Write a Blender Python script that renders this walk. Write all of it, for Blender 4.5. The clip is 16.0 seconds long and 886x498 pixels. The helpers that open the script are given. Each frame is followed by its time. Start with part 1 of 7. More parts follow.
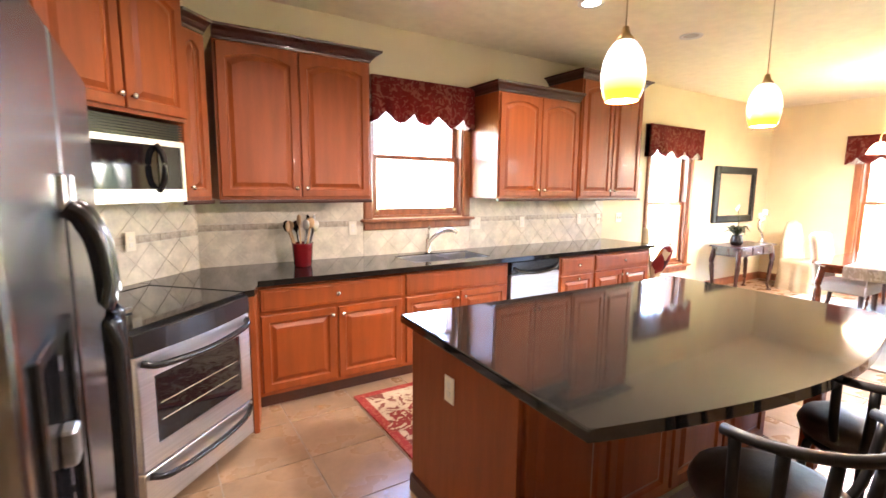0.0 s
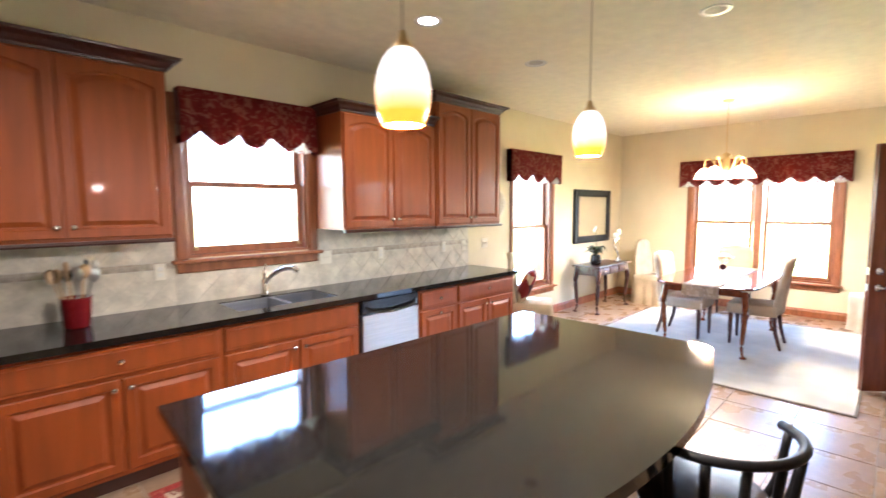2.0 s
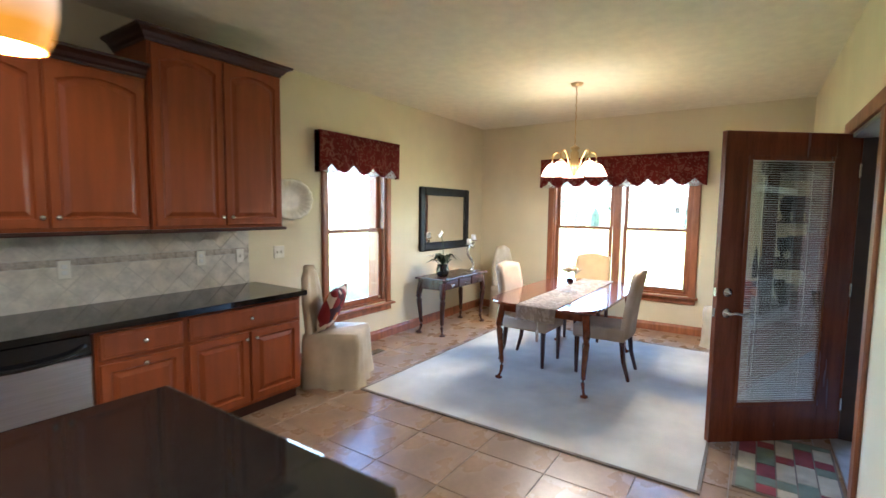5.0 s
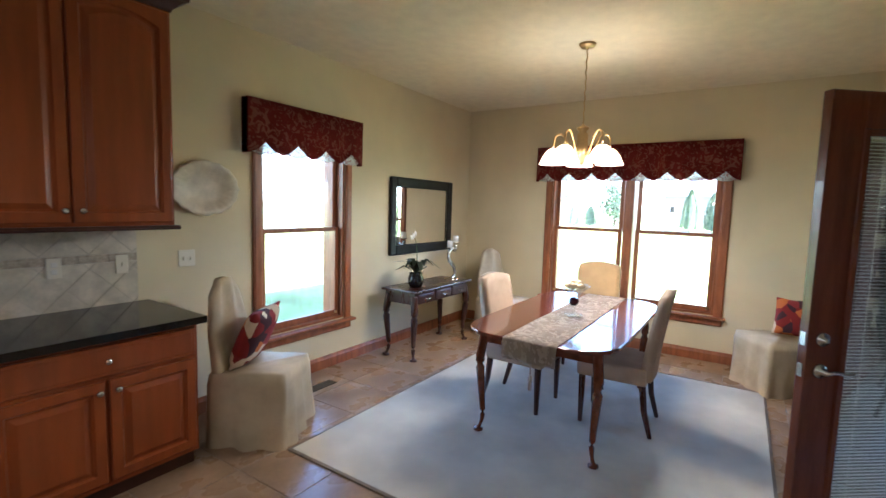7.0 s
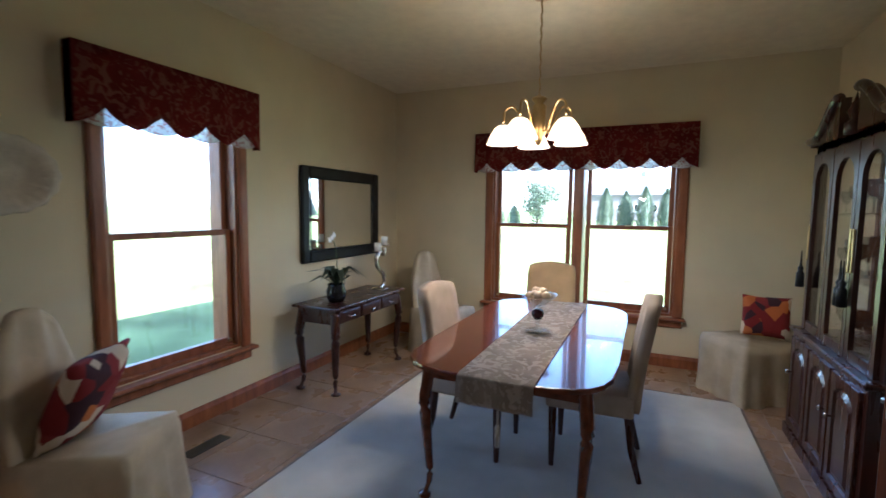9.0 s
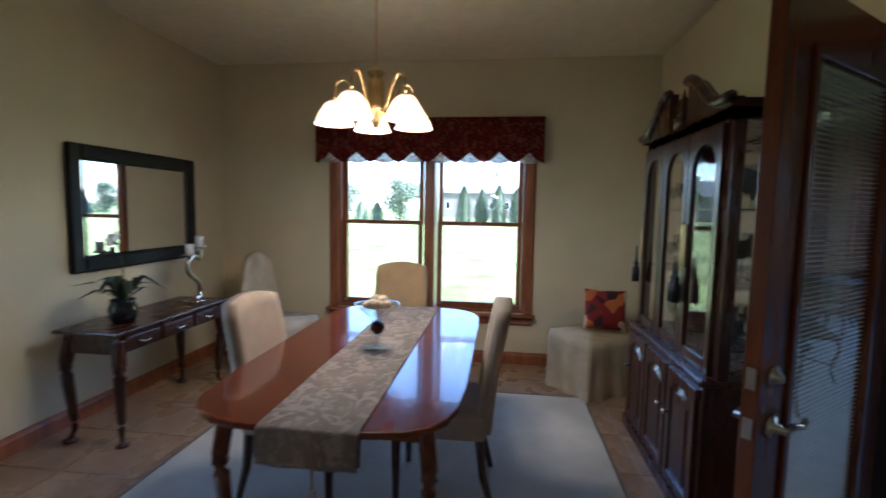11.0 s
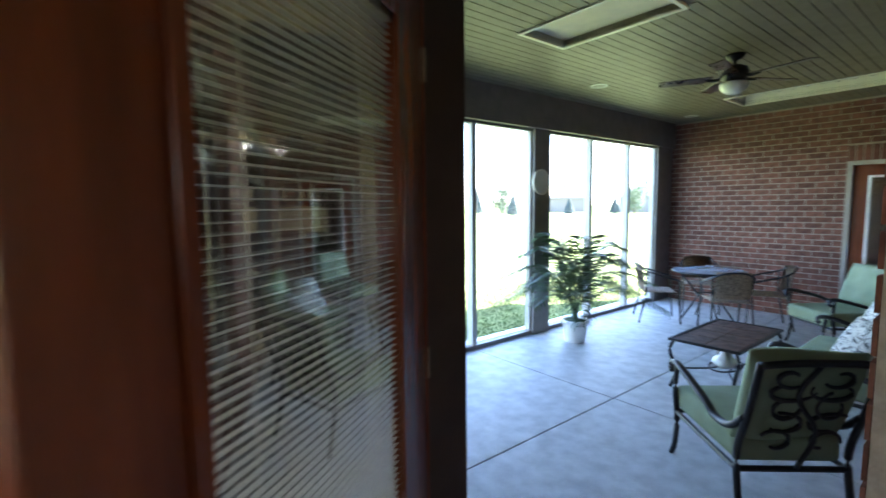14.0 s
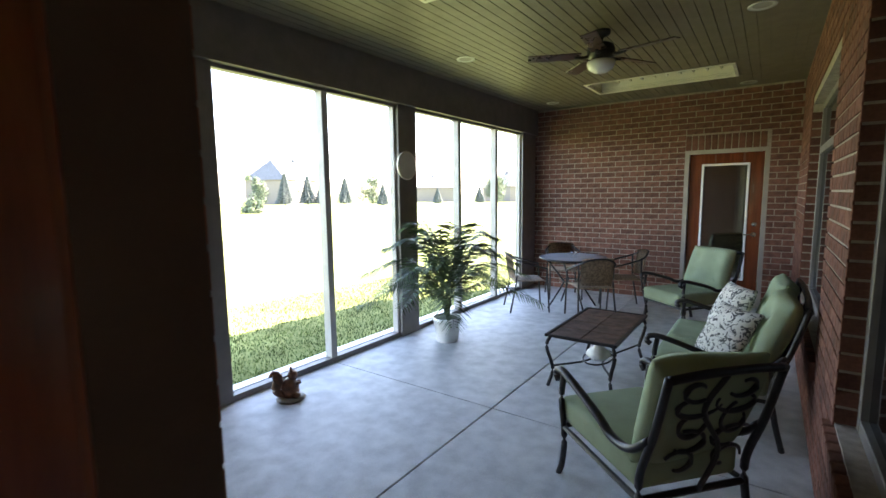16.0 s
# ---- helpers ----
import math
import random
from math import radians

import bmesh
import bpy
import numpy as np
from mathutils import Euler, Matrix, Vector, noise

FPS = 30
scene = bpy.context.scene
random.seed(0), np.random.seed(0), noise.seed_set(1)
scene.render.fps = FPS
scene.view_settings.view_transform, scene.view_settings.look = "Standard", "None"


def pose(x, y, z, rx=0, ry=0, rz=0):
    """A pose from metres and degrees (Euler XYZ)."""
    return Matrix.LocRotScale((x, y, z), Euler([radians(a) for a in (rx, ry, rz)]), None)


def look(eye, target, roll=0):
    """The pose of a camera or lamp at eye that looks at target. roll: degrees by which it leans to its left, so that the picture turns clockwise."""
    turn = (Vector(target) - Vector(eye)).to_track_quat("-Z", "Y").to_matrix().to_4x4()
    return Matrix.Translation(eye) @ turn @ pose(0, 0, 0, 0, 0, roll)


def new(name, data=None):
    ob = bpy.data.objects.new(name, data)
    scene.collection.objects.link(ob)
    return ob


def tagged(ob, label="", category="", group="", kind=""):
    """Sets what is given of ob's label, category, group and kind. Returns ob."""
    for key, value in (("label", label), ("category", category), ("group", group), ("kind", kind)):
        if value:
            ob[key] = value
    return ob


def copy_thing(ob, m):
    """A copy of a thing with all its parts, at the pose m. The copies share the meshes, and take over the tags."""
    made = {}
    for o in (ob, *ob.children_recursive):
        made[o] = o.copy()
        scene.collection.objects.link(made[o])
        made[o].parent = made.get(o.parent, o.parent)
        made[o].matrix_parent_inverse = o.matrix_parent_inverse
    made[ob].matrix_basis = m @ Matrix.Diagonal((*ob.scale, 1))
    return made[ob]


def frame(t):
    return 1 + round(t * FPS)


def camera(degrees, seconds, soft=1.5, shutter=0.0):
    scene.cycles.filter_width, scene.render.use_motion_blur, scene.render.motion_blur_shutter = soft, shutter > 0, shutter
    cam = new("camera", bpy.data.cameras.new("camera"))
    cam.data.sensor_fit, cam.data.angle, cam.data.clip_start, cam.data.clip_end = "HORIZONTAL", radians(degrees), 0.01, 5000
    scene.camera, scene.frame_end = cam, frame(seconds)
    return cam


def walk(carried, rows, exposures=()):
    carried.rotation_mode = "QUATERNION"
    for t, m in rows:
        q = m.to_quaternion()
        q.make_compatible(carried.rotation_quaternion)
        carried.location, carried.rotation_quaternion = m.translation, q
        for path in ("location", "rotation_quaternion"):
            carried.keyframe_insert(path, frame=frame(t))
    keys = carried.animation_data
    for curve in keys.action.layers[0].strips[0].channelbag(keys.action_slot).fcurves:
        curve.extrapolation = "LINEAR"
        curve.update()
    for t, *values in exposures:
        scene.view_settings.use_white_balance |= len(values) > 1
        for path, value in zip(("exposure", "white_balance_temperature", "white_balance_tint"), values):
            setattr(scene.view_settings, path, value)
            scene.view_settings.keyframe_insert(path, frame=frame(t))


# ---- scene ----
cam = camera(88.0, 16.0, shutter=0.7)
PATH = [
    (0, (0.563, 0.572, 1.514), (1.617, 2.251, 1.249), 0.6),
    (0.5, (0.623, 0.616, 1.535), (1.739, 2.257, 1.293), 0.8),
    (1, (0.749, 0.638, 1.580), (1.954, 2.218, 1.352), 0.8),
    (1.5, (0.906, 0.673, 1.597), (2.220, 2.168, 1.396), 0.3),
    (2, (1.134, 0.678, 1.595), (2.547, 2.081, 1.418), -0.3),
    (2.5, (1.392, 0.683, 1.609), (2.903, 1.985, 1.452), -0.7),
    (3, (1.670, 0.688, 1.586), (3.257, 1.896, 1.444), -0.6),
    (3.5, (1.972, 0.676, 1.591), (3.602, 1.824, 1.441), -0.3),
    (4, (2.260, 0.633, 1.567), (3.910, 1.753, 1.411), -0.1),
    (6.5, (3.660, 0.923, 1.566), (5.315, 2.030, 1.382), 1.7),
    (7, (3.869, 1.091, 1.577), (5.538, 2.178, 1.391), 1.7),
    (7.5, (4.055, 1.238, 1.575), (5.753, 2.279, 1.394), 1.3),
    (8, (4.236, 1.386, 1.554), (5.971, 2.365, 1.377), 0.8),
    (10.5, (4.969, 1.590, 1.483), (6.917, 2.008, 1.313), 1.1),
    (11, (5.077, 1.518, 1.493), (7.053, 1.765, 1.317), 1.0),
    (11.5, (5.221, 1.423, 1.532), (7.212, 1.473, 1.349), 1.0),
    (12, (5.339, 1.311, 1.534), (7.323, 1.128, 1.360), 1.0),
    (12.5, (5.474, 1.152, 1.506), (7.424, 0.737, 1.346), 0.5),
    (13, (5.620, 1.010, 1.490), (7.502, 0.350, 1.332), 0.2),
    (13.5, (5.772, 0.883, 1.483), (7.548, -0.020, 1.313), -0.0),
    (14, (5.884, 0.732, 1.497), (7.543, -0.369, 1.310), -0.6),
    (14.5, (6.024, 0.582, 1.484), (7.561, -0.682, 1.287), -0.5),
    (15, (6.139, 0.432, 1.488), (7.567, -0.952, 1.272), -0.7),
    (15.5, (6.259, 0.294, 1.457), (7.594, -1.180, 1.236), -0.7),
    (16, (6.362, 0.183, 1.456), (7.651, -1.328, 1.220), -0.7),
]
EXPOSURES = [(0.0, 6.6, 6000, 24), (1.0, 6.5, 5750, 22), (2.5, 5.75, 5350, 16), (4.0, 5.1, 5050, 12), (6.5, 4.5, 5050, 12), (8.0, 3.75, 4950, 12),
             (10.5, 2.85, 4850, 12), (12.0, 3.15, 4850, 12), (13.0, 3.5, 4950, 12), (14.0, 4.1, 5600, 14), (15.0, 4.1, 6500, 16), (16.0, 3.75, 7000, 18)]
walk(cam, [(t, look(eye, target, roll)) for t, eye, target, roll in PATH], EXPOSURES)

# ---- light ----
world = bpy.data.worlds.new("sky")
scene.world = world
world.use_nodes = True
wn = world.node_tree
sky = wn.nodes.new("ShaderNodeTexSky")
sky.sky_type, sky.sun_disc = "NISHITA", False
sky.sun_elevation, sky.sun_rotation = radians(38.6), radians(201)
sky.dust_density = 1.0
wn.links.new(sky.outputs[0], wn.nodes["Background"].inputs[0])
wn.nodes["Background"].inputs[1].default_value = 0.15
SUN_FROM = Vector((-0.45, -1.17, 1.0))
sun = new("sun", bpy.data.lights.new("sun", "SUN"))
sun.data.energy, sun.data.angle, sun.data.color = 5.0, radians(0.5), (1.0, 0.95, 0.87)
sun.matrix_world = look(SUN_FROM, (0, 0, 0))


def point_lamp(name, place, watts, colour, size):
    ob = new(name, bpy.data.lights.new(name, "POINT"))
    ob.data.energy, ob.data.color, ob.data.shadow_soft_size = watts, colour, size
    ob.location = place
    return ob


# ---- materials ----
def material(name, colour, rough=0.6, metal=0.0, vary=0.12, scale=8.0, fine=120.0, bump=0.02, stretch=(1, 1, 1), spec=0.5,
             second=None, coat=0.0, tint_random=0.0, transmission=0.0, alpha=1.0):
    """A surface with broad stains, fine grain and relief."""
    m = bpy.data.materials.new(name)
    m.use_nodes = True
    nt = m.node_tree
    b = nt.nodes["Principled BSDF"]
    b.inputs["Roughness"].default_value, b.inputs["Metallic"].default_value = rough, metal
    b.inputs["Specular IOR Level"].default_value = spec
    b.inputs["Coat Weight"].default_value = coat
    b.inputs["Transmission Weight"].default_value = transmission
    b.inputs["Alpha"].default_value = alpha
    co = nt.nodes.new("ShaderNodeTexCoord")
    mp = nt.nodes.new("ShaderNodeMapping")
    mp.inputs["Scale"].default_value = stretch
    nt.links.new(co.outputs["Object"], mp.inputs[0])
    n1, n2 = nt.nodes.new("ShaderNodeTexNoise"), nt.nodes.new("ShaderNodeTexNoise")
    for n, s in ((n1, scale), (n2, fine)):
        n.inputs["Scale"].default_value, n.inputs["Detail"].default_value = s, 4
        nt.links.new(mp.outputs[0], n.inputs["Vector"])
    mix = nt.nodes.new("ShaderNodeMix")
    mix.data_type = "RGBA"
    c2 = second or tuple(max(0, c * (1 - 2.2 * vary)) for c in colour)
    c1 = colour if second else tuple(min(1, c * (1 + vary)) for c in colour)
    mix.inputs["A"].default_value, mix.inputs["B"].default_value = (*c1, 1), (*c2, 1)
    add = nt.nodes.new("ShaderNodeMath")
    add.operation = "MULTIPLY_ADD"
    add.inputs[1].default_value, add.inputs[2].default_value = 0.35, -0.17
    nt.links.new(n2.outputs["Fac"], add.inputs[0])
    add2 = nt.nodes.new("ShaderNodeMath")
    add2.operation = "ADD"
    add2.use_clamp = True
    nt.links.new(n1.outputs["Fac"], add2.inputs[0])
    nt.links.new(add.outputs[0], add2.inputs[1])
    ramp = nt.nodes.new("ShaderNodeMapRange")
    ramp.inputs[1].default_value, ramp.inputs[2].default_value = 0.3, 0.7
    nt.links.new(add2.outputs[0], ramp.inputs[0])
    nt.links.new(ramp.outputs[0], mix.inputs["Factor"])
    out = mix.outputs["Result"]
    if tint_random:
        info = nt.nodes.new("ShaderNodeObjectInfo")
        isl = nt.nodes.new("ShaderNodeNewGeometry")
        s = nt.nodes.new("ShaderNodeMath")
        s.operation = "ADD"
        nt.links.new(info.outputs["Random"], s.inputs[0])
        nt.links.new(isl.outputs["Random Per Island"], s.inputs[1])
        f = nt.nodes.new("ShaderNodeMath")
        f.operation = "FRACT"
        nt.links.new(s.outputs[0], f.inputs[0])
        v = nt.nodes.new("ShaderNodeMath")
        v.operation = "MULTIPLY_ADD"
        v.inputs[1].default_value, v.inputs[2].default_value = 2 * tint_random, 1 - tint_random
        nt.links.new(f.outputs[0], v.inputs[0])
        hsv = nt.nodes.new("ShaderNodeHueSaturation")
        nt.links.new(out, hsv.inputs["Color"])
        nt.links.new(v.outputs[0], hsv.inputs["Value"])
        out = hsv.outputs[0]
    nt.links.new(out, b.inputs["Base Color"])
    rr = nt.nodes.new("ShaderNodeMapRange")
    rr.inputs[3].default_value, rr.inputs[4].default_value = max(0.02, rough * 0.85), min(1, rough * 1.15)
    nt.links.new(n1.outputs["Fac"], rr.inputs[0])
    nt.links.new(rr.outputs[0], b.inputs["Roughness"])
    if bump:
        bp = nt.nodes.new("ShaderNodeBump")
        bp.inputs["Strength"].default_value, bp.inputs["Distance"].default_value = min(1, bump * 10), 0.01
        nt.links.new(add2.outputs[0], bp.inputs["Height"])
        nt.links.new(bp.outputs[0], b.inputs["Normal"])
    return m


def glass_material(name, tint=(1, 1, 1), gloss=0.08):
    """A thin clear pane: mostly see-through, with a sharp reflection."""
    m = bpy.data.materials.new(name)
    m.use_nodes = True
    nt = m.node_tree
    out = nt.nodes["Material Output"]
    tr, gl, mx, lw, po, ma = (nt.nodes.new(k) for k in ("ShaderNodeBsdfTransparent", "ShaderNodeBsdfGlossy", "ShaderNodeMixShader", "ShaderNodeLayerWeight", "ShaderNodeMath", "ShaderNodeMath"))
    tr.inputs[0].default_value = (*tint, 1)
    gl.inputs["Roughness"].default_value = 0.02
    po.operation, ma.operation = "POWER", "MULTIPLY_ADD"
    po.inputs[1].default_value, ma.inputs[1].default_value, ma.inputs[2].default_value = 5.0, 0.7, gloss * 0.6
    nt.links.new(lw.outputs["Facing"], po.inputs[0])
    nt.links.new(po.outputs[0], ma.inputs[0])
    nt.links.new(ma.outputs[0], mx.inputs[0])
    nt.links.new(tr.outputs[0], mx.inputs[1])
    nt.links.new(gl.outputs[0], mx.inputs[2])
    nt.links.new(mx.outputs[0], out.inputs[0])
    return m


def glowing(name, colour, strength, low=None, z0=0.0, z1=1.0, through_glass=0.0):
    """A lit lamp shade of milk glass; low is the colour of its lower rim."""
    m = bpy.data.materials.new(name)
    m.use_nodes = True
    nt = m.node_tree
    b = nt.nodes["Principled BSDF"]
    b.inputs["Base Color"].default_value = (*colour, 1)
    b.inputs["Roughness"].default_value = 0.25
    b.inputs["Emission Strength"].default_value = strength
    b.inputs["Emission Color"].default_value = (*colour, 1)
    if through_glass:
        tr, ms = nt.nodes.new("ShaderNodeBsdfTransparent"), nt.nodes.new("ShaderNodeMixShader")
        tr.inputs[0].default_value = (1.0, 0.93, 0.80, 1)
        ms.inputs[0].default_value = through_glass
        nt.links.new(b.outputs[0], ms.inputs[1])
        nt.links.new(tr.outputs[0], ms.inputs[2])
        nt.links.new(ms.outputs[0], nt.nodes["Material Output"].inputs[0])
    if low:
        co, sp, mr, mx = (nt.nodes.new(k) for k in ("ShaderNodeTexCoord", "ShaderNodeSeparateXYZ", "ShaderNodeMapRange", "ShaderNodeMix"))
        mx.data_type = "RGBA"
        nt.links.new(co.outputs["Object"], sp.inputs[0])
        nt.links.new(sp.outputs["Z"], mr.inputs[0])
        mr.inputs[1].default_value, mr.inputs[2].default_value = z0, z1
        mx.inputs["A"].default_value, mx.inputs["B"].default_value = (*low, 1), (*colour, 1)
        nt.links.new(mr.outputs[0], mx.inputs["Factor"])
        nt.links.new(mx.outputs["Result"], b.inputs["Base Color"])
        nt.links.new(mx.outputs["Result"], b.inputs["Emission Color"])
    return m


def woven(name, colour, other, scale, rough=0.85, kind="ramp", bump=0.03):
    """Cloth with a printed or woven figure: blots of a second colour."""
    m = material(name, colour, rough, vary=0.12, scale=5, fine=260, bump=bump, spec=0.2)
    nt = m.node_tree
    b = nt.nodes["Principled BSDF"]
    src = b.inputs["Base Color"].links[0].from_socket
    co, n, r, mx = (nt.nodes.new(k) for k in ("ShaderNodeTexCoord", "ShaderNodeTexNoise", "ShaderNodeMapRange", "ShaderNodeMix"))
    mx.data_type = "RGBA"
    n.inputs["Scale"].default_value, n.inputs["Detail"].default_value, n.inputs["Distortion"].default_value = scale, 2.0, 1.6
    nt.links.new(co.outputs["Object"], n.inputs["Vector"])
    r.inputs[1].default_value, r.inputs[2].default_value = 0.52, 0.58
    nt.links.new(n.outputs["Fac"], r.inputs[0])
    nt.links.new(r.outputs[0], mx.inputs["Factor"])
    nt.links.new(src, mx.inputs["A"])
    mx.inputs["B"].default_value = (*other, 1)
    nt.links.new(mx.outputs["Result"], b.inputs["Base Color"])
    return m


PAINT = material("wall_paint", (0.68, 0.595, 0.405), 0.8, vary=0.03, scale=2, fine=180, bump=0.012, spec=0.25)
CEIL = material("ceiling_paint", (0.80, 0.73, 0.56), 0.85, vary=0.03, scale=9, fine=60, bump=0.02, spec=0.2)
TILE = material("floor_tile", (0.31, 0.20, 0.12), 0.28, vary=0.14, scale=3.5, fine=30, bump=0.008, tint_random=0.08)
GROUT = material("grout", (0.36, 0.31, 0.26), 0.9, vary=0.1, bump=0.03)
SPLASHGROUT = material("splash_grout", (0.56, 0.51, 0.43), 0.9, vary=0.08, bump=0.02)
CHERRY = material("cherry_wood", (0.245, 0.054, 0.009), 0.42, vary=0.08, scale=3.0, fine=40, bump=0.003, stretch=(6, 6, 0.7), coat=0.06, spec=0.32)
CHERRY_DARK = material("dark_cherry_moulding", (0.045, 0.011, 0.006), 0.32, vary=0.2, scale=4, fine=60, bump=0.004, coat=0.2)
TRIM = material("oak_trim", (0.30, 0.10, 0.034), 0.38, vary=0.18, scale=4, fine=50, bump=0.006, stretch=(5, 5, 0.8))
DOORWOOD = material("door_wood", (0.16, 0.038, 0.013), 0.26, vary=0.18, scale=3, fine=45, bump=0.004, stretch=(6, 6, 0.6), coat=0.15)
GRANITE = material("black_granite", (0.004, 0.004, 0.004), 0.06, vary=0.3, scale=60, fine=400, bump=0.0, second=(0.012, 0.011, 0.009))
MAHOGANY = material("mahogany", (0.15, 0.034, 0.013), 0.16, vary=0.2, scale=2.5, fine=40, bump=0.002, stretch=(0.8, 6, 6), coat=0.6)
DARKWOOD = material("dark_hutch_wood", (0.048, 0.013, 0.007), 0.28, vary=0.2, scale=3, fine=40, bump=0.003, stretch=(5, 5, 0.8), coat=0.1)
# jamb paint darkened: its backlit shade is put into the colour
DARKJAMB = material("backlit_jamb_paint", (0.036, 0.022, 0.017), 0.5, vary=0.12, bump=0.003)
PLATTER = material("cream_platter", (0.58, 0.52, 0.41), 0.3, vary=0.08, scale=12, bump=0.02)
FRIDGE = material("polished_steel", (0.34, 0.35, 0.37), 0.2, 1.0, vary=0.06, scale=2, fine=200, bump=0.002)
DOORGLASS = glass_material("door_glass", (0.92, 0.95, 0.95), 0.30)
SPRUCE = material("spruce_needles", (0.095, 0.115, 0.10), 0.85, vary=0.3, scale=3, bump=0.05, tint_random=0.25)
STEEL = material("brushed_steel", (0.55, 0.55, 0.56), 0.32, 1.0, vary=0.06, scale=3, fine=300, bump=0.003, stretch=(1, 1, 30))
NICKEL = material("satin_nickel", (0.60, 0.56, 0.50), 0.25, 1.0, vary=0.05, bump=0.0)
BRASS = material("aged_brass", (0.66, 0.48, 0.24), 0.32, 1.0, vary=0.1, bump=0.002)
BLACK = material("black_enamel", (0.012, 0.012, 0.013), 0.18, vary=0.1, bump=0.002)
BLACKGLASS = material("black_glass", (0.006, 0.006, 0.007), 0.04, vary=0.1, bump=0.0)
IRON = material("black_iron", (0.014, 0.012, 0.012), 0.4, vary=0.25, scale=30, bump=0.01)
LEATHER = material("brown_leather", (0.055, 0.032, 0.022), 0.42, vary=0.2, scale=10, fine=200, bump=0.03)
SPLASH = material("splash_tile", (0.64, 0.575, 0.47), 0.35, vary=0.12, scale=9, fine=50, bump=0.01, tint_random=0.06)
SPLASHBAND = material("band_tile", (0.50, 0.42, 0.33), 0.4, vary=0.18, scale=20, fine=80, bump=0.03, tint_random=0.1)
PLASTIC = material("ivory_plastic", (0.78, 0.73, 0.62), 0.4, vary=0.03, bump=0.0)
WHITE = material("white_ceramic", (0.80, 0.78, 0.74), 0.25, vary=0.04, scale=4, bump=0.004)
RUG = material("dining_rug", (0.57, 0.54, 0.45), 0.95, vary=0.08, scale=3, fine=500, bump=0.06, spec=0.1)
RUGEDGE = material("rug_binding", (0.20, 0.16, 0.12), 0.9, vary=0.15, fine=400, bump=0.05)
VALANCE = woven("red_damask", (0.21, 0.024, 0.020), (0.29, 0.095, 0.065), 17)
LACE = woven("plaid_lining", (0.74, 0.68, 0.60), (0.45, 0.20, 0.16), 34)
LACE.node_tree.nodes["Principled BSDF"].inputs["Alpha"].default_value = 0.95
LINEN = material("cream_slipcover", (0.50, 0.41, 0.28), 0.85, vary=0.1, scale=5, fine=300, bump=0.03, spec=0.15)
SUEDE = material("beige_chair_cloth", (0.43, 0.33, 0.24), 0.9, vary=0.07, scale=6, fine=350, bump=0.03, spec=0.12)
GOLDCLOTH = material("tan_chair_cloth", (0.48, 0.33, 0.17), 0.9, vary=0.07, scale=6, fine=350, bump=0.03, spec=0.12)
RUNNER = woven("table_runner_cloth", (0.44, 0.37, 0.30), (0.60, 0.53, 0.45), 16)
PILLOW = material("patchwork_floral_cloth", (0.20, 0.025, 0.022), 0.85, vary=0.12, scale=9, fine=260, bump=0.03, spec=0.2)
pn = PILLOW.node_tree
pc, pv, ps, pr = (pn.nodes.new(k) for k in ("ShaderNodeTexCoord", "ShaderNodeTexVoronoi", "ShaderNodeSeparateColor", "ShaderNodeValToRGB"))
pv.inputs["Scale"].default_value = 11.0
pr.color_ramp.interpolation = "CONSTANT"
for at, c in ((0.0, (0.19, 0.018, 0.018)), (0.36, (0.05, 0.02, 0.025)), (0.52, (0.45, 0.13, 0.03)), (0.72, (0.22, 0.03, 0.03)), (0.84, (0.60, 0.48, 0.33))):
    e = pr.color_ramp.elements[0] if at == 0.0 else pr.color_ramp.elements.new(at)
    e.color = (*c, 1)
pr.color_ramp.elements[len(pr.color_ramp.elements) - 1].color = (0.60, 0.48, 0.33, 1)
pn.links.new(pc.outputs["Object"], pv.inputs["Vector"])
pn.links.new(pv.outputs["Color"], ps.inputs[0])
pn.links.new(ps.outputs[0], pr.inputs[0])
pn.links.new(pr.outputs[0], pn.nodes["Principled BSDF"].inputs["Base Color"])
MIRROR = material("mirror_glass", (0.85, 0.86, 0.86), 0.02, 1.0, vary=0.01, bump=0.0)
BLACKFRAME = material("black_frame", (0.008, 0.007, 0.007), 0.5, vary=0.15, bump=0.004, spec=0.3)
GLASS = glass_material("window_glass")
CLEAR = glass_material("crystal", (0.93, 0.95, 0.95))
PENDANT = glowing("pendant_glass", (1.0, 0.90, 0.72), 0.03, (1.0, 0.36, 0.02), 0.03, 0.13)
SHADE = glowing("frosted_shade", (1.0, 0.84, 0.60), 0.10, through_glass=0.3)
LAMPON = glowing("downlight_bulb", (1.0, 0.90, 0.75), 0.4)
BRICK = material("red_brick", (0.185, 0.080, 0.056), 0.85, vary=0.2, scale=14, fine=90, bump=0.04, tint_random=0.28, spec=0.2)
MORTAR = material("mortar", (0.38, 0.32, 0.26), 0.95, vary=0.12, scale=20, bump=0.05)
CONCRETE = material("porch_concrete", (0.56, 0.555, 0.535), 0.55, vary=0.10, scale=7.5, fine=150, bump=0.02, spec=0.35)
VINYL = material("beige_vinyl", (0.185, 0.15, 0.098), 0.5, vary=0.04, bump=0.004)
BRONZE = material("grey_brown_aluminium", (0.20, 0.18, 0.165), 0.5, 0.2, vary=0.06, bump=0.002)
SCREENFRAME = material("pale_grey_aluminium", (0.44, 0.42, 0.39), 0.45, 0.0, vary=0.05, bump=0.002)
FRAMEGREY = material("taupe_paint", (0.36, 0.32, 0.27), 0.55, vary=0.05, bump=0.004)
GREEN = material("sage_cushion", (0.30, 0.35, 0.22), 0.85, vary=0.06, scale=5, fine=300, bump=0.025, spec=0.15)
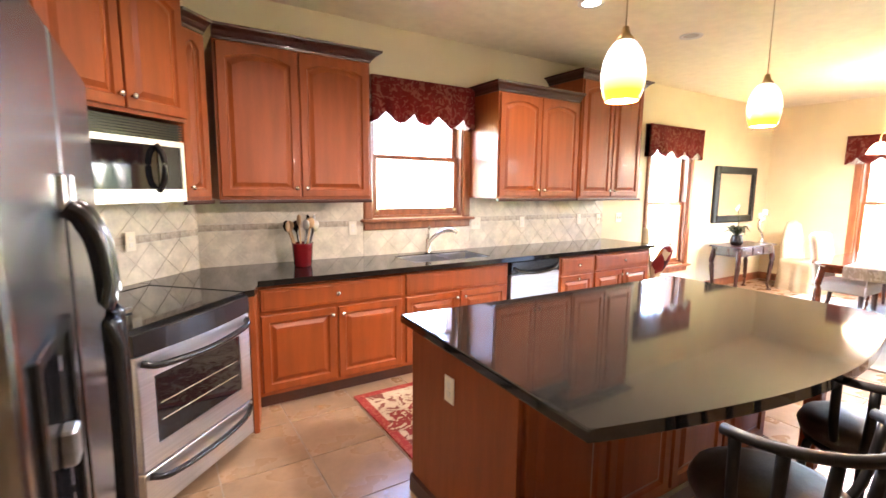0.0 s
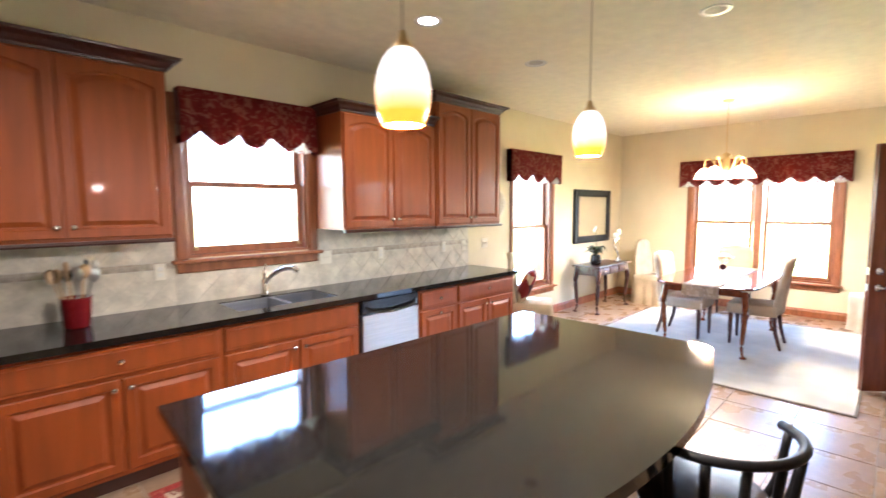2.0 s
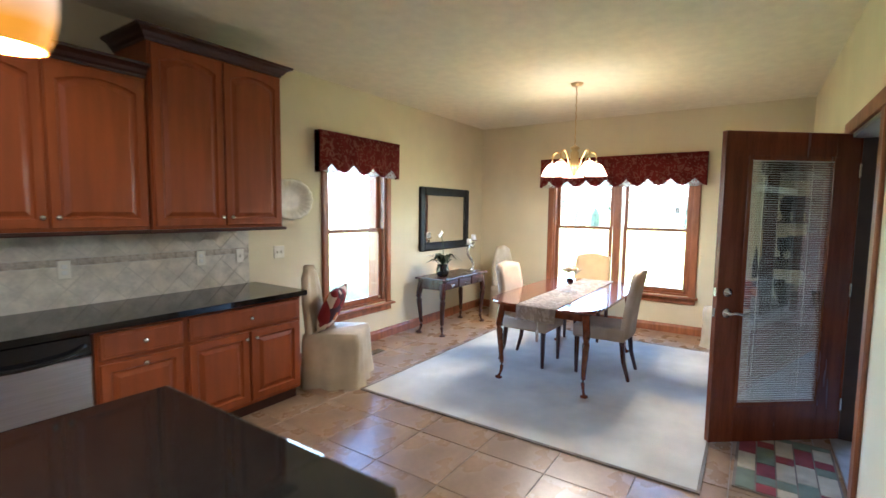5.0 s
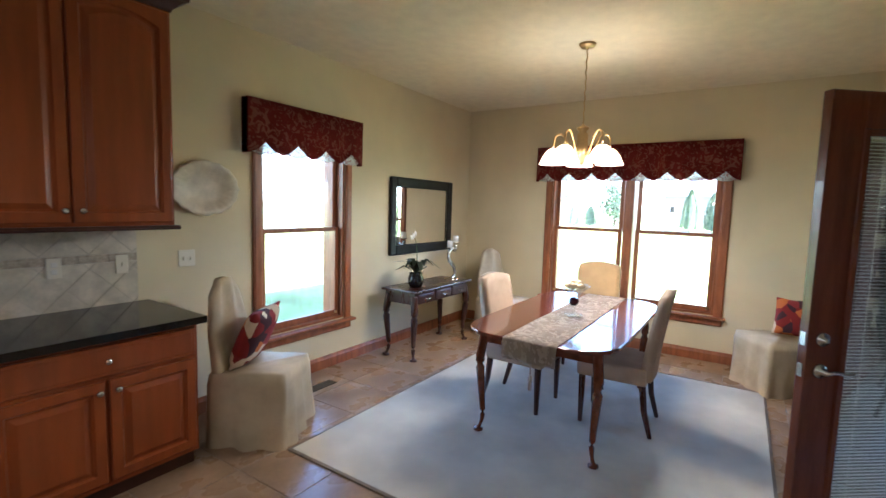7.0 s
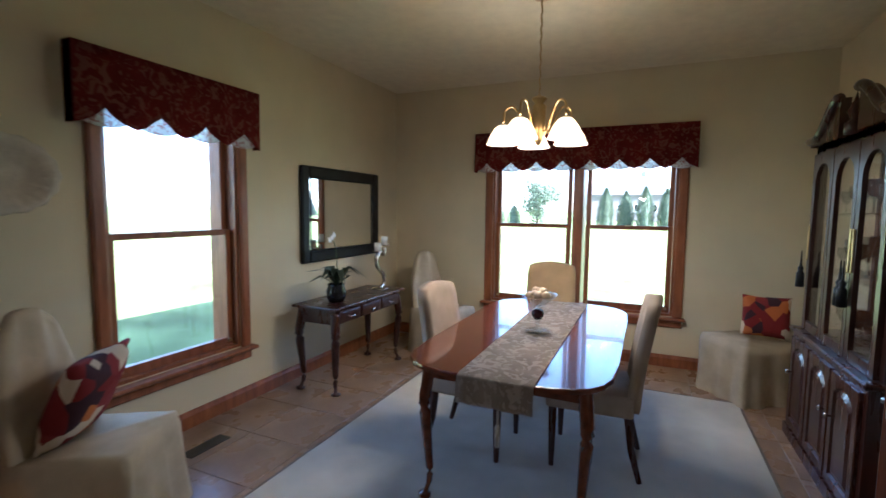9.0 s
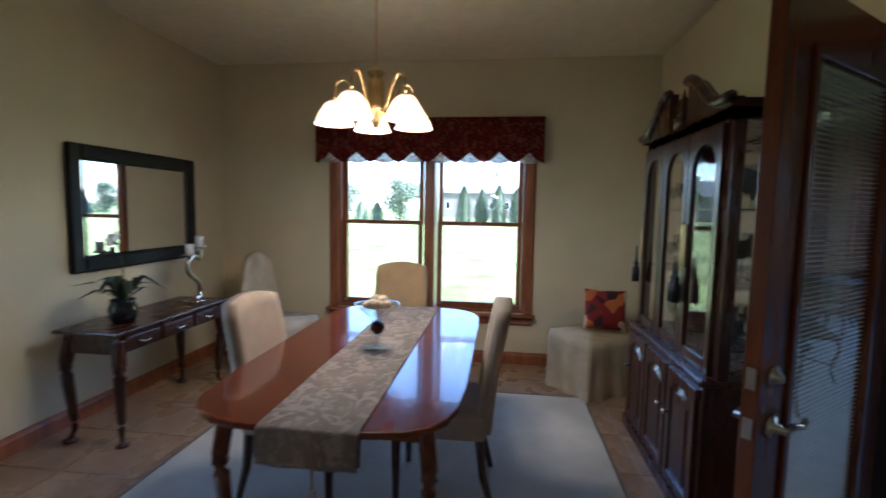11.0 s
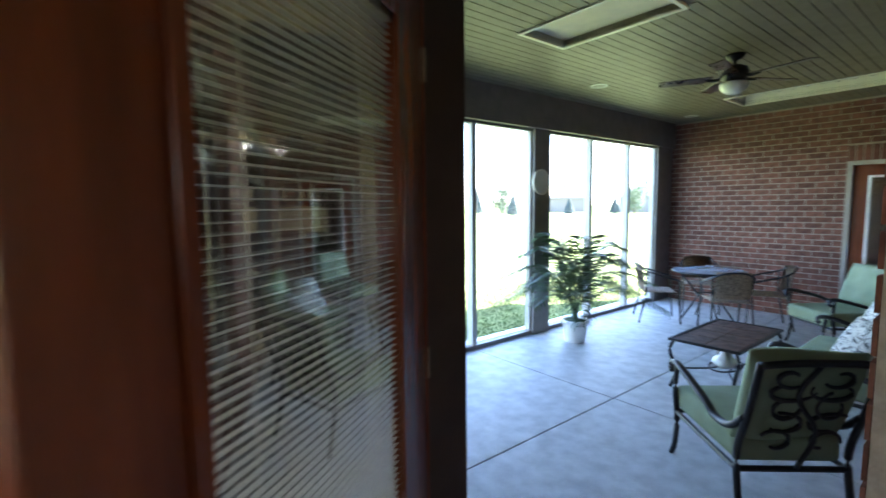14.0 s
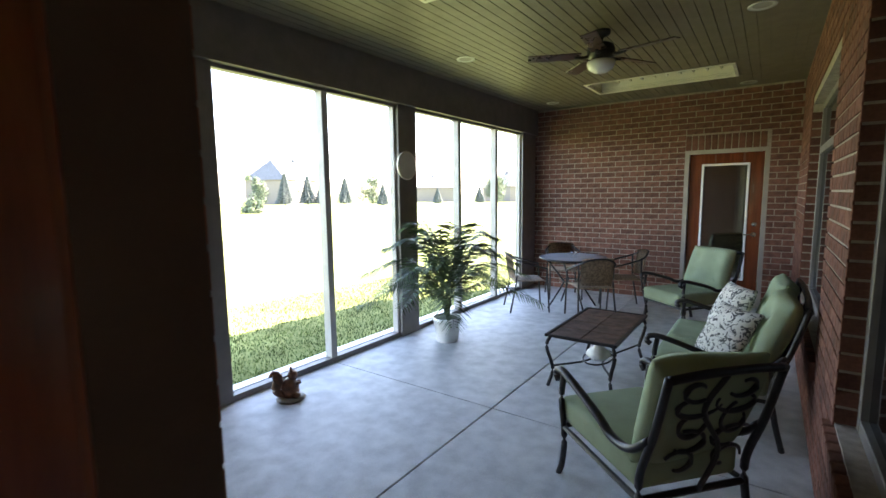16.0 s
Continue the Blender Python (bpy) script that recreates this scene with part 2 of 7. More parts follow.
WICKER = material("tan_wicker", (0.34, 0.25, 0.17), 0.7, vary=0.25, scale=40, fine=200, bump=0.06)
PRINT = woven("leaf_print_cloth", (0.70, 0.67, 0.60), (0.08, 0.08, 0.08), 24)
DARKLEAF = material("orchid_leaf", (0.03, 0.045, 0.02), 0.4, vary=0.3, scale=10, bump=0.01)
LEAF = material("palm_leaf", (0.07, 0.115, 0.04), 0.5, vary=0.3, scale=10, bump=0.01, tint_random=0.3)
SOIL = material("moss", (0.05, 0.08, 0.03), 0.95, vary=0.3, scale=60, bump=0.1)
GRASS = material("lawn", (0.22, 0.255, 0.085), 0.9, vary=0.25, scale=0.6, fine=25, bump=0.08, spec=0.1)
KITRUG = woven("persian_runner", (0.24, 0.035, 0.03), (0.50, 0.40, 0.27), 14)
TERRACOTTA = material("squirrel_glaze", (0.22, 0.09, 0.04), 0.5, vary=0.3, scale=20, bump=0.02)
# leaf colour lightened to hold distance haze and window glare
FARLEAF = material("hazed_far_foliage", (0.15, 0.185, 0.115), 0.8, vary=0.3, scale=3, bump=0.05, tint_random=0.25)
FARROOF = material("far_roof", (0.15, 0.15, 0.16), 0.9, vary=0.15, scale=5, bump=0.03)
ROOF = material("roof_shingle", (0.13, 0.12, 0.12), 0.9, vary=0.2, scale=5, bump=0.05)


# ---- builders ----
def mesh_from(name, bm, mat, smooth=False):
    me = bpy.data.meshes.new(name)
    bmesh.ops.recalc_face_normals(bm, faces=bm.faces[:])
    bm.to_mesh(me)
    bm.free()
    for m in (mat if isinstance(mat, (list, tuple)) else [mat]):
        me.materials.append(m)
    if smooth:
        for p in me.polygons:
            p.use_smooth = True
    return me


def part(name, bm, mat, parent=None, label="", smooth=False, at=None):
    """One bmesh as one mesh object under a thing or a part."""
    ob = new(name, mesh_from(name, bm, mat, smooth))
    if parent is not None:
        ob.parent = parent
    if at is not None:
        ob.matrix_basis = at
    if label:
        ob["label"] = label
    return ob


def thing(name, label, category, m=None, group="", kind=""):
    ob = new(name)
    ob.empty_display_size = 0.1
    if m is not None:
        ob.matrix_basis = m
    return tagged(ob, label, category, group, kind)


def single(name, bm, mat, label, category, m=None, group="", kind="", smooth=False):
    ob = part(name, bm, mat, None, "", smooth)
    if m is not None:
        ob.matrix_basis = m
    return tagged(ob, label, category, group, kind)


def box(x0, y0, z0, x1, y1, z1, bevel=0.0, bm=None, seg=1):
    own = bmesh.new()
    vs = [own.verts.new(p) for p in ((x0, y0, z0), (x1, y0, z0), (x1, y1, z0), (x0, y1, z0), (x0, y0, z1), (x1, y0, z1), (x1, y1, z1), (x0, y1, z1))]
    for f in ((0, 3, 2, 1), (4, 5, 6, 7), (0, 1, 5, 4), (1, 2, 6, 5), (2, 3, 7, 6), (3, 0, 4, 7)):
        own.faces.new([vs[i] for i in f])
    if bevel:
        bmesh.ops.bevel(own, geom=own.edges[:], offset=bevel, segments=seg, affect="EDGES", profile=0.6)
    if bm is None:
        return own
    join(bm, own)
    return bm


def join(bm, other, m=None):
    """Adds other's geometry to bm and frees other."""
    if m is not None:
        other.transform(m)
    ids = {v: bm.verts.new(v.co) for v in other.verts}
    for f in other.faces:
        nf = bm.faces.new([ids[v] for v in f.verts])
        nf.smooth = f.smooth
    other.free()
    return bm


def prism(points, z0, z1, bevel=0.0, seg=1):
    """A plan outline raised from z0 to z1."""
    bm = bmesh.new()
    lo = [bm.verts.new((x, y, z0)) for x, y in points]
    hi = [bm.verts.new((x, y, z1)) for x, y in points]
    bm.faces.new(lo[::-1])
    top = bm.faces.new(hi)
    n = len(points)
    for i in range(n):
        bm.faces.new((lo[i], lo[(i + 1) % n], hi[(i + 1) % n], hi[i]))
    if bevel:
        edges = [e for e in bm.edges if abs(e.verts[0].co.z - e.verts[1].co.z) < 1e-6]
        bmesh.ops.bevel(bm, geom=edges, offset=bevel, segments=seg, affect="EDGES", profile=0.6)
    return bm


def lathe(profile, seg=20, close=True):
    """Turns (radius, height) pairs round the z axis."""
    bm = bmesh.new()
    rings = []
    for r, z in profile:
        if r < 1e-5:
            rings.append([bm.verts.new((0, 0, z))])
        else:
            rings.append([bm.verts.new((r * math.cos(a), r * math.sin(a), z)) for a in (2 * math.pi * k / seg for k in range(seg))])
    for a, b in zip(rings, rings[1:]):
        for k in range(seg):
            q = [a[k % len(a)], a[(k + 1) % len(a)], b[(k + 1) % len(b)], b[k % len(b)]]
            q = list(dict.fromkeys(q))
            if len(q) > 2:
                bm.faces.new(q)
    for r in (rings[0], rings[-1]):
        if close and len(r) > 2:
            bm.faces.new(r)
    return bm


def tube(points, radius, seg=8, bm=None, closed=False, flat=1.0):
    """A round bar along points; radius may be one per point."""
    bm = bm or bmesh.new()
    pts = [Vector(p) for p in points]
    n = len(pts)
    rings = []
    up = Vector((0, 0, 1))
    for i, p in enumerate(pts):
        a, b = pts[max(0, i - 1)], pts[min(n - 1, i + 1)]
        if closed:
            a, b = pts[i - 1], pts[(i + 1) % n]
        d = (b - a).normalized()
        side = d.cross(up)
        if side.length < 0.05:
            side = d.cross(Vector((0, 1, 0)))
        side.normalize()
        nor = side.cross(d).normalized()
        r = radius[i] if isinstance(radius, (list, tuple)) else radius
        rings.append([bm.verts.new(p + (side * math.cos(t) * flat + nor * math.sin(t)) * r) for t in (2 * math.pi * k / seg for k in range(seg))])
    pairs = list(zip(rings, rings[1:])) + ([(rings[-1], rings[0])] if closed else [])
    for a, b in pairs:
        for k in range(seg):
            bm.faces.new((a[k], a[(k + 1) % seg], b[(k + 1) % seg], b[k]))
    if not closed:
        bm.faces.new(rings[0][::-1])
        bm.faces.new(rings[-1])
    return bm


def smooth_line(points, n=6):
    """Catmull-Rom points through a few given ones."""
    p = [Vector(q) for q in points]
    p = [2 * p[0] - p[1]] + p + [2 * p[-1] - p[-2]]
    out = []
    for i in range(1, len(p) - 2):
        for k in range(n):
            t = k / n
            a, b, c, d = p[i - 1], p[i], p[i + 1], p[i + 2]
            out.append(0.5 * ((2 * b) + (c - a) * t + (2 * a - 5 * b + 4 * c - d) * t * t + (3 * b - a - 3 * c + d) * t ** 3))
    out.append(p[-2])
    return out


def moulding(path, profile, closed=False):
    """A profile of (outward, height) carried along a plan line with mitred corners; outward is to the right of the line."""
    bm = bmesh.new()
    n = len(path)
    rings = []
    for i, p in enumerate(path):
        p = Vector(p)
        dirs = []
        if i > 0 or closed:
            dirs.append((p - Vector(path[i - 1])).normalized())
        if i < n - 1 or closed:
            dirs.append((Vector(path[(i + 1) % n]) - p).normalized())
        nors = [Vector((d.y, -d.x)) for d in dirs]
        m = sum(nors, Vector((0, 0)))
        m.normalize()
        m /= max(0.3, m.dot(nors[0]))
        rings.append([bm.verts.new((p.x + m.x * o, p.y + m.y * o, z)) for o, z in profile])
    k = len(profile)
    for a, b in list(zip(rings, rings[1:])) + ([(rings[-1], rings[0])] if closed else []):
        for j in range(k):
            bm.faces.new((a[j], b[j], b[(j + 1) % k], a[(j + 1) % k]))
    if not closed:
        bm.faces.new(rings[0])
        bm.faces.new(rings[-1][::-1])
    return bm


def wall(name, length, height, thick, holes, m, mat, label):
    """A wall along local x, inner face at y = 0, outer at y = thick, with openings (x0, z0, x1, z1) cut through."""
    bm = bmesh.new()
    xs = sorted({0, length, *(h[0] for h in holes), *(h[2] for h in holes)})
    zs = sorted({0, height, *(h[1] for h in holes), *(h[3] for h in holes)})

    def solid(i, j):
        if not (0 <= i < len(xs) - 1 and 0 <= j < len(zs) - 1):
            return False
        cx, cz = (xs[i] + xs[i + 1]) / 2, (zs[j] + zs[j + 1]) / 2
        return not any(a < cx < c and b < cz < d for a, b, c, d in holes)

    def quad(*ps):
        bm.faces.new([bm.verts.new(p) for p in ps])
    for i in range(len(xs) - 1):
        for j in range(len(zs) - 1):
            if not solid(i, j):
                continue
            a, c, b, d = xs[i], xs[i + 1], zs[j], zs[j + 1]
            quad((a, 0, b), (c, 0, b), (c, 0, d), (a, 0, d))
            quad((a, thick, b), (a, thick, d), (c, thick, d), (c, thick, b))
            if not solid(i - 1, j):
                quad((a, 0, b), (a, 0, d), (a, thick, d), (a, thick, b))
            if not solid(i + 1, j):
                quad((c, 0, b), (c, thick, b), (c, thick, d), (c, 0, d))
            if not solid(i, j - 1):
                quad((a, 0, b), (a, thick, b), (c, thick, b), (c, 0, b))
            if not solid(i, j + 1):
                quad((a, 0, d), (c, 0, d), (c, thick, d), (a, thick, d))
    bmesh.ops.remove_doubles(bm, verts=bm.verts[:], dist=1e-5)
    return single(name, bm, mat, label, "wall", m, kind="structure")


def ring(w, h, edge, y0, y1, x=0.0, z=0.0, bevel=0.0):
    """A rectangular frame of four boards in the xz plane."""
    bm = bmesh.new()
    e = edge if isinstance(edge, (tuple, list)) else (edge,) * 4
    box(x, y0, z, x + e[0], y1, z + h, bevel, bm)
    box(x + w - e[1], y0, z, x + w, y1, z + h, bevel, bm)
    box(x + e[0], y0 + 0.001, z, x + w - e[1], y1 - 0.001, z + e[2], bevel, bm)
    box(x + e[0], y0 + 0.001, z + h - e[3], x + w - e[1], y1 - 0.001, z + h, bevel, bm)
    return bm


def frame_plate(w, h, edges, y0, y1, x=0.0, z=0.0):
    """A flat plate with one rectangular opening, as one piece; edges: left, right, lower, upper."""
    bm = bmesh.new()
    a, b, c, d = edges
    outer = [(x, z), (x + w, z), (x + w, z + h), (x, z + h)]
    inner = [(x + a, z + c), (x + w - b, z + c), (x + w - b, z + h - d), (x + a, z + h - d)]
    lo = [[bm.verts.new((p, y, q)) for p, q in line] for line in (outer, inner) for y in (y0, y1)]
    of, ob_, nf, nb = lo
    for i in range(4):
        j = (i + 1) % 4
        for f in ((of[i], of[j], nf[j], nf[i]), (ob_[j], ob_[i], nb[i], nb[j]), (of[j], of[i], ob_[i], ob_[j]), (nf[i], nf[j], nb[j], nb[i])):
            bm.faces.new(f)
    edges_ = [e for e in bm.edges if abs(e.verts[0].co.y - e.verts[1].co.y) < 1e-6 and e.verts[0].co.y < (y0 + y1) / 2 and not (e.verts[0] in of and e.verts[1] in nf) and not (e.verts[1] in of and e.verts[0] in nf)]
    bmesh.ops.bevel(bm, geom=edges_, offset=0.004, segments=2, affect="EDGES")
    return bm


def pillow_mesh(w, d, h, n=10, puff=2.6, sag=0.0):
    """A soft cushion: a rounded slab, fullest in the middle."""
    bm = bmesh.new()
    grids = []
    for s in (1, -1):
        g = []
        for i in range(n + 1):
            row = []
            for j in range(n + 1):
                u, v = 2 * i / n - 1, 2 * j / n - 1
                f = max(0.0, (1 - abs(u) ** puff * 1.0)) ** 0.5 * max(0.0, (1 - abs(v) ** puff)) ** 0.5
                pinch = 1 - 0.05 * (1 - abs(u) ** 2) * abs(v) ** 6
                pinch2 = 1 - 0.05 * (1 - abs(v) ** 2) * abs(u) ** 6
                row.append(bm.verts.new((u * w / 2 * pinch2, v * d / 2 * pinch, s * (h / 2) * (0.12 + 0.88 * f) - sag * (1 - u * u) * (1 - v * v))))
            g.append(row)
        grids.append(g)
        for i in range(n):
            for j in range(n):
                bm.faces.new((g[i][j], g[i + 1][j], g[i + 1][j + 1], g[i][j + 1]))
    a, b = grids
    loop = [(i, 0) for i in range(n)] + [(n, j) for j in range(n)] + [(n - i, n) for i in range(n)] + [(0, n - j) for j in range(n)]
    for (i, j), (k, l) in zip(loop, loop[1:] + loop[:1]):
        bm.faces.new((a[i][j], a[k][l], b[k][l], b[i][j]))
    return bm


# ---- the plan, in metres ----
WN, WE, WS, WW = 4.35, 9.48, 0.14, -0.42      # inner faces of the north, east, south and west walls
CEILING = 2.88
T = 0.25                                      # wall thickness
PORCH_FLOOR, PORCH_CEIL = -0.15, 2.83
PX0, PX1, PY0, PY1 = 6.12, 9.80, -0.22, -7.20   # the porch: west wall, screens, house wall, far wall
SOUTH = -3.6                                  # far side of the room next to the kitchen
WIN1 = (2.19, 1.24, 3.15, 2.33)               # openings x0, z0, x1, z1
WIN2 = (6.17, 0.45, 7.09, 2.20)
WINB = (1.29, 0.50, 3.12, 2.20)               # along y
DOOR = (5.96, 6.98)

# ---- structure ----
wall("wall_north", WE + T - WW + T, CEILING, T, [(WIN1[0] - WW + T, WIN1[1], WIN1[2] - WW + T, WIN1[3]), (WIN2[0] - WW + T, WIN2[1], WIN2[2] - WW + T, WIN2[3])],
     pose(WW - T, WN, 0), PAINT, "cream painted plaster wall with two window openings")
wall("wall_east", WN - WS, CEILING, T, [(WN - WINB[1 + 1], WINB[1], WN - WINB[0], WINB[3])], pose(WE, WN, 0, 0, 0, -90), PAINT, "cream painted plaster wall round a double window")
wall("wall_south", WE + T - 4.7, CEILING, 0.2, [(WE + T - DOOR[1], 0, WE + T - DOOR[0], 2.10)], pose(WE + T, WS, 0, 0, 0, 180), PAINT, "cream painted plaster wall with a doorway to the porch")
wall("wall_west", WN - SOUTH, CEILING, T, [], pose(WW, SOUTH, 0, 0, 0, 90), PAINT, "plain cream painted wall behind the refrigerator")
wall("wall_room_south", 4.7 - WW + T, CEILING, T, [], pose(4.7, SOUTH, 0, 0, 0, 180), PAINT, "plain cream painted wall of the next room")
wall("wall_room_east", WS - 0.2 - SOUTH + T, CEILING, T, [], pose(4.7, WS - 0.2, 0, 0, 0, -90), PAINT, "plain cream painted wall of the next room")
DIAG = 0.81                                   # where the slanted range wall meets the north wall
diag_len = (DIAG - WW) * math.sqrt(2)
single("wall_corner", prism([(DIAG, WN), (WW, WN - (DIAG - WW)), (WW, WN)], 0, CEILING), PAINT, "slanted cream wall across the kitchen corner", "wall", kind="structure")
single("ceiling", box(WW - T, SOUTH - T, CEILING, WE + T, WN + T, CEILING + 0.2), CEIL, "cream ceiling with a light knockdown texture", "ceiling", kind="structure")
floor = single("floor", join(box(WW - T, WS - 0.2, -0.15, WE + T, WN + T, -0.004), box(WW - T, SOUTH - T, -0.15, 4.7 + T, WS - 0.2, -0.004)), GROUT, "tan ceramic tile floor with pale grout", "floor", kind="structure")
BASE = [(0, 0.0), (0.016, 0.0), (0.016, 0.085), (0.010, 0.10), (0.006, 0.115), (0, 0.118)]
for name, line in (("baseboard", [(5.34, WN), (WE, WN), (WE, WS), (DOOR[1] + 0.1, WS)]), ("baseboard", [(DOOR[0] - 0.1, WS), (4.7, WS)])):
    single(name, moulding(line, BASE), TRIM, "reddish stained wooden baseboard along the wall", "baseboard", kind="structure")


def window_unit(name, w, h, m, sashes=1, label=""):
    """A double-hung window in a wall opening; local y points outdoors, the inner wall face is y = 0."""
    t = thing(name, label, "window", m, kind="structure")
    c, mull = 0.085, 0.10
    bm = bmesh.new()
    box(-c, -0.022, -0.01, 0, 0, h + c, 0.006, bm)
    box(w, -0.022, -0.01, w + c, 0, h + c, 0.006, bm)
    box(-0.001, -0.020, h, w + 0.001, 0, h + c, 0.006, bm)
    for x0, x1 in ((-c + 0.012, -0.014), (w + 0.014, w + c - 0.012)):
        box(x0, -0.028, 0.0, x1, -0.020, h + c - 0.02, 0.003, bm)
    part("window_casing", bm, TRIM, t)
    bm = box(-c - 0.03, -0.075, -0.035, w + c + 0.03, 0.03, -0.008, 0.008)
    box(-c, -0.026, -0.105, w + c, 0, -0.036, 0.006, bm)
    part("window_sill", bm, TRIM, t)
    part("window_frame", ring(w, h, 0.022, 0.0, T + 0.01), TRIM, t)
    sw = (w - mull * (sashes - 1)) / sashes
    for k in range(sashes):
        x = k * (sw + mull)
        if k:
            part("mullion", box(x - mull, -0.022, 0, x, T, h, 0.005), TRIM, t)
        for nm, z, hh, y in (("lower_sash", 0.02, h / 2 + 0.0, 0.045), ("upper_sash", h / 2 - 0.02, h / 2, 0.085)):
            s = part(nm, ring(sw - 0.05, hh, (0.045, 0.045, 0.06 if nm[0] == "l" else 0.04, 0.04), y, y + 0.035, x + 0.025, z, 0.004), TRIM, t)
            p = part("pane", box(x + 0.065, y + 0.015, z + 0.035, x + sw - 0.065, y + 0.019, z + hh - 0.035), GLASS, s)
            p.visible_shadow = False
        part("sash_lock", box(x + sw / 2 - 0.03, 0.032, h / 2 + 0.012, x + sw / 2 + 0.03, 0.05, h / 2 + 0.026, 0.004), BRASS, t, "brass sash lock")
        for dx in (0.05, sw - 0.08):
            part("sash_lift", box(x + dx, 0.03, 0.05, x + dx + 0.03, 0.046, 0.075, 0.004), BRASS, t, "brass sash lift")
    return t


window_unit("window_1", WIN1[2] - WIN1[0], WIN1[3] - WIN1[1], pose(WIN1[0], WN, WIN1[1]), 1, "reddish wood double-hung kitchen window above the sink")
window_unit("window_2", WIN2[2] - WIN2[0], WIN2[3] - WIN2[1], pose(WIN2[0], WN, WIN2[1]), 1, "tall reddish wood double-hung window with brass locks")
window_unit("window_3", WINB[2] - WINB[0], WINB[3] - WINB[1], pose(WE, WINB[2], WINB[1], 0, 0, -90), 2, "pair of reddish wood double-hung windows on the lawn side")


def valance(w, m, points, drop=0.36, depth=0.09, seed=1):
    """A gathered valance on a box: red points over a plaid scalloped lining."""
    t = thing("window_valance", "red damask window valance with plaid pointed lower edge", "valance", m)
    rnd = random.Random(seed)
    ph = rnd.random() * 6
    n = 24 * points

    def sheet(y_front, bottom, amp):
        bm = bmesh.new()
        line = [(-w / 2, 0.0), (-w / 2, y_front * 0.5)] + [(-w / 2 + w * i / n, y_front) for i in range(n + 1)] + [(w / 2, y_front * 0.5), (w / 2, 0.0)]
        prev = None
        for i, (x, y) in enumerate(line):
            u = (x + w / 2) / w
            b = bottom(u)
            col = []
            for k in range(7):
                f = k / 6
                wob = amp * f * (math.sin(u * points * 2 * math.pi * 1.5 + ph) + 0.6 * math.sin(u * points * 9.3 + 1.7 * ph))
                yy = y if y == 0 else y - wob
                col.append(bm.verts.new((x, yy, -f * b)))
            if prev:
                for k in range(6):
                    bm.faces.new((prev[k], col[k], col[k + 1], prev[k + 1]))
            prev = col
        bmesh.ops.solidify(bm, geom=bm.faces[:], thickness=0.004)
        return bm

    def tip(u):
        c = abs(((u * points) % 1.0) * 2 - 1)
        return drop - 0.01 + 0.095 * (1 - (1 - c) ** 1.5)
    def scallop(u):
        c = abs(((u * points + 0.5) % 1.0) * 2 - 1)
        return drop + 0.015 + 0.075 * math.sqrt(max(0.0, 1 - (1 - c) ** 2 * 0.95))
    top = sheet(-depth, tip, 0.012)
    part("lining", sheet(-depth + 0.022, scallop, 0.004), LACE, t, "pale plaid lining", True)
    box(-w / 2 + 0.006, -depth + 0.024, -0.02, w / 2 - 0.006, 0, -0.004, 0, top)
    part("valance_cloth", top, VALANCE, t, "", True)
    return t


valance(1.05, pose(2.67, WN - 0.024, 2.44), 4, 0.30, 0.10, 1)
valance(1.24, pose(6.61, WN - 0.024, 2.355), 4, 0.33, 0.08, 2)
valance(2.16, pose(WE - 0.024, 2.225, 2.335, 0, 0, -90), 8, 0.33, 0.08, 3)

# ---- porch shell ----
BRICK_EDGE = 7.19
PORCH_TURN = pose(7.27, -0.27, 0, 0, 0, 5) @ pose(-7.27, 0.27, 0)     # the porch stands five degrees askew to the house


def turn_porch(known, keep=()):
    """Turns the things made since `known` with the porch."""
    for ob in [o for o in scene.objects if o.name not in known and o.parent is None and o.name.split(".")[0] not in keep]:
        ob.matrix_basis = PORCH_TURN @ ob.matrix_basis


known = {o.name for o in scene.objects}
HOUSE_FACE = -0.135
wall("porch_wall_house", PX1 + 0.15 - BRICK_EDGE - 0.006, 3.2, 0.07, [], pose(PX1 + 0.15, -0.065, PORCH_FLOOR, 0, 0, 180), MORTAR, "mortar bed of the brick house wall beside the doorway")
single("porch_wall_lintel", box(4.75, -0.135, 2.12, BRICK_EDGE + 0.02, -0.065, 3.02), MORTAR, "masonry over the porch doorway", "wall", kind="structure")
single("porch_wall_pier", box(4.75, -0.135, PORCH_FLOOR, 5.855, -0.065, 2.12), MORTAR, "masonry pier beside the porch doorway", "wall", kind="structure")
# porch windows in the west wall: y0, z0, y1, z1
PWIN = [(-2.28, 0.44, -0.75, 2.27), (-5.50, 0.44, -3.25, 2.27)]
wall("porch_wall_west", -PY1 + 0.25 - 0.27, 3.2, 0.25, [((-b - 0.27), z0 - PORCH_FLOOR, -a - 0.27, z1 - PORCH_FLOOR) for a, z0, b, z1 in PWIN],
     pose(PX0, -0.27, PORCH_FLOOR, 0, 0, -90) @ Matrix.Diagonal((1, -1, 1, 1)), MORTAR, "mortar bed of the brick porch side wall with windows")
PDOOR = (6.50, 7.38)
wall("porch_wall_far", PX1 + 0.3 - PX0, 3.2, 0.25, [(PDOOR[0] - PX0 - 0.05, 0.0, PDOOR[1] - PX0 + 0.05, 2.02 - PORCH_FLOOR)],
     pose(PX0, PY1, PORCH_FLOOR) @ Matrix.Diagonal((1, -1, 1, 1)), MORTAR, "mortar bed of the brick far porch wall with a door")
# closed shell added behind the far door to keep light off its pane
rm = box(PX0, PY1 - 1.6, PORCH_FLOOR, PX1, PY1 - 1.5, 3.0)
